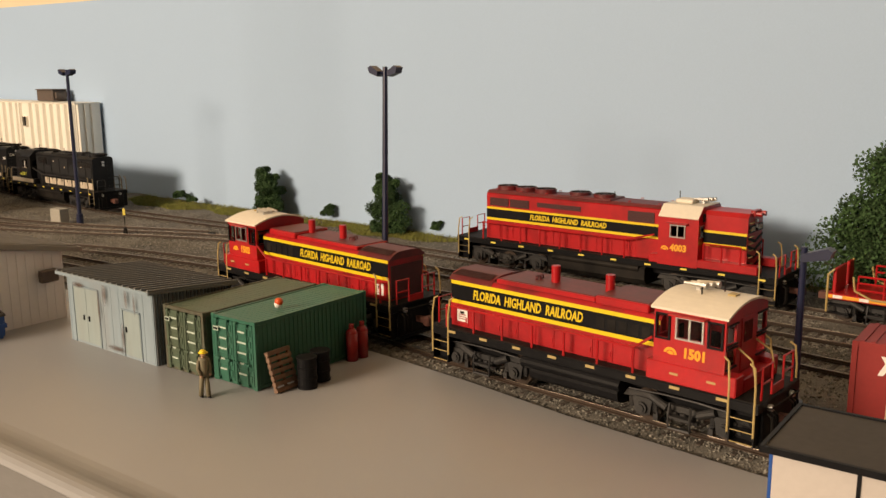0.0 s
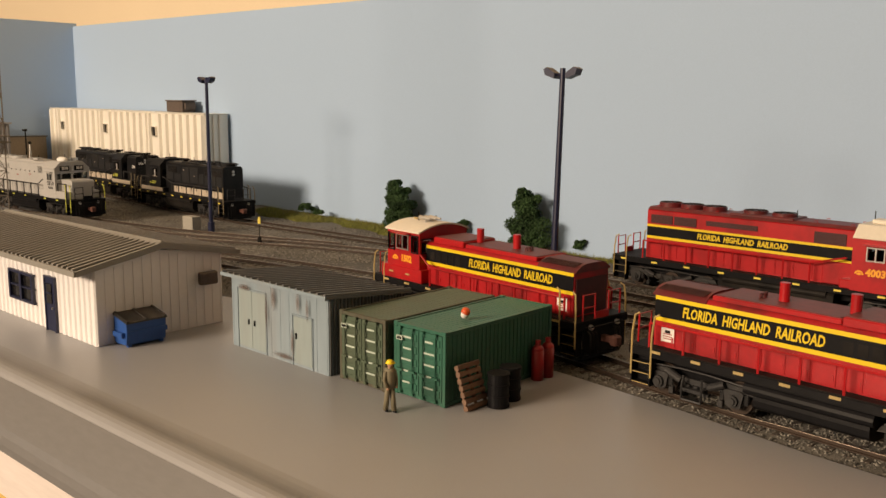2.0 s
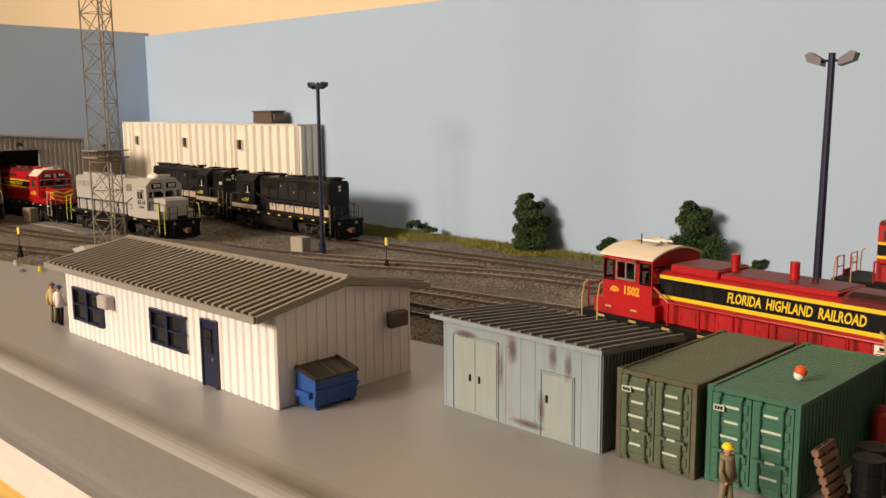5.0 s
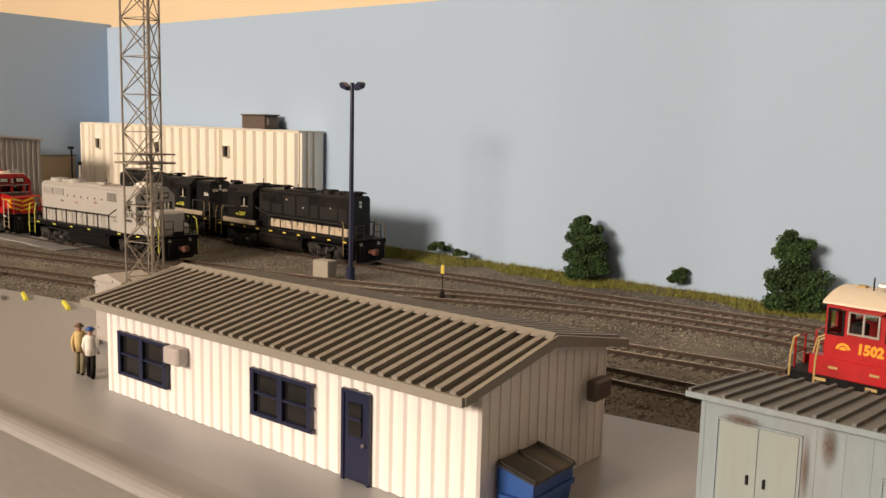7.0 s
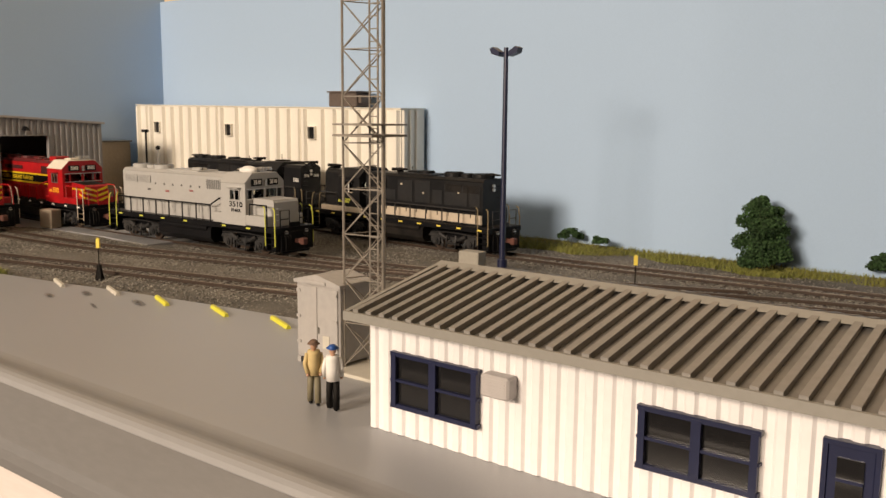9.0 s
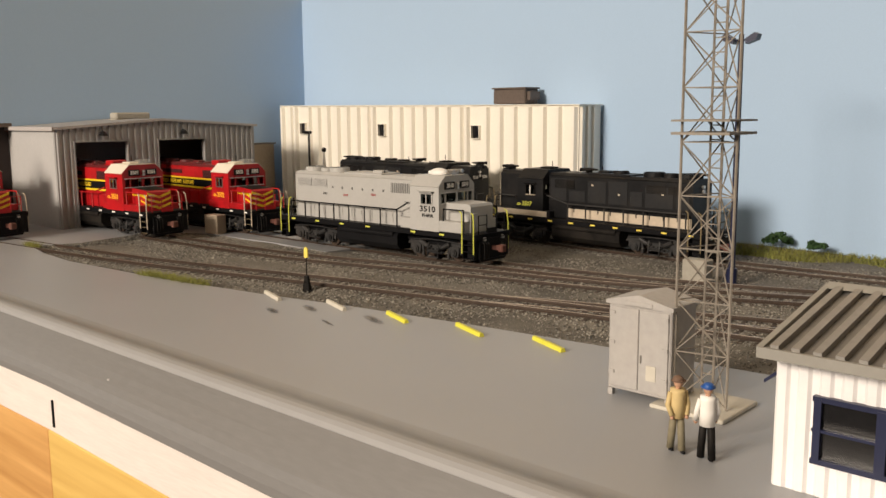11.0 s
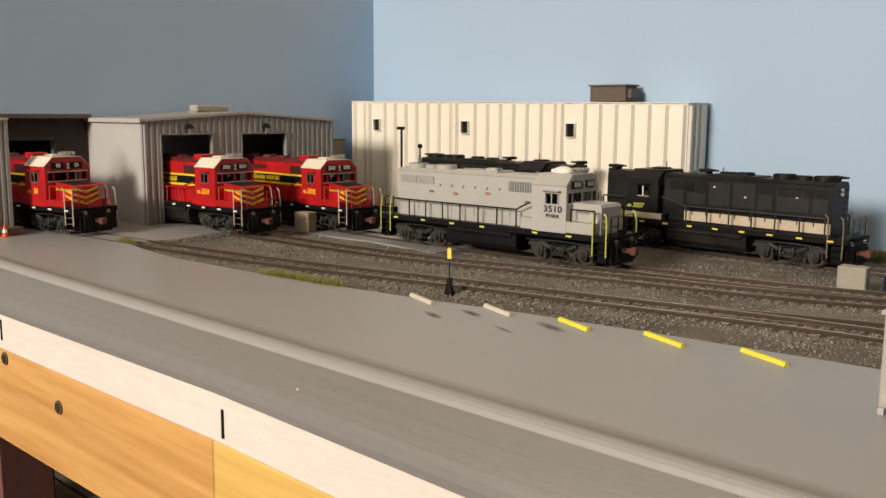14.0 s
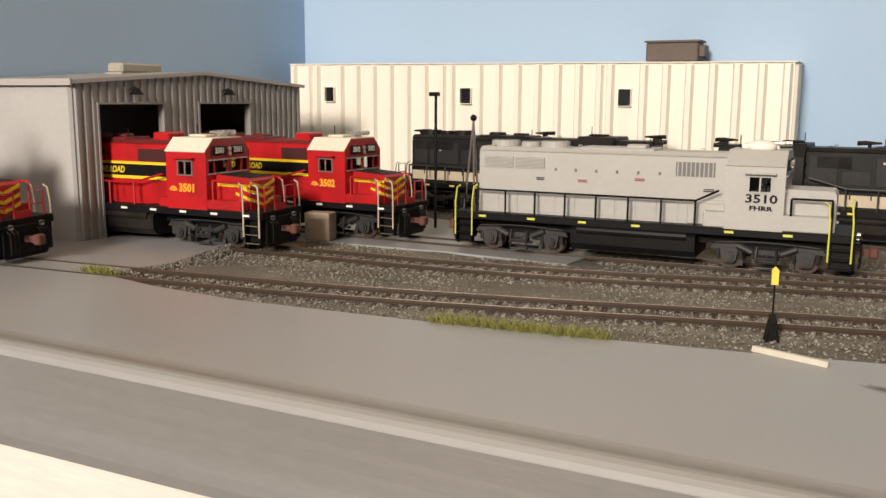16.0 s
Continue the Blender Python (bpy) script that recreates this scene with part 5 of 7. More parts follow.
# ---- buildings ----
def office():
    """White office with a ribbed roof, windows, door and air conditioners."""
    t = thing("office_building", "white sided office with brown-grey ribbed metal roof", "building")
    x0, x1, y0, y1, e, rz = -0.6512, -0.4715, 0.1953, 0.2650, 0.0372, 0.0436
    ym = (y0 + y1) / 2
    w = part("wall", prism(bmesh.new(), [(y0, 0), (y1, 0), (y1, e), (ym, rz - 0.001), (y0, e)], x0, x1, "x"), WHITE_SIDING, t)
    bm = bmesh.new()
    n = 34
    for k in range(n + 1):
        x = x0 + 0.0006 + (x1 - x0 - 0.0012) * k / n
        prism(bm, [(x - 0.0018, y0), (x - 0.0010, y0 - 0.0008), (x + 0.0010, y0 - 0.0008), (x + 0.0018, y0)], 0.0002, e - 0.0005, "z")
    n = 14
    for k in range(n + 1):
        y = y0 + 0.0006 + (y1 - y0 - 0.0012) * k / n
        top = e + (rz - e) * (1 - abs(y - ym) / (ym - y0)) - 0.002
        box(bm, x1 - 0.0002, x1 + 0.00025, y - 0.0005, y + 0.0005, 0.0002, top)
        box(bm, x0 - 0.0006, x0 + 0.0002, y - 0.0007, y + 0.0007, 0.0002, top)
    tagged(part("siding_ribs", bm, WHITE_SIDING, w), kind="stuff")
    # roof: two sloping panels with ribs
    rx0, rx1, oy = -0.6530, -0.4695, 0.0095
    slope = (rz - e) / (ym - y0)
    for s in (-1, 1):
        ye = ym + s * (ym - y0 + oy)
        ze = rz - slope * (ym - y0 + oy)
        r = part("roof", prism(bmesh.new(), [(ym, rz), (ye, ze), (ye, ze + 0.0016), (ym, rz + 0.0016)], rx0, rx1, "x"), ROOF_GREY, t)
        n = 36
        for k in range(n):
            x = rx0 + 0.0035 + (rx1 - rx0 - 0.007) * k / (n - 1)
            bm = bmesh.new()
            prism(bm, [(ym - s * 0.001 * -1, rz + 0.0016), (ye, ze + 0.0016), (ye, ze + 0.0032), (ym, rz + 0.0032)], x - 0.0010, x + 0.0010, "x")
            part("rib", bm, ROOF_RIB, r)
        ya, yb = sorted((ye, ye + s * 0.0012))
        part("fascia", B(rx0 - 0.0004, rx1 + 0.0004, ya, yb, ze - 0.0002, ze + 0.0024), ROOF_TRIM, r)
        for xx in (rx0, rx1):
            bm = prism(bmesh.new(), [(ym, rz - 0.0002), (ye, ze - 0.0002), (ye, ze + 0.0024), (ym, rz + 0.0030)], xx - 0.0008, xx + 0.0008, "x")
            part("barge_board", bm, ROOF_TRIM, r)
    part("ridge_cap", prism(bmesh.new(), [(ym - 0.003, rz + 0.0022), (ym + 0.003, rz + 0.0022), (ym, rz + 0.0037)], rx0, rx1, "x"), ROOF_TRIM, t)
    # windows
    for a, b, c, d in ((-0.6412, -0.6120, 0.0095, 0.0252), (-0.5622, -0.5350, 0.0112, 0.0258)):
        win = part("window", B(a, b, y0 - 0.0010, y0 - 0.0004, c, d), WINDOW_DARK, t, "dark glass window in a navy frame")
        bm = bmesh.new()
        for z in (c, (c + d) / 2, d):
            h = 0.0013 if z != (c + d) / 2 else 0.0007
            box(bm, a - 0.0013, b + 0.0013, y0 - 0.0022, y0 - 0.0004, z - h / 2, z + h / 2)
        for x, h in ((a, 0.0018), (b, 0.0018), ((a + b) / 2, 0.0024)):
            box(bm, x - h / 2, x + h / 2, y0 - 0.0024, y0 - 0.0004, c, d)
        part("window_frame", bm, NAVY, win)
    d = part("door", B(-0.5198, -0.5104, y0 - 0.0018, y0 - 0.0003, 0.0003, 0.0272, bevel=0.0002), NAVY, t, "navy blue door with a glazed upper half")
    part("pane", B(-0.5178, -0.5124, y0 - 0.0023, y0 - 0.0017, 0.0145, 0.0247), WINDOW_DARK, d)
    bm = B(-0.5178, -0.5124, y0 - 0.0027, y0 - 0.0017, 0.0196, 0.0203)
    part("glazing_bar", bm, NAVY, d)
    part("knob", ball(bmesh.new(), (-0.5114, y0 - 0.0026, 0.0125), 0.0007, sub=1), SILVER, d)
    part("door_frame", box(box(B(-0.5209, -0.5198, y0 - 0.0022, y0, 0, 0.0283), -0.5104, -0.5093, y0 - 0.0022, y0, 0, 0.0283), -0.5198, -0.5104, y0 - 0.0022, y0, 0.0272, 0.0283), NAVY, d)
    # second door at the far end, with a navy awning
    part("awning", prism(bmesh.new(), [(x0, 0.031), (x0 - 0.0075, 0.0245), (x0 - 0.0075, 0.0235), (x0, 0.030)], 0.203, 0.224), NAVY, t)
    return t


def wall_air_conditioner(at, turn, size, mat=CABINET, tone="beige"):
    a = thing("air_conditioner", tone + " window air conditioner fixed to the white siding", "air conditioner", pose(*at, 0, 0, turn), "air conditioners")
    w, d, h = size
    part("case", B(-w / 2, w / 2, -d, -0.0007, -h / 2, h / 2, bevel=0.0006), mat, a)
    bm = bmesh.new()
    for k in range(6):
        z = -h / 2 + h * (k + 0.8) / 7
        box(bm, -w * 0.38, w * 0.38, -d - 0.00015, -d + 0.0003, z - 0.0002, z + 0.0002)
    part("grille", bm, mat, a)
    return a


office()
wall_air_conditioner((-0.6030, 0.1953, 0.0234), 0, (0.0092, 0.0056, 0.0062))
wall_air_conditioner((-0.4705, 0.2545, 0.0255), 90, (0.0100, 0.0045, 0.0066), BROWNBOX, "brown")


def metal_shed():
    t = thing("metal_shed", "weathered grey corrugated shed with rusty streaks", "shed", pose(-0.3575, 0.2405, 0, 0, 0, -1.5))
    w, d, hf, hb = 0.0720, 0.0435, 0.0340, 0.0300
    wall = part("wall", prism(bmesh.new(), [(0, 0), (d, 0), (d, hb), (0, hf)], -w, 0, "x"), SHED_GREY, t)
    bm = bmesh.new()
    for x in (-0.0710, -0.0410, -0.0340, -0.0275, -0.0080, -0.0012):
        if -0.0670 < x < -0.0445:
            continue
        if -0.0245 < x < -0.0105:
            z0 = 0.0235
        else:
            z0 = 0.0
        box(bm, x - 0.0003, x + 0.0003, -0.00012, 0.0002, z0, hf - 0.0002)
    tagged(part("seams", bm, SHED_GREY, wall), kind="stuff")
    bm = bmesh.new()
    for k in range(22):
        y = 0.001 + (d - 0.002) * k / 21
        box(bm, -0.0002, 0.0005, y - 0.0005, y + 0.0005, 0.0, hf + (hb - hf) * y / d - 0.0004)
    tagged(part("corrugation", bm, SHED_ROOF, wall), kind="stuff")
    roof = part("roof", prism(bmesh.new(), [(-0.0035, hf + 0.0003), (d + 0.003, hb - 0.0001), (d + 0.003, hb + 0.0012), (-0.0035, hf + 0.0016)], -w - 0.003, 0.003, "x"), SHED_ROOF, t)
    for k in range(17):
        x = -w - 0.002 + (w + 0.004) * k / 16
        part("rib", prism(bmesh.new(), [(-0.0037, hf + 0.0016), (d + 0.003, hb + 0.0012), (d + 0.003, hb + 0.0022), (-0.0037, hf + 0.0026)], x - 0.0005, x + 0.0005, "x"), SHED_ROOF, roof)
    part("eave_strip", B(-w - 0.003, 0.003, -0.0042, -0.0034, hf + 0.0002, hf + 0.0017), SHED_GREY, roof)
    for a, b, h, n in ((-0.0662, -0.0556, 0.0285, 1), (-0.0554, -0.0450, 0.0285, 1), (-0.0240, -0.0112, 0.0225, 1)):
        dd = part("door", B(a, b, -0.0003, 0.0001, 0.0012, h, bevel=0.0001), SHED_DOOR, t, "grey-green sheet door")
        x = b - 0.0022 if a < -0.06 else a + 0.0022
        part("handle", B(x - 0.0003, x + 0.0003, -0.0009, -0.0003, 0.0125, 0.0150), BLACK, dd)
    bm = bmesh.new()
    for a, b, h in ((-0.0667, -0.0445, 0.0290), (-0.0245, -0.0107, 0.0230)):
        box(bm, a - 0.0004, a, -0.0004, 0.0001, 0.0, h)
        box(bm, b, b + 0.0004, -0.0004, 0.0001, 0.0, h)
        box(bm, a - 0.0004, b + 0.0004, -0.0008, 0.0001, h, h + 0.0004)
    part("door_frame", bm, SHED_GREY, t)
    return t


metal_shed()


def shipping_container(label, m, mat):
    """A twenty-foot container: posts, rails, corrugated sides, locking bars."""
    t = thing("shipping_container", label, "shipping container", m, "shipping containers")
    w, l, h = 0.0281, 0.0680, 0.0297
    part("body", B(0.0006, w - 0.0006, 0.0008, l - 0.0006, 0.001, h - 0.0006), mat, t)
    bm = bmesh.new()
    for x in (0, w - 0.0016):
        for y in (0, l - 0.0016):
            box(bm, x, x + 0.0016, y, y + 0.0016, 0, h - 0.0001, bevel=0.0001)
    for z in (0.0004, h - 0.0016):
        for x in (0.0001, w - 0.0013):
            box(bm, x, x + 0.0012, 0.0016, l - 0.0016, z, z + 0.0014)
        for y in (0.0001, l - 0.0013):
            box(bm, 0.0016, w - 0.0016, y, y + 0.0012, z, z + 0.0014)
    part("frame", bm, RUSTED if mat is OLIVE else mat, t)
    bm = bmesh.new()
    for k in range(26):
        y = 0.0028 + (l - 0.0056) * k / 25
        box(bm, 0.00042, 0.0008, y - 0.0007, y + 0.0007, 0.0018, h - 0.0018)
        box(bm, w - 0.0008, w - 0.00042, y - 0.0007, y + 0.0007, 0.0018, h - 0.0018)
        box(bm, 0.0018, w - 0.0018, y - 0.0007, y + 0.0007, h - 0.0007, h - 0.00045)
    tagged(part("corrugation", bm, mat, t), kind="stuff")
    bm = bmesh.new()
    for x in (0, w - 0.0022):
        for y in (-0.0001, l - 0.0021):
            for z in (0, h - 0.0016):
                box(bm, x - 0.0001, x + 0.0022 + 0.0001, y, y + 0.0022, z, z + 0.0017, bevel=0.0002)
    part("corner_casting", bm, RUSTED if mat is OLIVE else GREEN, t)
    for a, b in ((0.0018, w / 2 - 0.0002), (w / 2 + 0.0002, w - 0.0018)):
        d = part("door", B(a, b, -0.0001, 0.0008, 0.0018, h - 0.0018), mat, t)
        bm = bmesh.new()
        for k in range(5):
            z = 0.0032 + k * 0.0050
            box(bm, a + 0.0008, b - 0.0008, -0.0005, 0.0, z, z + 0.0030, bevel=0.0002)
        part("door_panel", bm, mat, d)
        for f in (0.22, 0.78):
            x = a + (b - a) * f
            bm = tube(bmesh.new(), [(x, -0.0010, 0.0012), (x, -0.0010, h - 0.0012)], 0.00032, 6)
            box(bm, x - 0.0006, x + 0.0006, -0.0013, -0.0002, 0.0012, 0.0022)
            box(bm, x - 0.0006, x + 0.0006, -0.0013, -0.0002, h - 0.0022, h - 0.0012)
            box(bm, x - 0.0016, x + 0.0016, -0.0016, -0.0009, 0.0105, 0.0114)
            part("locking_bar", bm, mat, d)
        bm = bmesh.new()
        r = random.Random(int(a * 1e6))
        for k in range(5):
            z = 0.0060 + k * 0.0046
            x = a + (b - a) * 0.5
            box(bm, x - 0.0034 * r.uniform(0.5, 1), x + 0.0034 * r.uniform(0.5, 1), -0.0007, -0.0004, z - 0.0002, z + 0.0005)
        part("worn_marking", bm, PALE_MARK, d, "worn pale stencil marking")
    pl = part("data_plate", B(0.0029, 0.0062, -0.0016, -0.0012, h - 0.0066, h - 0.0048), PALE_MARK, t, "small pale plate with dark bars")
    for k in range(3):
        x = 0.0034 + k * 0.0009
        part("stencil_bar", B(x, x + 0.0006, -0.0018, -0.0015, h - 0.0062, h - 0.0052), SOOT, pl)
    return t


shipping_container("rusty olive green shipping container beside the shed", pose(-0.3528, 0.2425, 0, 0, 0, -1), OLIVE)
shipping_container("dark green shipping container with worn markings", pose(-0.3229, 0.2450, 0, 0, 0, -1), GREEN)


def corrugated_building():
    """Ivory warehouse against the backdrop, with ribs, three windows."""
    t = thing("warehouse", "shallow ivory corrugated warehouse in front of the backdrop", "building")
    x0, x1, y0, y1 = -1.3730, -0.9800, 0.5900, 0.622

    def top(x):
        return 0.1022 - 0.0030 * (x - x0) / (x1 - x0)
    w = part("wall", prism(bmesh.new(), [(x0, -0.009), (x1, -0.009), (x1, top(x1)), (x0, top(x0))], y0, y1), CREAM_SIDING, t)
    n = 25
    for k in range(n + 1):
        x = x0 + 0.004 + (x1 - x0 - 0.008) * k / n
        if any(abs(x - wx) < 0.0072 for wx in (-1.3330, -1.2103, -1.0887)):
            x += 0.0078 if min((-1.3330, -1.2103, -1.0887), key=lambda wx: abs(x - wx)) <= x else -0.0078
        part("rib", prism(bmesh.new(), [(x - 0.0032, y0), (x - 0.0016, y0 - 0.0034), (x + 0.0016, y0 - 0.0034), (x + 0.0032, y0)], -0.009, top(x) - 0.0012, "z"), CREAM_SIDING, w)
    for k in range(3):
        y = y0 + 0.004 + 0.0085 * k
        part("rib", prism(bmesh.new(), [(x1, y - 0.0028), (x1 + 0.002, y - 0.0016), (x1 + 0.002, y + 0.0016), (x1, y + 0.0028)], -0.009, top(x1) - 0.0012, "z"), CREAM_SIDING, w)
    part("roof_edge", prism(bmesh.new(), [(x0, top(x0)), (x1 + 0.0018, top(x1)), (x1 + 0.0018, top(x1) + 0.0007), (x0, top(x0) + 0.0007)], y0 - 0.0020, y1), CREAM_SIDING, t)
    for x, z in ((-1.3330, 0.0838), (-1.2103, 0.0830), (-1.0887, 0.0823)):
        win = part("window", B(x - 0.0043, x + 0.0043, y0 - 0.0005, y0 - 0.0001, z - 0.0112, z), WINDOW_DARK, t, "small dark upright window")
        bm = bmesh.new()
        for xx in (x - 0.0047, x + 0.0043):
            box(bm, xx, xx + 0.0004, y0 - 0.0030, y0 - 0.0002, z - 0.0112, z)
        box(bm, x - 0.0047, x + 0.0047, y0 - 0.0030, y0 - 0.0002, z, z + 0.0004)
        box(bm, x - 0.0047, x + 0.0047, y0 - 0.0032, y0 - 0.0002, z - 0.0117, z - 0.0112)
        part("window_frame", bm, CREAM_SIDING, win)
    return t


corrugated_building()
u = thing("roof_unit", "brown rooftop ventilation unit on the warehouse", "vent unit")
part("case", B(-1.0785, -1.043, 0.6005, 0.6195, 0.1010, 0.1140, bevel=0.0008), BROWNBOX, u)
part("lid", B(-1.0795, -1.042, 0.5995, 0.6205, 0.1140, 0.1153), BROWNBOX, u)
part("hood", B(-1.043, -1.0395, 0.6035, 0.6175, 0.1045, 0.1115), BROWNBOX, u)


def corrugated_strip(bm, y0, y1, z0, ztop, x, step=0.0052, depth=0.0012):
    """Ribs on a wall that faces x; ztop(y) is its upper edge."""
    n = max(1, int((y1 - y0) / step))
    for k in range(n):
        y = y0 + (y1 - y0) * (k + 0.5) / n
        prism(bm, [(x, y - 0.0016), (x + depth, y - 0.0009), (x + depth, y + 0.0009), (x, y + 0.0016)], z0, ztop(y) - 0.0004, "z")


def engine_house():
    t = thing("engine_house", "grey corrugated engine house with two open doors", "building")
    xf, xb, y0, ym, y1 = -1.2975, -1.392, 0.3035, 0.400, 0.4990
    e, p = 0.0825, 0.0890

    def top(y):
        return p - (p - e) * abs(y - ym) / (ym - y0)
    doors = ((0.3195, 0.3660, 0.0715), (0.3960, 0.4425, 0.0715))
    cuts = [y0, doors[0][0], doors[0][1], doors[1][0], doors[1][1], y1]
    for k in range(5):
        a, b = cuts[k], cuts[k + 1]
        z0 = 0.0715 if k in (1, 3) else -0.0042
        poly = [(a, z0), (b, z0), (b, top(b))] + ([(ym, p)] if a < ym < b else []) + [(a, top(a))]
        w = part("lintel" if k in (1, 3) else "front_wall", prism(bmesh.new(), poly, xf - 0.003, xf, "x"), CORR, t)
        bm = bmesh.new()
        corrugated_strip(bm, a, b, 0.0718 if k in (1, 3) else -0.0042, top, xf, 0.0052, 0.0010)
        tagged(part("corrugation", bm, CORR, w), kind="stuff")
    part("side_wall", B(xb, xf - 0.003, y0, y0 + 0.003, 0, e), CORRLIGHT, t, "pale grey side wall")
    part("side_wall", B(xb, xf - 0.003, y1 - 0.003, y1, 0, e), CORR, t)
    part("back_wall", B(xb, xb + 0.003, y0 + 0.003, y1 - 0.003, 0, e), CORR, t)
    for a, b in ((y0, ym), (y1, ym)):
        s = 1 if a < b else -1
        r = part("roof", prism(bmesh.new(), [(a - s * 0.002, e - 0.0001), (b, p), (b, p + 0.0016), (a - s * 0.002, e + 0.0015)], xb, xf + 0.0022, "x"), CORR, t)
        part("roof_trim", prism(bmesh.new(), [(a - s * 0.0022, e - 0.0004), (b, p - 0.0003), (b, p + 0.0018), (a - s * 0.0022, e + 0.0017)], xf + 0.0022, xf + 0.0030, "x"), CABINET, r)
    part("eave_trim", B(xb, xf + 0.003, y0 - 0.0032, y0 - 0.0018, e - 0.0012, e + 0.0022), CABINET, t)
    bm = bmesh.new()
    for a, b, h in doors:
        box(bm, xf, xf + 0.0016, a - 0.0012, a, -0.0042, h)
        box(bm, xf, xf + 0.0016, b, b + 0.0012, -0.0042, h)
        box(bm, xf, xf + 0.0016, a - 0.0012, b + 0.0012, h, h + 0.0012)
    part("door_frame", bm, CORR, t)
    for a, b, h in doors:
        c = (a + b) / 2
        l = part("wall_lamp", cyl(bmesh.new(), (xf + 0.005, c, 0.0785), 0.0042, 0.0036, "z", 14, 0.0016), BLACK, t, "dark hooded wall lamp")
        part("bracket", tube(bmesh.new(), [(xf, c, 0.0795), (xf + 0.004, c, 0.081), (xf + 0.005, c, 0.080)], 0.0004, 5), BLACK, l)
    return t


engine_house()
u = thing("roof_unit", "beige rooftop unit on the engine house", "vent unit")
part("case", B(-1.358, -1.345, 0.3825, 0.4165, 0.0900, 0.0962, bevel=0.0012), CONCRETE, u)
part("skirt", B(-1.3588, -1.3442, 0.3817, 0.4173, 0.0893, 0.0903), CONCRETE, u)


def open_shed():
    """Open-fronted grey shed beside the engine house."""
    t = thing("open_shed", "grey corrugated open shed with a brown roof edge", "building")
    xf, xb, xr = -1.318, -1.392, -1.382
    bm = B(xf - 0.003, xf, 0.12, 0.2065, 0, 0.083)
    w = part("front_wall", bm, CORR, t)
    bm = bmesh.new()
    corrugated_strip(bm, 0.121, 0.2065, 0, lambda y: 0.083, xf)
    tagged(part("corrugation", bm, CORR, w), kind="stuff")
    part("corner_post", B(xf - 0.003, xf + 0.0018, 0.2065, 0.209, 0, 0.083), CORR, t)
    # back of the shed, with the interior's shade painted in as dark brown
    part("back_panel", B(-1.3925, -1.3895, 0.2065, 0.2075, 0.0, 0.085), SHEDSHADE, t)
    part("back_panel", B(-1.3925, -1.3895, 0.2077, 0.2748, 0.066, 0.085), SHEDSHADE, t)
    part("back_panel", B(-1.3925, -1.3895, 0.2750, 0.3030, 0.0, 0.085), SHEDSHADE, t)
    part("wall_cap", B(xf - 0.004, xf + 0.003, 0.119, 0.2095, 0.083, 0.0850, bevel=0.0004), CABINET, t)
    part("side_wall", B(xb, xf - 0.003, 0.119, 0.122, 0, 0.083), CORR, t)
    part("roof", B(xb, xr, 0.11, 0.303, 0.0852, 0.0872), CORR, t)
    part("roof_edge", B(xr, xr + 0.0016, 0.11, 0.303, 0.0842, 0.0876), BROWNBOX, t)
    # unseen black box added behind the backdrop round the engine; keeps the opening dark
    part("shade_box_wall", B(-1.56, -1.401, 0.186, 0.1905, -0.003, 0.08), SOOT, t)
    part("shade_box_wall", B(-1.56, -1.401, 0.2765, 0.281, -0.003, 0.08), SOOT, t)
    part("shade_box_wall", B(-1.565, -1.56, 0.186, 0.281, -0.003, 0.08), SOOT, t)
    part("shade_box_roof", B(-1.565, -1.401, 0.186, 0.281, 0.08, 0.083), SOOT, t)
    part("shade_box_floor", B(-1.56, -1.401, 0.1905, 0.2765, -0.003, -0.0005), SOIL, t)
    return t


open_shed()
t = thing("small_hut", "pale tan hut beside the engine house", "hut")
part("wall", B(-1.392, -1.382, 0.505, 0.5850, -0.009, 0.0610), TANBOX, t)
part("roof", B(-1.3925, -1.380, 0.504, 0.5865, 0.0610, 0.0625), ROOF_GREY, t)


def flat_roof_building():
    """White panelled building with a dark flat roof, near the start of the walk."""
    t = thing("flat_roof_building", "white panelled building with a dark flat roof", "building")
    x0, x1, y0, y1, h = -0.0850, 0.14, 0.243, 0.276, 0.0288
    part("wall", B(x0, x1, y0, y1, 0, h), SHADEWHITE, t)
    for k in range(9):
        x = x0 + 0.022 * (k + 1)
        part("panel_joint", B(x - 0.0005, x + 0.0005, y0 - 0.0004, y0 + 0.0001, 0, h), BLACK, t)
    part("roof", B(x0 - 0.002, x1 + 0.002, y0 - 0.002, y1 + 0.002, h, h + 0.0008), DARKFELT, t)
    bm = bmesh.new()
    box(bm, x0 - 0.003, x1 + 0.003, y0 - 0.003, y0 - 0.0018, h - 0.0006, h + 0.0013)
    box(bm, x0 - 0.003, x1 + 0.003, y1 + 0.0018, y1 + 0.003, h - 0.0006, h + 0.0013)
    box(bm, x0 - 0.003, x0 - 0.0018, y0 - 0.0018, y1 + 0.0018, h - 0.0006, h + 0.0013)
    part("parapet", bm, BLACK, t)
    part("downpipe", tube(bmesh.new(), [(x0 - 0.0012, y0 + 0.004, 0.0), (x0 - 0.0012, y0 + 0.004, h - 0.002)], 0.0009, 8), BLUE, t, "blue downpipe")
    return t


flat_roof_building()


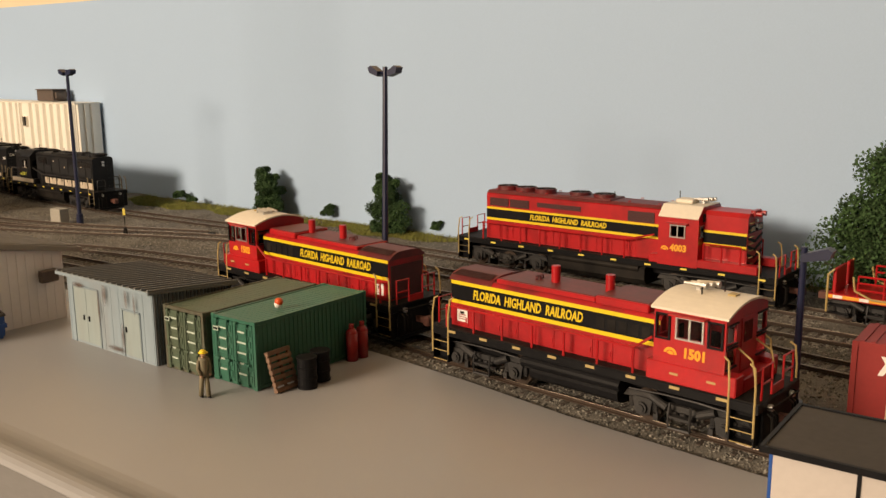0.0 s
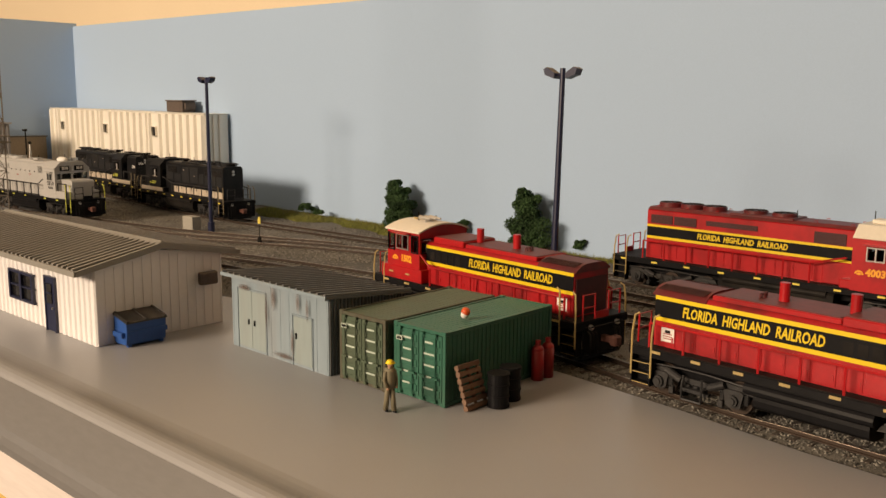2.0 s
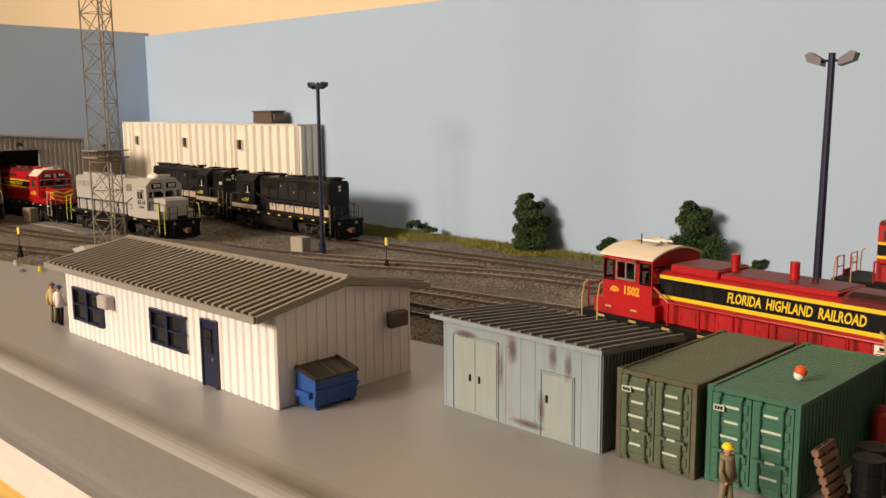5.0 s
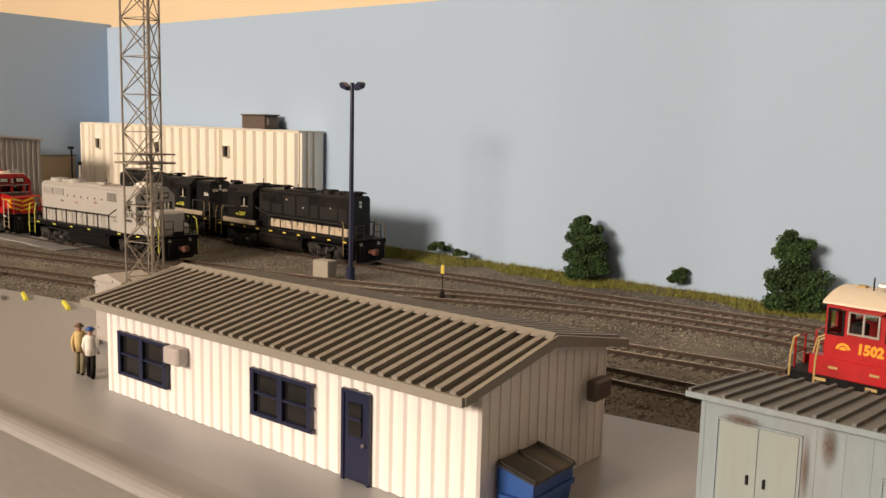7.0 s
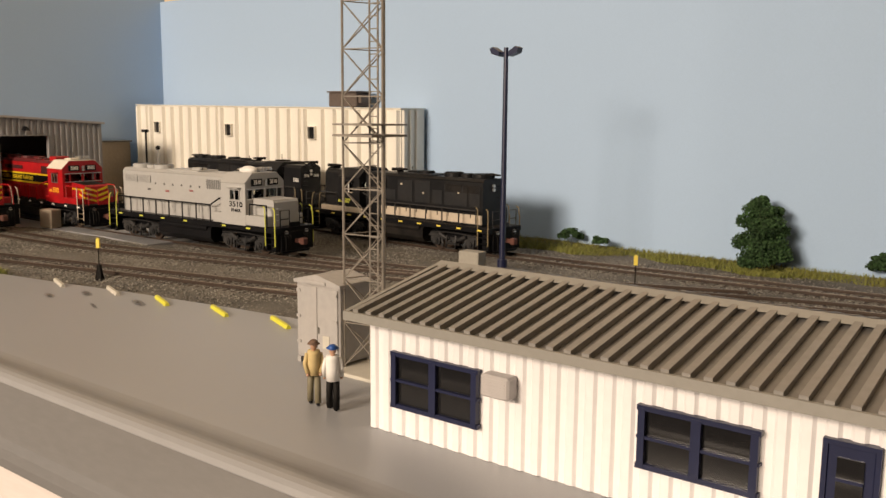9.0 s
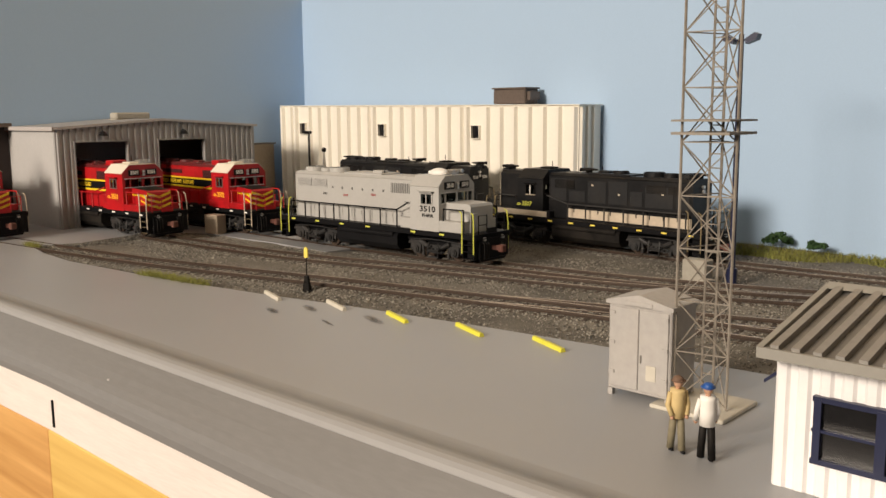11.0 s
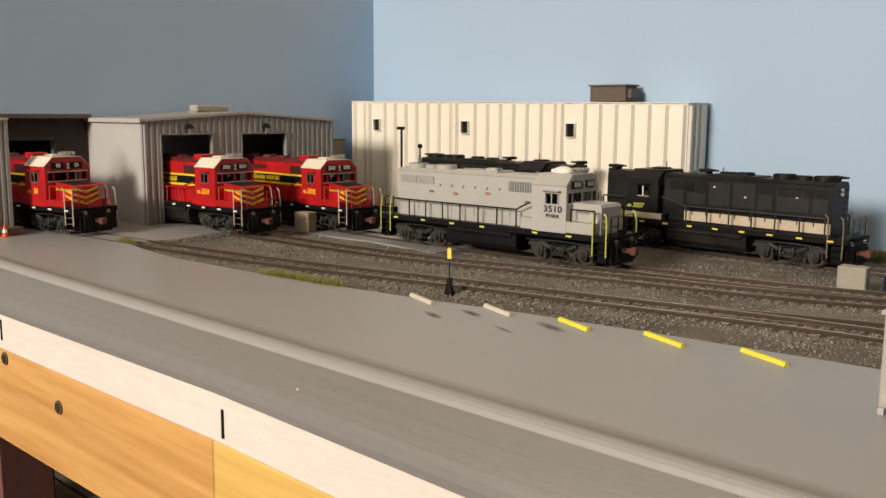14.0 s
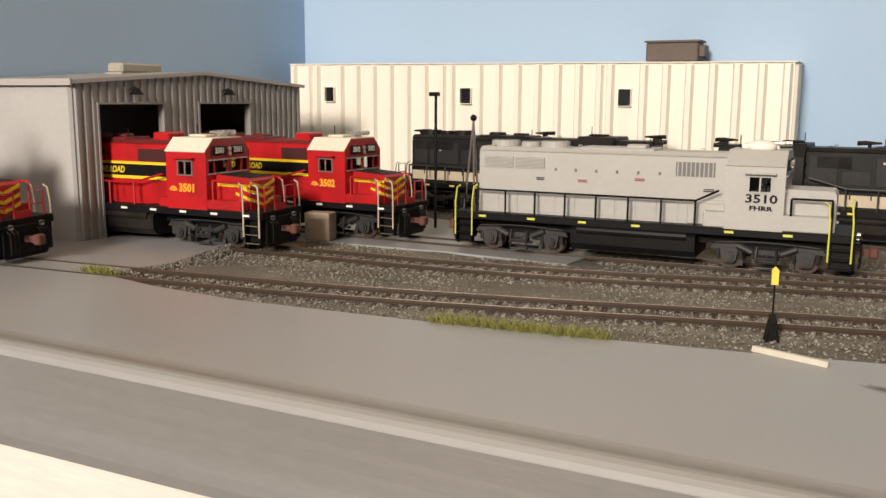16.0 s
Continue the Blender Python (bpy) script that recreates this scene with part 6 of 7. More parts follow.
def trailer_box():
    t = thing("shipping_container", "dark red container with plain white lettering shapes", "shipping container")
    x0, x1, y0, y1, h = -0.089, 0.06, 0.3575, 0.386, 0.0300
    part("body", B(x0, x1, y0, y1, -0.0062, h), TRAILERRED, t)
    bm = bmesh.new()
    for k in range(40):
        x = x0 + 0.003 + (x1 - x0 - 0.006) * k / 39
        box(bm, x - 0.0008, x + 0.0008, y0, y1, h, h + 0.0004)
    tagged(part("roof_ribs", bm, TRAILERRED, t), kind="stuff")
    bm = bmesh.new()
    for z in (-0.0018, h - 0.0016):
        box(bm, x0 - 0.0004, x1, y0 - 0.0006, y0 + 0.0002, z, z + 0.0017)
    for x in (x0 - 0.0004, x1 - 0.0016):
        box(bm, x, x + 0.002, y0 - 0.0007, y0 + 0.0002, -0.0060, h)
    part("frame", bm, TRAILERRED, t)
    for a, b, z0, z1 in ((0.009, 0.0105, 0.018, 0.0255), (0.016, 0.022, 0.018, 0.0255)):
        bm = prism(bmesh.new(), [(x0 + a, z0), (x0 + a + 0.002, z0), (x0 + b + 0.0045, z1), (x0 + b + 0.0022, z1)], y0 - 0.0004, y0 + 0.0001)
        part("white_shape", bm, WHITE, t)
    part("white_shape", prism(bmesh.new(), [(x0 + 0.0145, 0.018), (x0 + 0.0165, 0.018), (x0 + 0.0118, 0.0255), (x0 + 0.0098, 0.0255)], y0 - 0.0006, y0 - 0.0003), WHITE, t)
    return t


trailer_box()


# ---- lamps, tower, cabinets ----
def yard_lamp(at, h=0.136, heads=2, radius=0.0017, lean=0.0):
    t = thing("yard_lamp", "tall navy blue lamp mast with %s" % ("twin flood heads" if heads == 2 else "a single head"), "lamp post", pose(*at, lean, 0, 0), "yard lamps")
    part("base", cyl(bmesh.new(), (0, 0, 0.0055), 0.0032, 0.013, "z", 14), NAVY, t)
    part("mast", cyl(bmesh.new(), (0, 0, h / 2), radius * 1.15, h, "z", 12, radius * 0.85), NAVY, t)
    for s in ((-1, 1) if heads == 2 else (1,)):
        hd = part("arm", tube(bmesh.new(), [(0, 0, h - 0.003), (s * 0.004, 0, h - 0.0035)], 0.0006, 6), NAVY, t)
        bm = bmesh.new()
        o = 0.0035 if heads == 2 else -0.0005
        prism(bm, [(s * o, h - 0.0055), (s * 0.0095, h - 0.0035), (s * 0.0105, h - 0.0005), (s * 0.0085, h + 0.0005), (s * o, h - 0.0025)], -0.0028, 0.0028)
        part("flood_head", bm, NAVY, hd)
    return t


yard_lamp((-0.7905, 0.4697, -0.0088), 0.1450)
yard_lamp((-0.3490, 0.3915, -0.0075), 0.1415, lean=-1.8)
yard_lamp((-0.106, 0.345, -0.0060), 0.072, 1, 0.0014)
t = thing("thin_lamp", "thin black lamp post with a flat head", "lamp post", pose(-1.171, 0.4655, -0.0042))
part("mast", cyl(bmesh.new(), (0, 0, 0.041), 0.0009, 0.082, "z", 8), BLACK, t)
part("head", B(-0.004, 0.002, -0.002, 0.002, 0.081, 0.0835, bevel=0.0004), BLACK, t)
t = thing("sand_tripod", "thin pale tripod behind the grey locomotive", "tripod", pose(-1.1425, 0.4572, -0.0042))
for dx, dy in ((-0.006, 0.0), (0.004, 0.004), (0.004, -0.004)):
    part("leg", tube(bmesh.new(), [(dx, dy, 0), (0.001, 0, 0.068)], 0.0006, 6), SILVER, t)
part("head", ball(bmesh.new(), (0.001, 0, 0.0685), 0.002, sub=2), SOOT, t)


def lattice_tower():
    t = thing("radio_tower", "weathered brown lattice tower on a pale footing", "tower", pose(-0.6930, 0.2395, 0))
    hw, h, bay = 0.0085, 0.32, 0.0165
    corners = [(0.0097 * math.cos(radians(a)), 0.0097 * math.sin(radians(a))) for a in (100, 220, 340)]
    for x, y in corners:
        part("leg", tube(bmesh.new(), [(x, y, 0.0015), (x, y, h)], 0.00046, 6), TOWER, t)
    for k in range(int(h / bay)):
        z0, z1 = 0.002 + k * bay, 0.002 + (k + 1) * bay
        for a in range(3):
            p, q = corners[a], corners[(a + 1) % 3]
            part("brace", tube(bmesh.new(), [(*p, z1), (*q, z1)], 0.00026, 4), TOWER, t)
            part("brace", tube(bmesh.new(), [(*p, z0), (*q, z1)], 0.00024, 4), TOWER, t)
            part("brace", tube(bmesh.new(), [(*q, z0), (*p, z1)], 0.00024, 4), TOWER, t)
    bm = bmesh.new()
    box(bm, -hw - 0.001, hw + 0.001, -hw - 0.001, hw + 0.001, 0.0868, 0.0876)
    box(bm, -hw - 0.001, hw + 0.001, -hw - 0.001, hw + 0.001, 0.0908, 0.0914)
    part("platform", bm, TOWER, t)
    bm = bmesh.new()
    for dx in (-0.002, 0.002):
        tube(bm, [(dx, 0.002, 0.003), (dx, 0.002, h)], 0.0004, 5)
    for k in range(70):
        z = 0.006 + k * 0.0044
        tube(bm, [(-0.002, 0.002, z), (0.002, 0.002, z)], 0.00026, 4)
    part("ladder", bm, TOWER, t)
    part("footing", B(-hw - 0.004, hw + 0.004, -hw - 0.004, hw + 0.004, 0, 0.0014, bevel=0.0003), STOPPALE, t)
    return t


lattice_tower()


def relay_cabinet():
    t = thing("relay_cabinet", "pale grey trackside cabinet with closed doors", "cabinet", pose(-0.7235, 0.2310, 0))
    w, d, h = 0.0230, 0.0165, 0.0325
    part("body", B(0, w, 0, d, 0.0022, h, bevel=0.0004), RELAYGREY, t)
    part("roof", prism(bmesh.new(), [(-0.0008, h), (w / 2, h + 0.0028), (w + 0.0008, h), (w + 0.0008, h - 0.0012), (-0.0008, h - 0.0012)], -0.0008, d + 0.0008), RELAYGREY, t)
    part("roof_rib", B(w * 0.28, w * 0.72, -0.0012, 0.0, h - 0.001, h + 0.0006, bevel=0.0002), RELAYGREY, t)
    for x in (0.0, w - 0.0018):
        for y in (0.0, d - 0.0018):
            part("foot", B(x, x + 0.0018, y, y + 0.0018, 0, 0.0022), RELAYGREY, t)
    for a, b in ((0.0008, w / 2 - 0.0001), (w / 2 + 0.0001, w - 0.0008)):
        dd = part("door", B(a, b, -0.0006, 0.0, 0.0034, h - 0.002, bevel=0.0002), RELAYGREY, t)
        for z in (0.008, 0.018, 0.028):
            x = a if a < 0.005 else b - 0.002
            part("hinge", B(x, x + 0.002, -0.0010, -0.0005, z, z + 0.001), RELAYGREY, dd)
        if a > 0.005:
            part("handle", B(a + 0.0008, a + 0.0012, -0.0012, -0.0005, 0.0130, 0.0155), ROOF_TRIM, dd)
            part("plate", B(a + 0.003, a + 0.0065, -0.0008, -0.0005, 0.0075, 0.0125), STOPPALE, dd)
    return t


relay_cabinet()


def solid_block(name, label, cat, at, size, mat, turn=0):
    bm = B(-size[0] / 2, size[0] / 2, -size[1] / 2, size[1] / 2, 0, size[2], bevel=0.0005)
    return solid(name, bm, mat, label, cat, m=pose(*at, 0, 0, turn))


solid_block("concrete_box", "pale concrete box beside the lamp mast", "box", (-0.8065, 0.4590, -0.0088), (0.0150, 0.010, 0.0170), CONCRETE, 4)
solid_block("tan_crate", "tan crate between the engine house tracks", "crate", (-1.2065, 0.3925, -0.0042), (0.0155, 0.010, 0.0158), TANBOX, 8)


def switch_stand(at, turn=0, h=0.0265):
    t = thing("switch_stand", "rusty switch stand with a yellow target", "switch stand", pose(*at, 0, 0, turn), "switch stands")
    bm = bmesh.new()
    for dx in (-0.0022, 0.0022):
        for dy in (-0.0014, 0.0014):
            tube(bm, [(dx, dy, 0), (dx * 0.35, dy * 0.4, 0.0088)], 0.0005, 5)
    box(bm, -0.001, 0.001, -0.001, 0.001, 0.0075, 0.0105)
    box(bm, -0.0014, 0.0014, -0.0012, 0.0012, 0.0004, 0.0070, bevel=0.0002)
    part("stand", bm, SOOT, t)
    part("base", B(-0.0038, 0.0038, -0.0085, 0.0025, -0.0012, 0.0004), TIE, t)
    part("rod", tube(bmesh.new(), [(0, 0, 0.009), (0, 0, h - 0.006)], 0.00035, 5), SOOT, t)
    part("target", prism(bmesh.new(), [(-0.0011, h - 0.006), (0.0011, h - 0.006), (0.0011, h - 0.001), (0.0, h), (-0.0011, h - 0.001)], -0.0005, 0.0005), REFLECT, t)
    return t


switch_stand((-0.949, 0.2830, -0.0045), 20)
switch_stand((-0.6875, 0.4487, -0.0080), 20, 0.0275)

# wheel stops on the pavement
for k, (a, b) in enumerate((((-0.951, 0.257), (-0.929, 0.2495)), ((-0.908, 0.2635), (-0.8865, 0.256)), ((-0.8665, 0.2655), (-0.846, 0.2575)), ((-0.826, 0.2695), (-0.8045, 0.261)), ((-0.7855, 0.2725), (-0.7645, 0.2635)))):
    d = Vector((b[0] - a[0], b[1] - a[1], 0))
    l = d.length
    bm = prism(bmesh.new(), [(-0.0012, 0), (0.0012, 0), (0.0007, 0.0016), (-0.0007, 0.0016)], -l / 2, l / 2, "x")
    solid("wheel_stop", bm, STOPPALE if k < 2 else STOPYELLOW, "%s wheel stop bar lying on the pavement" % ("faded pale" if k < 2 else "bright yellow"), "wheel stop", "wheel stops",
          m=pose((a[0] + b[0]) / 2, (a[1] + b[1]) / 2, 0, 0, 0, math.degrees(math.atan2(d.y, d.x))))


# ---- loose things ----
def drum(at):
    t = thing("oil_drum", "black steel oil drum beside the green container", "drum", pose(*at), "oil drums")
    bm = cyl(bmesh.new(), (0, 0, 0.0068), 0.0041, 0.0134, "z", 20)
    for z in (0.0006, 0.0046, 0.0090, 0.0132):
        cyl(bm, (0, 0, z), 0.0044, 0.0008, "z", 20)
    part("barrel", bm, BLACK, t)
    part("lid", cyl(bmesh.new(), (0, 0, 0.0129), 0.0038, 0.0006, "z", 20), SOOT, t)
    part("bung", cyl(bmesh.new(), (0.002, 0.001, 0.0133), 0.0006, 0.0006, "z", 8), SOOT, t)


drum((-0.2815, 0.2605, 0))
drum((-0.2835, 0.2705, 0))


def pallet(m, mat, n=6, label="dark wooden pallet leaning on the container side"):
    t = thing("wooden_pallet", label, "pallet", m, "pallets")
    w, l = 0.0125, 0.0175
    for k in range(n + 1):
        y = (l - 0.0017) * k / n
        part("board", B(0, w, y, y + 0.0017, 0.0014, 0.0020), mat, t)
        part("board", B(0, w, y, y + 0.0017, 0, 0.0005), mat, t)
    for x in (0.0, w / 2 - 0.0006, w - 0.0012):
        part("bearer", B(x, x + 0.0012, 0, l, 0.0005, 0.0014), mat, t)
    return t


pallet(Matrix.Translation((-0.2870, 0.2468, 0)) @ pose(0, 0, 0, 0, 0, 90) @ pose(0, 0, 0, 0, 0, 0) @ pose(0, 0, 0, 72, 0, 0), PALLETWOOD)
pallet(pose(-0.0755, 0.3535, -0.002, 82, 0, 2), PALEPALLET, 7, "pale wooden pallet leaning on the red container")
pallet(pose(-0.0615, 0.3535, -0.002, 82, 0, 2), PALEPALLET, 7, "pale wooden pallet leaning on the red container")


def gas_cylinder(at):
    t = thing("gas_cylinder", "dark red gas cylinder standing by the container", "gas cylinder", pose(*at), "gas cylinders")
    bm = cyl(bmesh.new(), (0, 0, 0.0065), 0.0027, 0.013, "z", 16)
    ball(bm, (0, 0, 0.013), 0.0027, (1, 1, 0.9), 2)
    part("body", bm, CYLRED, t, smooth=True)
    part("cap", cyl(bmesh.new(), (0, 0, 0.0161), 0.0012, 0.0022, "z", 10), CYLRED, t)


gas_cylinder((-0.2905, 0.2985, 0))
gas_cylinder((-0.2900, 0.3050, 0))
t = thing("roof_ball", "small red and white ball on the container roof", "ball", pose(-0.3047, 0.2671, 0.0296))
part("base", ball(bmesh.new(), (0, 0, 0.0017), 0.0017), WHITE, t, smooth=True)
part("cap", ball(bmesh.new(), (0.0003, 0.0003, 0.0029), 0.0019), CONE, t, smooth=True)


def dumpster():
    t = thing("dumpster", "blue steel dumpster with a black lid by the office", "dumpster", pose(-0.4705, 0.2035, 0, 0, 0, 90))
    l, d, h = 0.0205, 0.0118, 0.0116
    part("body", prism(bmesh.new(), [(-0.0, 0.0012), (-d * 0.92, 0.0012), (-d, h * 0.62), (-d, h), (0, h + 0.0028)], 0.0, l, "x"), BLUE, t)
    part("lid", prism(bmesh.new(), [(0.0002, h + 0.0029), (-d - 0.0007, h + 0.0001), (-d - 0.0007, h + 0.0009), (0.0002, h + 0.0038)], -0.0004, l + 0.0004, "x"), LID, t, "black plastic lid")
    for x in (0.0, l / 2 - 0.0005, l - 0.001):
        part("lid_rib", prism(bmesh.new(), [(0.0, h + 0.0038), (-d - 0.0006, h + 0.0009), (-d - 0.0006, h + 0.0015), (0.0, h + 0.0044)], x, x + 0.001, "x"), LID, t)
    for x in (-0.0018, l):
        part("lift_pocket", B(x, x + 0.0018, -d * 0.85, -d * 0.15, h * 0.42, h * 0.62), BLUE, t)
    for x in (0.001, l - 0.0028):
        for y in (-0.002, -d + 0.001):
            part("foot", B(x, x + 0.0018, y, y + 0.0018, 0, 0.0013), BLUE, t)
    part("rail", B(-0.0003, l + 0.0003, -d - 0.0006, -d + 0.0003, h * 0.55, h * 0.68), BLUE, t)
    return t


dumpster()


def figure(at, turn, label, shirt, trousers, hat, h=0.0205, arm=0.0):
    """A painted model figure as one plain mesh."""
    bm = bmesh.new()
    mats = [trousers, shirt, SKIN, hat, BLACK]

    def add(k, fn, *a, **kw):
        n = len(bm.faces)
        fn(bm, *a, **kw)
        bm.faces.ensure_lookup_table()
        for f in bm.faces[n:]:
            f.material_index = k
    u = h / 20.0
    for s, step in ((-1, 1.4), (1, -1.2)):
        add(0, tube, [(s * 1.0 * u, step * u, 0.6 * u), (s * 1.05 * u, step * 0.35 * u, 5 * u), (s * 0.9 * u, 0, 9.6 * u)], 0.98 * u, 8)
        add(4, ball, (s * 1.0 * u, (step - 0.6) * u, 0.45 * u), 0.8 * u, (0.9, 1.7, 0.6), 1)
        add(1, tube, [(s * 1.9 * u, 0, 15.6 * u), (s * 2.6 * u, -0.2 * u, 12.4 * u), (s * (1.9 + arm) * u, -1.4 * u, 9.9 * u)], 0.68 * u, 7)
        add(2, ball, (s * (1.9 + arm) * u, -1.5 * u, 9.4 * u), 0.6 * u, (1, 1, 1), 1)
    add(1, tube, [(0, 0, 9.0 * u), (0, 0.1 * u, 12.5 * u), (0, 0, 15.4 * u), (0, 0, 16.4 * u)], 1.95 * u, 10)
    add(2, tube, [(0, 0, 16.2 * u), (0, -0.1 * u, 17.2 * u)], 0.7 * u, 7)
    add(2, ball, (0, -0.2 * u, 18.0 * u), 1.25 * u, (0.9, 1, 1.15), 2)
    add(3, ball, (0, -0.05 * u, 18.75 * u), 1.4 * u, (1, 1.08, 0.75), 2)
    add(3, cyl, (0, -0.35 * u, 18.55 * u), 1.85 * u, 0.25 * u, "z", 12)
    me = bpy.data.meshes.new("model_figure")
    bm.to_mesh(me)
    bm.free()
    for mm in mats:
        me.materials.append(mm)
    me.polygons.foreach_set("use_smooth", [True] * len(me.polygons))
    ob = new("model_figure", me)
    ob.matrix_world = pose(*at, 0, 0, turn)
    return tagged(ob, label, "figurine", "model figures")


figure((-0.3075, 0.2275, 0), 78, "painted model worker in khaki with yellow helmet", KHAKI, KHAKI, HELMET, 0.0208)
figure((-0.6718, 0.1985, 0), 222, "painted model figure, white shirt and blue cap", WHITE, SOOT, BLUE, 0.0222, 0.5)
figure((-0.6810, 0.1990, 0), 50, "painted model figure in tan with brown hat", TANCLOTH, KHAKI, PALLETWOOD, 0.0222)

t = thing("traffic_cone", "orange and white traffic cone on the pavement", "cone", pose(-1.306, 0.1985, 0))
part("base", B(-0.0028, 0.0028, -0.0028, 0.0028, 0, 0.0006), CONE, t)
part("cone", cyl(bmesh.new(), (0, 0, 0.0052), 0.0021, 0.0092, "z", 14, 0.0005), CONE, t)
part("band", cyl(bmesh.new(), (0, 0, 0.0045), 0.0018, 0.0026, "z", 14, 0.0014), WHITE, t)
t = thing("timber_stack", "stack of dark timbers beside the shed", "timber stack", pose(-1.3165, 0.200, 0, 0, 0, 90))
for k in range(3):
    for j in range(3):
        part("timber", B(-0.03 + 0.0005 * k, 0.012 - 0.0004 * j, -0.003 + 0.0024 * j - 0.006, -0.0008 + 0.0024 * j - 0.006, 0.0021 * k, 0.0021 * k + 0.0019), PALLETWOOD, t)


# ---- plants ----
def tuft(name, at, w, d, h, n, label, seed, trunk=True, leaf=0.0022):
    """A bush or tree: trunk and limbs, and a crown of many small leaf clumps with gaps."""
    r = np.random.default_rng(seed)
    t = thing(name, label, "tree" if h > 0.07 else "bush", pose(*at))
    blobs = []
    for k in range(max(9, int(h / 0.0012))):
        f = r.uniform(0.08, 1.0)
        s = (1.08 - 0.62 * f ** 1.4) * min(1.0, 0.6 + 1.6 * f)
        a = r.uniform(0, 6.28)
        q = r.uniform(0.0, 0.92)
        blobs.append((w / 2 * q * s * math.cos(a), d / 2 * q * s * math.sin(a), h * f * 0.9, max(w, d) * r.uniform(0.085, 0.15) * (1.1 - 0.35 * f)))
    if trunk:
        part("trunk", tube(bmesh.new(), [(0, 0, -0.002), (0.0006, 0, h * 0.4), (0, 0, h * 0.8)], max(0.0008, h * 0.018), 7), TRUNK, t)
        for b in blobs[::3]:
            part("limb", tube(bmesh.new(), [(0, 0, b[2] * 0.6), (b[0] * 0.5, b[1] * 0.5, b[2] * 0.85), b[:3]], 0.0005, 5), TRUNK, t)
    c = []
    per = n // len(blobs)
    for x, y, z, rad in blobs:
        v = r.normal(0, 1, (per, 3))
        v /= np.linalg.norm(v, axis=1)[:, None]
        v *= rad * r.beta(4, 2, (per, 1)) * 1.4 * np.array([1, 0.9, 0.75])
        c.append(v + (x, y, z))
    c = np.concatenate(c)
    c[:, 2] = np.maximum(c[:, 2], 0.001)
    lim = wall_y(at[0]) - at[1] - 0.003
    c[:, 1] = np.minimum(c[:, 1], lim)
    m = len(c)
    base = np.array([(-1, 0, 0), (0, -0.7, 0.15), (1, 0, 0), (0, 0.7, -0.1)])
    e = r.normal(0, 1, (m, 3, 3))
    q = np.linalg.qr(e)[0]
    v = np.einsum("kij,pj->kpi", q, base) * (leaf * r.uniform(0.5, 1.1, (m, 1, 1))) + c[:, None]
    f = np.arange(4)[None] + 4 * np.arange(m)[:, None]
    me = bpy.data.meshes.new("crown")
    me.from_pydata(v.reshape(-1, 3).tolist(), [], f.tolist())
    me.materials.append(LEAF)
    ob = new("crown", me)
    ob.parent = t
    return t


tuft("bush", (-0.668, 0.593, -0.007), 0.047, 0.034, 0.053, 26000, "dense green bush at the foot of the backdrop", 1, True, 0.0010)
tuft("bush", (-0.513, 0.590, -0.007), 0.050, 0.034, 0.057, 28000, "dense green bush at the foot of the backdrop", 5, True, 0.0010)
tuft("tree", (-0.098, 0.566, -0.008), 0.120, 0.060, 0.102, 80000, "large leafy green tree beside the backdrop", 3, True, 0.0013)
for k, (x, y, w, h) in enumerate(((-0.595, 0.604, 0.022, 0.013), (-0.818, 0.605, 0.026, 0.0075), (-0.790, 0.60, 0.016, 0.006), (-0.470, 0.606, 0.020, 0.008))):
    tuft("shrub", (x, y, -0.001), w, w * 0.7, h, 900, "small dark green shrub in the grass", 20 + k, False, 0.0015)


def grass_patch(label, pts, h, seed):
    """Thin blades in one mesh."""
    r = np.random.default_rng(seed)
    n = len(pts)
    a = r.uniform(0, 6.28, n)
    lean = r.normal(0, 0.45, (n, 2))
    hh = h * r.uniform(0.4, 1.1, n)
    w = 0.00035
    p = pts
    side = np.column_stack([np.cos(a), np.sin(a), np.zeros(n)]) * w
    tip = p + np.column_stack([lean * hh[:, None], hh])
    v = np.stack([p - side, p + side, tip], 1)
    f = np.arange(3)[None] + 3 * np.arange(n)[:, None]
    me = bpy.data.meshes.new("grass")
    me.from_pydata(v.reshape(-1, 3).tolist(), [], f.tolist())
    me.materials.append(GRASS)
    return tagged(new("grass", me), label, "grass", kind="stuff")


r = np.random.default_rng(9)
n = 62000
gx = r.uniform(-0.90, 0.3, n)
gy = 0.583 + np.abs(r.normal(0, 0.024, n)) + 0.006 * np.sin(gx * 40) + 0.004 * np.sin(gx * 97)
gz = np.array([ground_z(v) for v in gy]) + np.clip(gy - 0.585, 0, 1) * 0.06
ok = (gy < wall_y(gx) - 0.002) & (r.uniform(0, 1, n) < 0.72 + 0.28 * np.sin(gx * 23) * np.sin(gx * 61 + 1))
grass_patch("dry yellow-green grass strip along the backdrop", np.column_stack([gx, gy, gz])[ok], 0.0036, 10)
for k, (x0, x1, y, cnt) in enumerate(((-1.055, -0.995, 0.2485, 2600), (-1.232, -1.212, 0.2535, 700))):
    m = cnt
    x = r.uniform(x0, x1, m)
    y = np.interp(x, ex, ey) + np.abs(r.normal(0, 0.002, m))
    grass_patch("dry yellow grass tuft at the pavement edge", np.column_stack([x, y, np.full(m, -0.003)]), 0.0062, 30 + k)

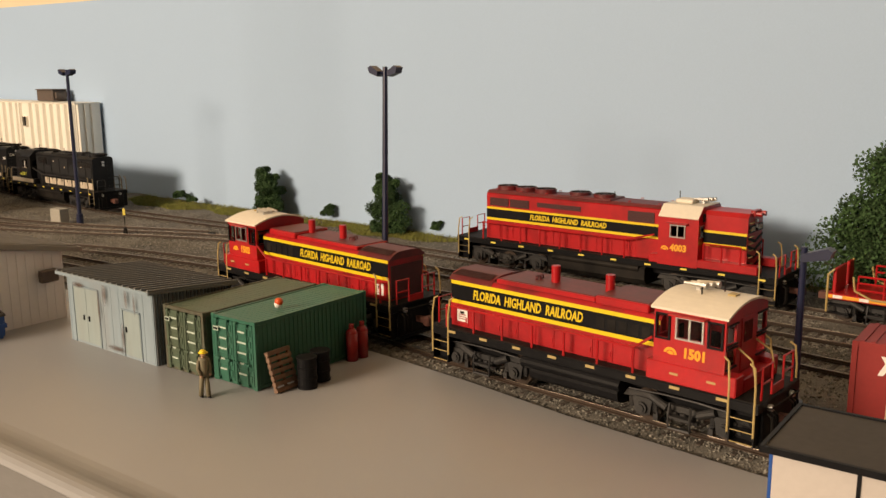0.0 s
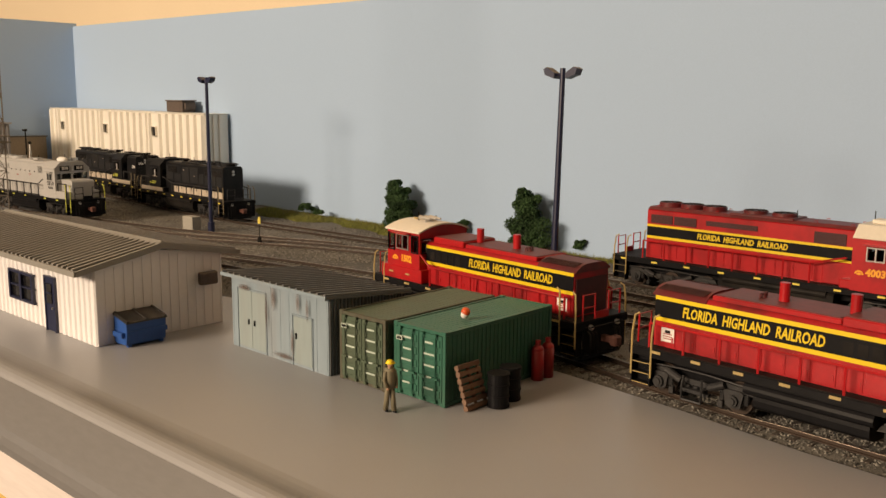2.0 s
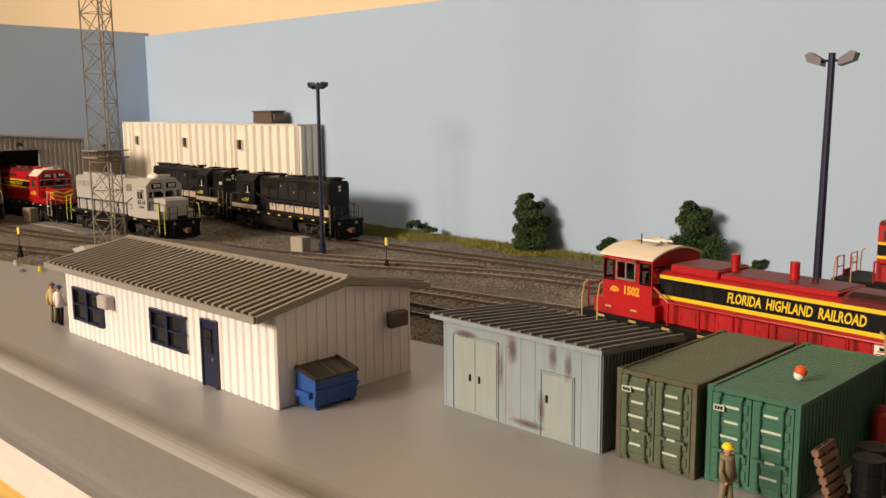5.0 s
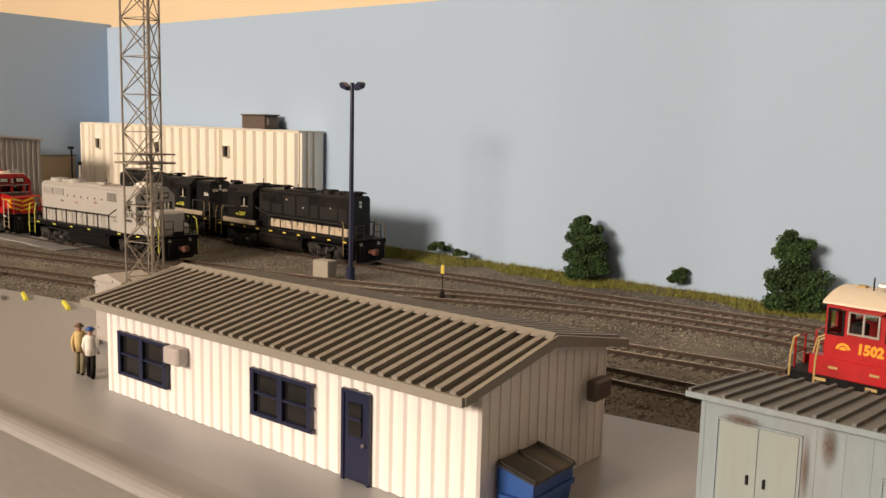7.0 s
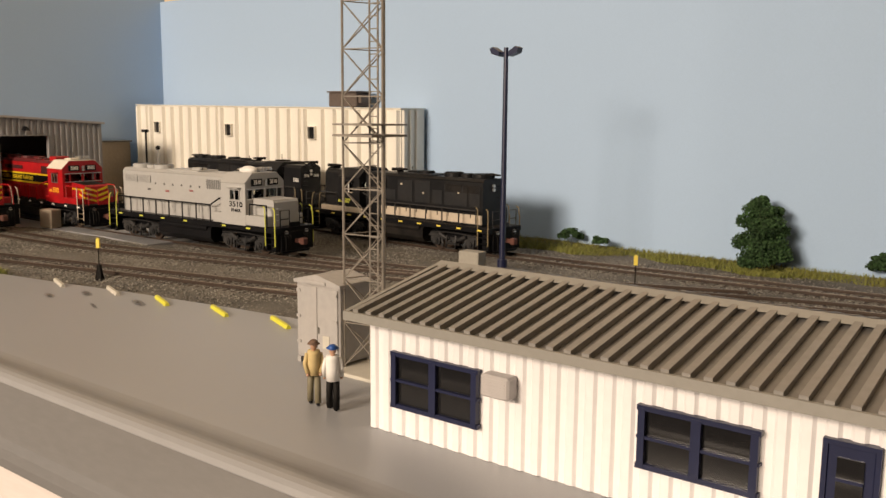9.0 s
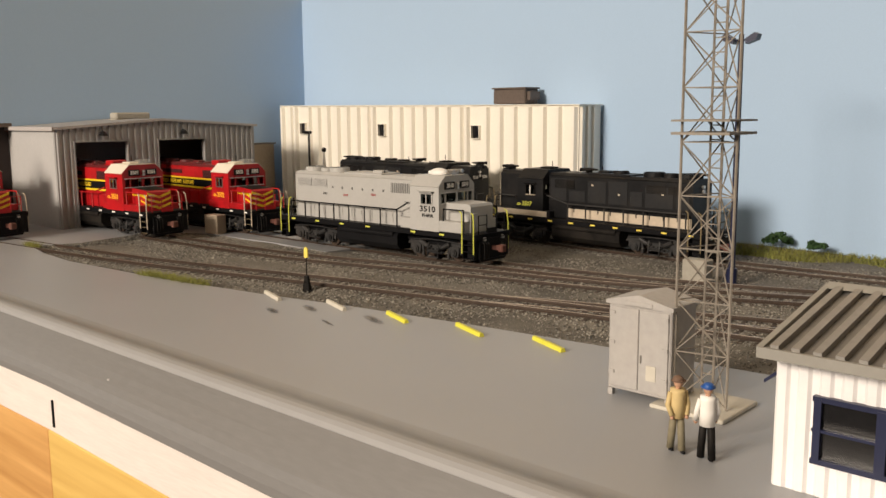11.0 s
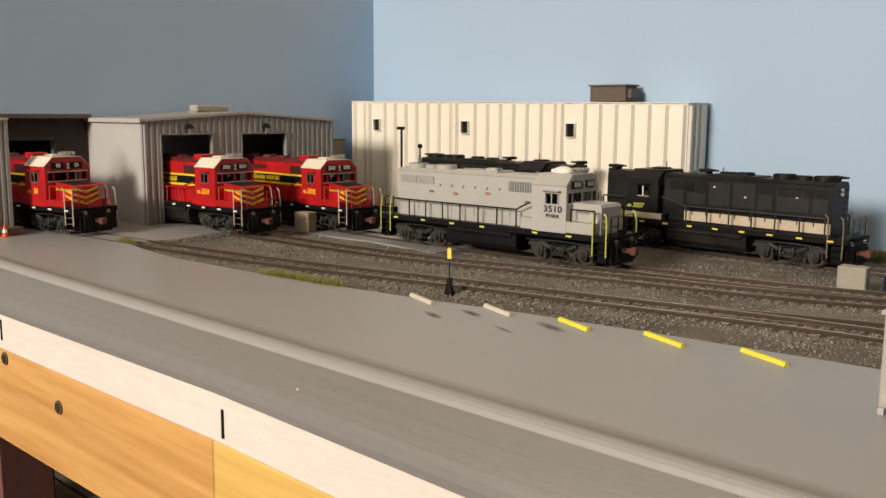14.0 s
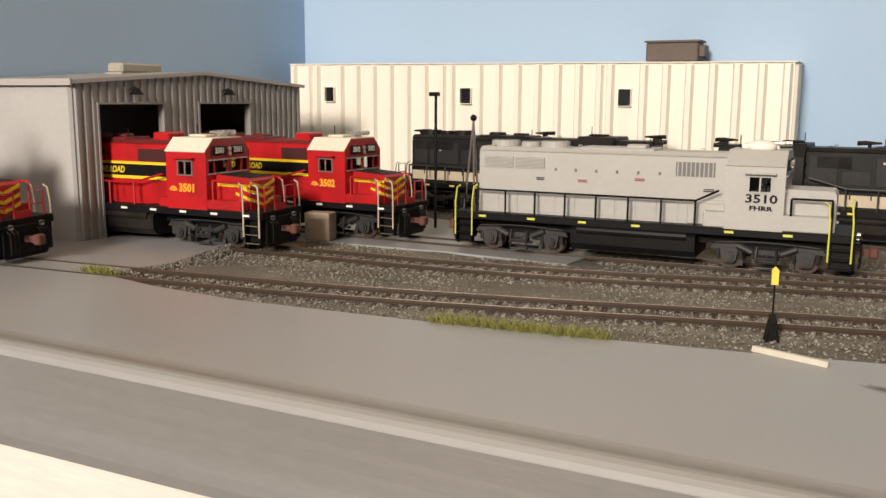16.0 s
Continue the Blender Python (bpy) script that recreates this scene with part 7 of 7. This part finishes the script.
# ---- front edge details and the space below ----
for x in (-0.927, -1.141, -0.62, -0.30):
    solid("pencil_mark", B(x - 0.0006, x + 0.0006, 0.1306, 0.1313, -0.034, -0.0225), SOOT, "dark pencil tick on the whitewashed strip", "mark", "pencil ticks")
for x, z in ((-1.0755, -0.0570), (-1.141, -0.0445), (-0.62, -0.060)):
    t = thing("screw_hole", "countersunk screw in the pine fascia", "screw", pose(x, 0.1322, z), "screws")
    part("rim", cyl(bmesh.new(), (0, -0.0004, 0), 0.0036, 0.001, "y", 18), DARKWOOD, t)
    part("head", cyl(bmesh.new(), (0, -0.001, 0), 0.0024, 0.001, "y", 18), RAIL, t)
bm = bmesh.new()
ball(bm, (-0.887, 0.1366, -0.0072), 0.0011, (1.3, 0.8, 0.8), 2)
solid("paint_chip", bm, CABINET, "small pale chip in the grey nosing", "chip")
for k in range(9):
    y = 0.06 + 0.06 * k
    solid("shelf_plank", B(-2.2, 0.62, y, y + 0.057, -0.222 - 0.002 * (k % 2), -0.205 - 0.002 * (k % 2), bevel=0.001), OLDWOOD, "grey weathered plank of the lower shelf", "plank", "lower shelf planks")


def stain_material(name, colour):
    """A soft-edged mark."""
    m = bpy.data.materials.new(name)
    m.use_nodes = True
    nt = m.node_tree
    b, out = nt.nodes["Principled BSDF"], nt.nodes["Material Output"]
    b.inputs["Base Color"].default_value, b.inputs["Roughness"].default_value = (*colour, 1), 0.5
    co, gr, no = nt.nodes.new("ShaderNodeTexCoord"), nt.nodes.new("ShaderNodeTexGradient"), nt.nodes.new("ShaderNodeTexNoise")
    gr.gradient_type = "SPHERICAL"
    no.inputs["Scale"].default_value = 4.0
    nt.links.new(co.outputs["Object"], gr.inputs["Vector"])
    nt.links.new(co.outputs["Object"], no.inputs["Vector"])
    mul = nt.nodes.new("ShaderNodeMath")
    mul.operation = "MULTIPLY"
    nt.links.new(gr.outputs["Fac"], mul.inputs[0])
    nt.links.new(no.outputs["Fac"], mul.inputs[1])
    nt.links.new(mul.outputs[0], b.inputs["Alpha"])
    return m


STAIN = stain_material("grease_stain", (0.10, 0.092, 0.085))
STREAK = stain_material("rust_streak", (0.13, 0.075, 0.05))
for x, z, w, h in ((-0.0375, 0.0285, 0.0022, 0.0065), (-0.0195, 0.0290, 0.0016, 0.0055), (-0.0240, 0.0100, 0.0014, 0.0075), (-0.0130, 0.0270, 0.0013, 0.0060), (-0.0430, 0.0210, 0.0010, 0.0100), (-0.0600, 0.0300, 0.0060, 0.0016), (-0.0300, 0.0030, 0.0090, 0.0016)):
    ob = solid("rust_streak", cyl(bmesh.new(), (0, 0, 0), 1.0, 0.0002, "z", 16), STREAK, "soft brown rust streak on the grey shed wall", "stain", "rust streaks")
    ob.matrix_world = pose(-0.3575, 0.2405, 0, 0, 0, -1.5) @ pose(x, -0.0012, z, 90, 0, 0) @ Matrix.Diagonal((w, h, 1, 1))
for x, y, w, d in ((-0.913, 0.233, 0.0085, 0.0026), (-0.903, 0.248, 0.0095, 0.0028), (-0.873, 0.234, 0.009, 0.0012), (-0.862, 0.252, 0.0115, 0.0032)):
    bm = cyl(bmesh.new(), (0, 0, 0), 1.0, 0.0002, "z", 20)
    ob = solid("stain", bm, STAIN, "soft dark grease stain on the grey pavement", "stain", "pavement stains")
    ob.matrix_world = pose(x, y, 0.0003, 0, 0, -20) @ Matrix.Diagonal((w, d, 1, 1))
for x in (-1.305, -0.45, 0.45):
    t = thing("support_post", "reddish-brown wooden support post under the layout", "post", pose(x, 0.175, 0), "support posts")
    part("post", B(-0.02, 0.02, 0, 0.04, -1.15, -0.0402, bevel=0.002), POSTRED, t)
    part("bracket", B(0.0205, 0.0225, 0.012, 0.026, -0.13, -0.106, bevel=0.0005), SILVER, t, "small bright metal bracket")


# ---- work car at the far end of the back track ----
def platform_car(m):
    t = thing("platform_car", "red railed platform car with steps", "railway car", m)
    lp("deck", B(-5.5, 5.5, -1.45, 1.45, 1.1, 1.35, bevel=0.02), RED, t)
    lp("sill_stripe", B(-5.5, 5.5, -1.475, -1.45, 1.16, 1.3), ORANGE, t, "orange and white sill stripe")
    for k in range(10):
        lp("stripe", B(-5.2 + k * 1.1, -4.8 + k * 1.1, -1.485, -1.47, 1.16, 1.3), WHITE, t)
    lp("end_panel", B(-5.3, -5.15, -1.3, 0.2, 1.35, 2.45, bevel=0.03), RED, t)
    lp("end_panel", B(-5.3, -5.15, 0.6, 1.3, 1.35, 2.45, bevel=0.03), RED, t)
    for s in (-1, 1):
        for z in (1.65, 1.95, 2.25):
            lp("railing", tube(bmesh.new(), [(-4.2, s * 1.4, z), (5.3, s * 1.4, z)], 0.05, 6), RED, t)
        for x in np.arange(-4.2, 5.4, 1.05):
            lp("rail_post", tube(bmesh.new(), [(x, s * 1.4, 1.35), (x, s * 1.4, 2.25)], 0.05, 6), RED, t)
        for z in (0.45, 0.8):
            lp("step", B(-5.4, -4.5, min(s * 1.15, s * 1.5), max(s * 1.15, s * 1.5), z, z + 0.06), BLACK, t)
        lp("grab_rail", tube(bmesh.new(), [(-5.45, s * 1.48, 0.5), (-5.45, s * 1.48, 2.2), (-5.2, s * 1.45, 2.45)], 0.05, 6), RAILYELLOW, t)
        lp("grab_rail", tube(bmesh.new(), [(-4.4, s * 1.48, 2.2), (-4.3, s * 1.5, 1.6), (-3.6, s * 1.5, 1.3), (-2.4, s * 1.5, 1.3)], 0.05, 6), RAILYELLOW, t)
    truck(t, -3.4, 2, None)
    truck(t, 3.4, 2, None)
    lp("coupler", B(-6.2, -5.5, -0.2, 0.2, 0.75, 1.05), RUST, t)
    return t


platform_car(placed("back", -0.0655))
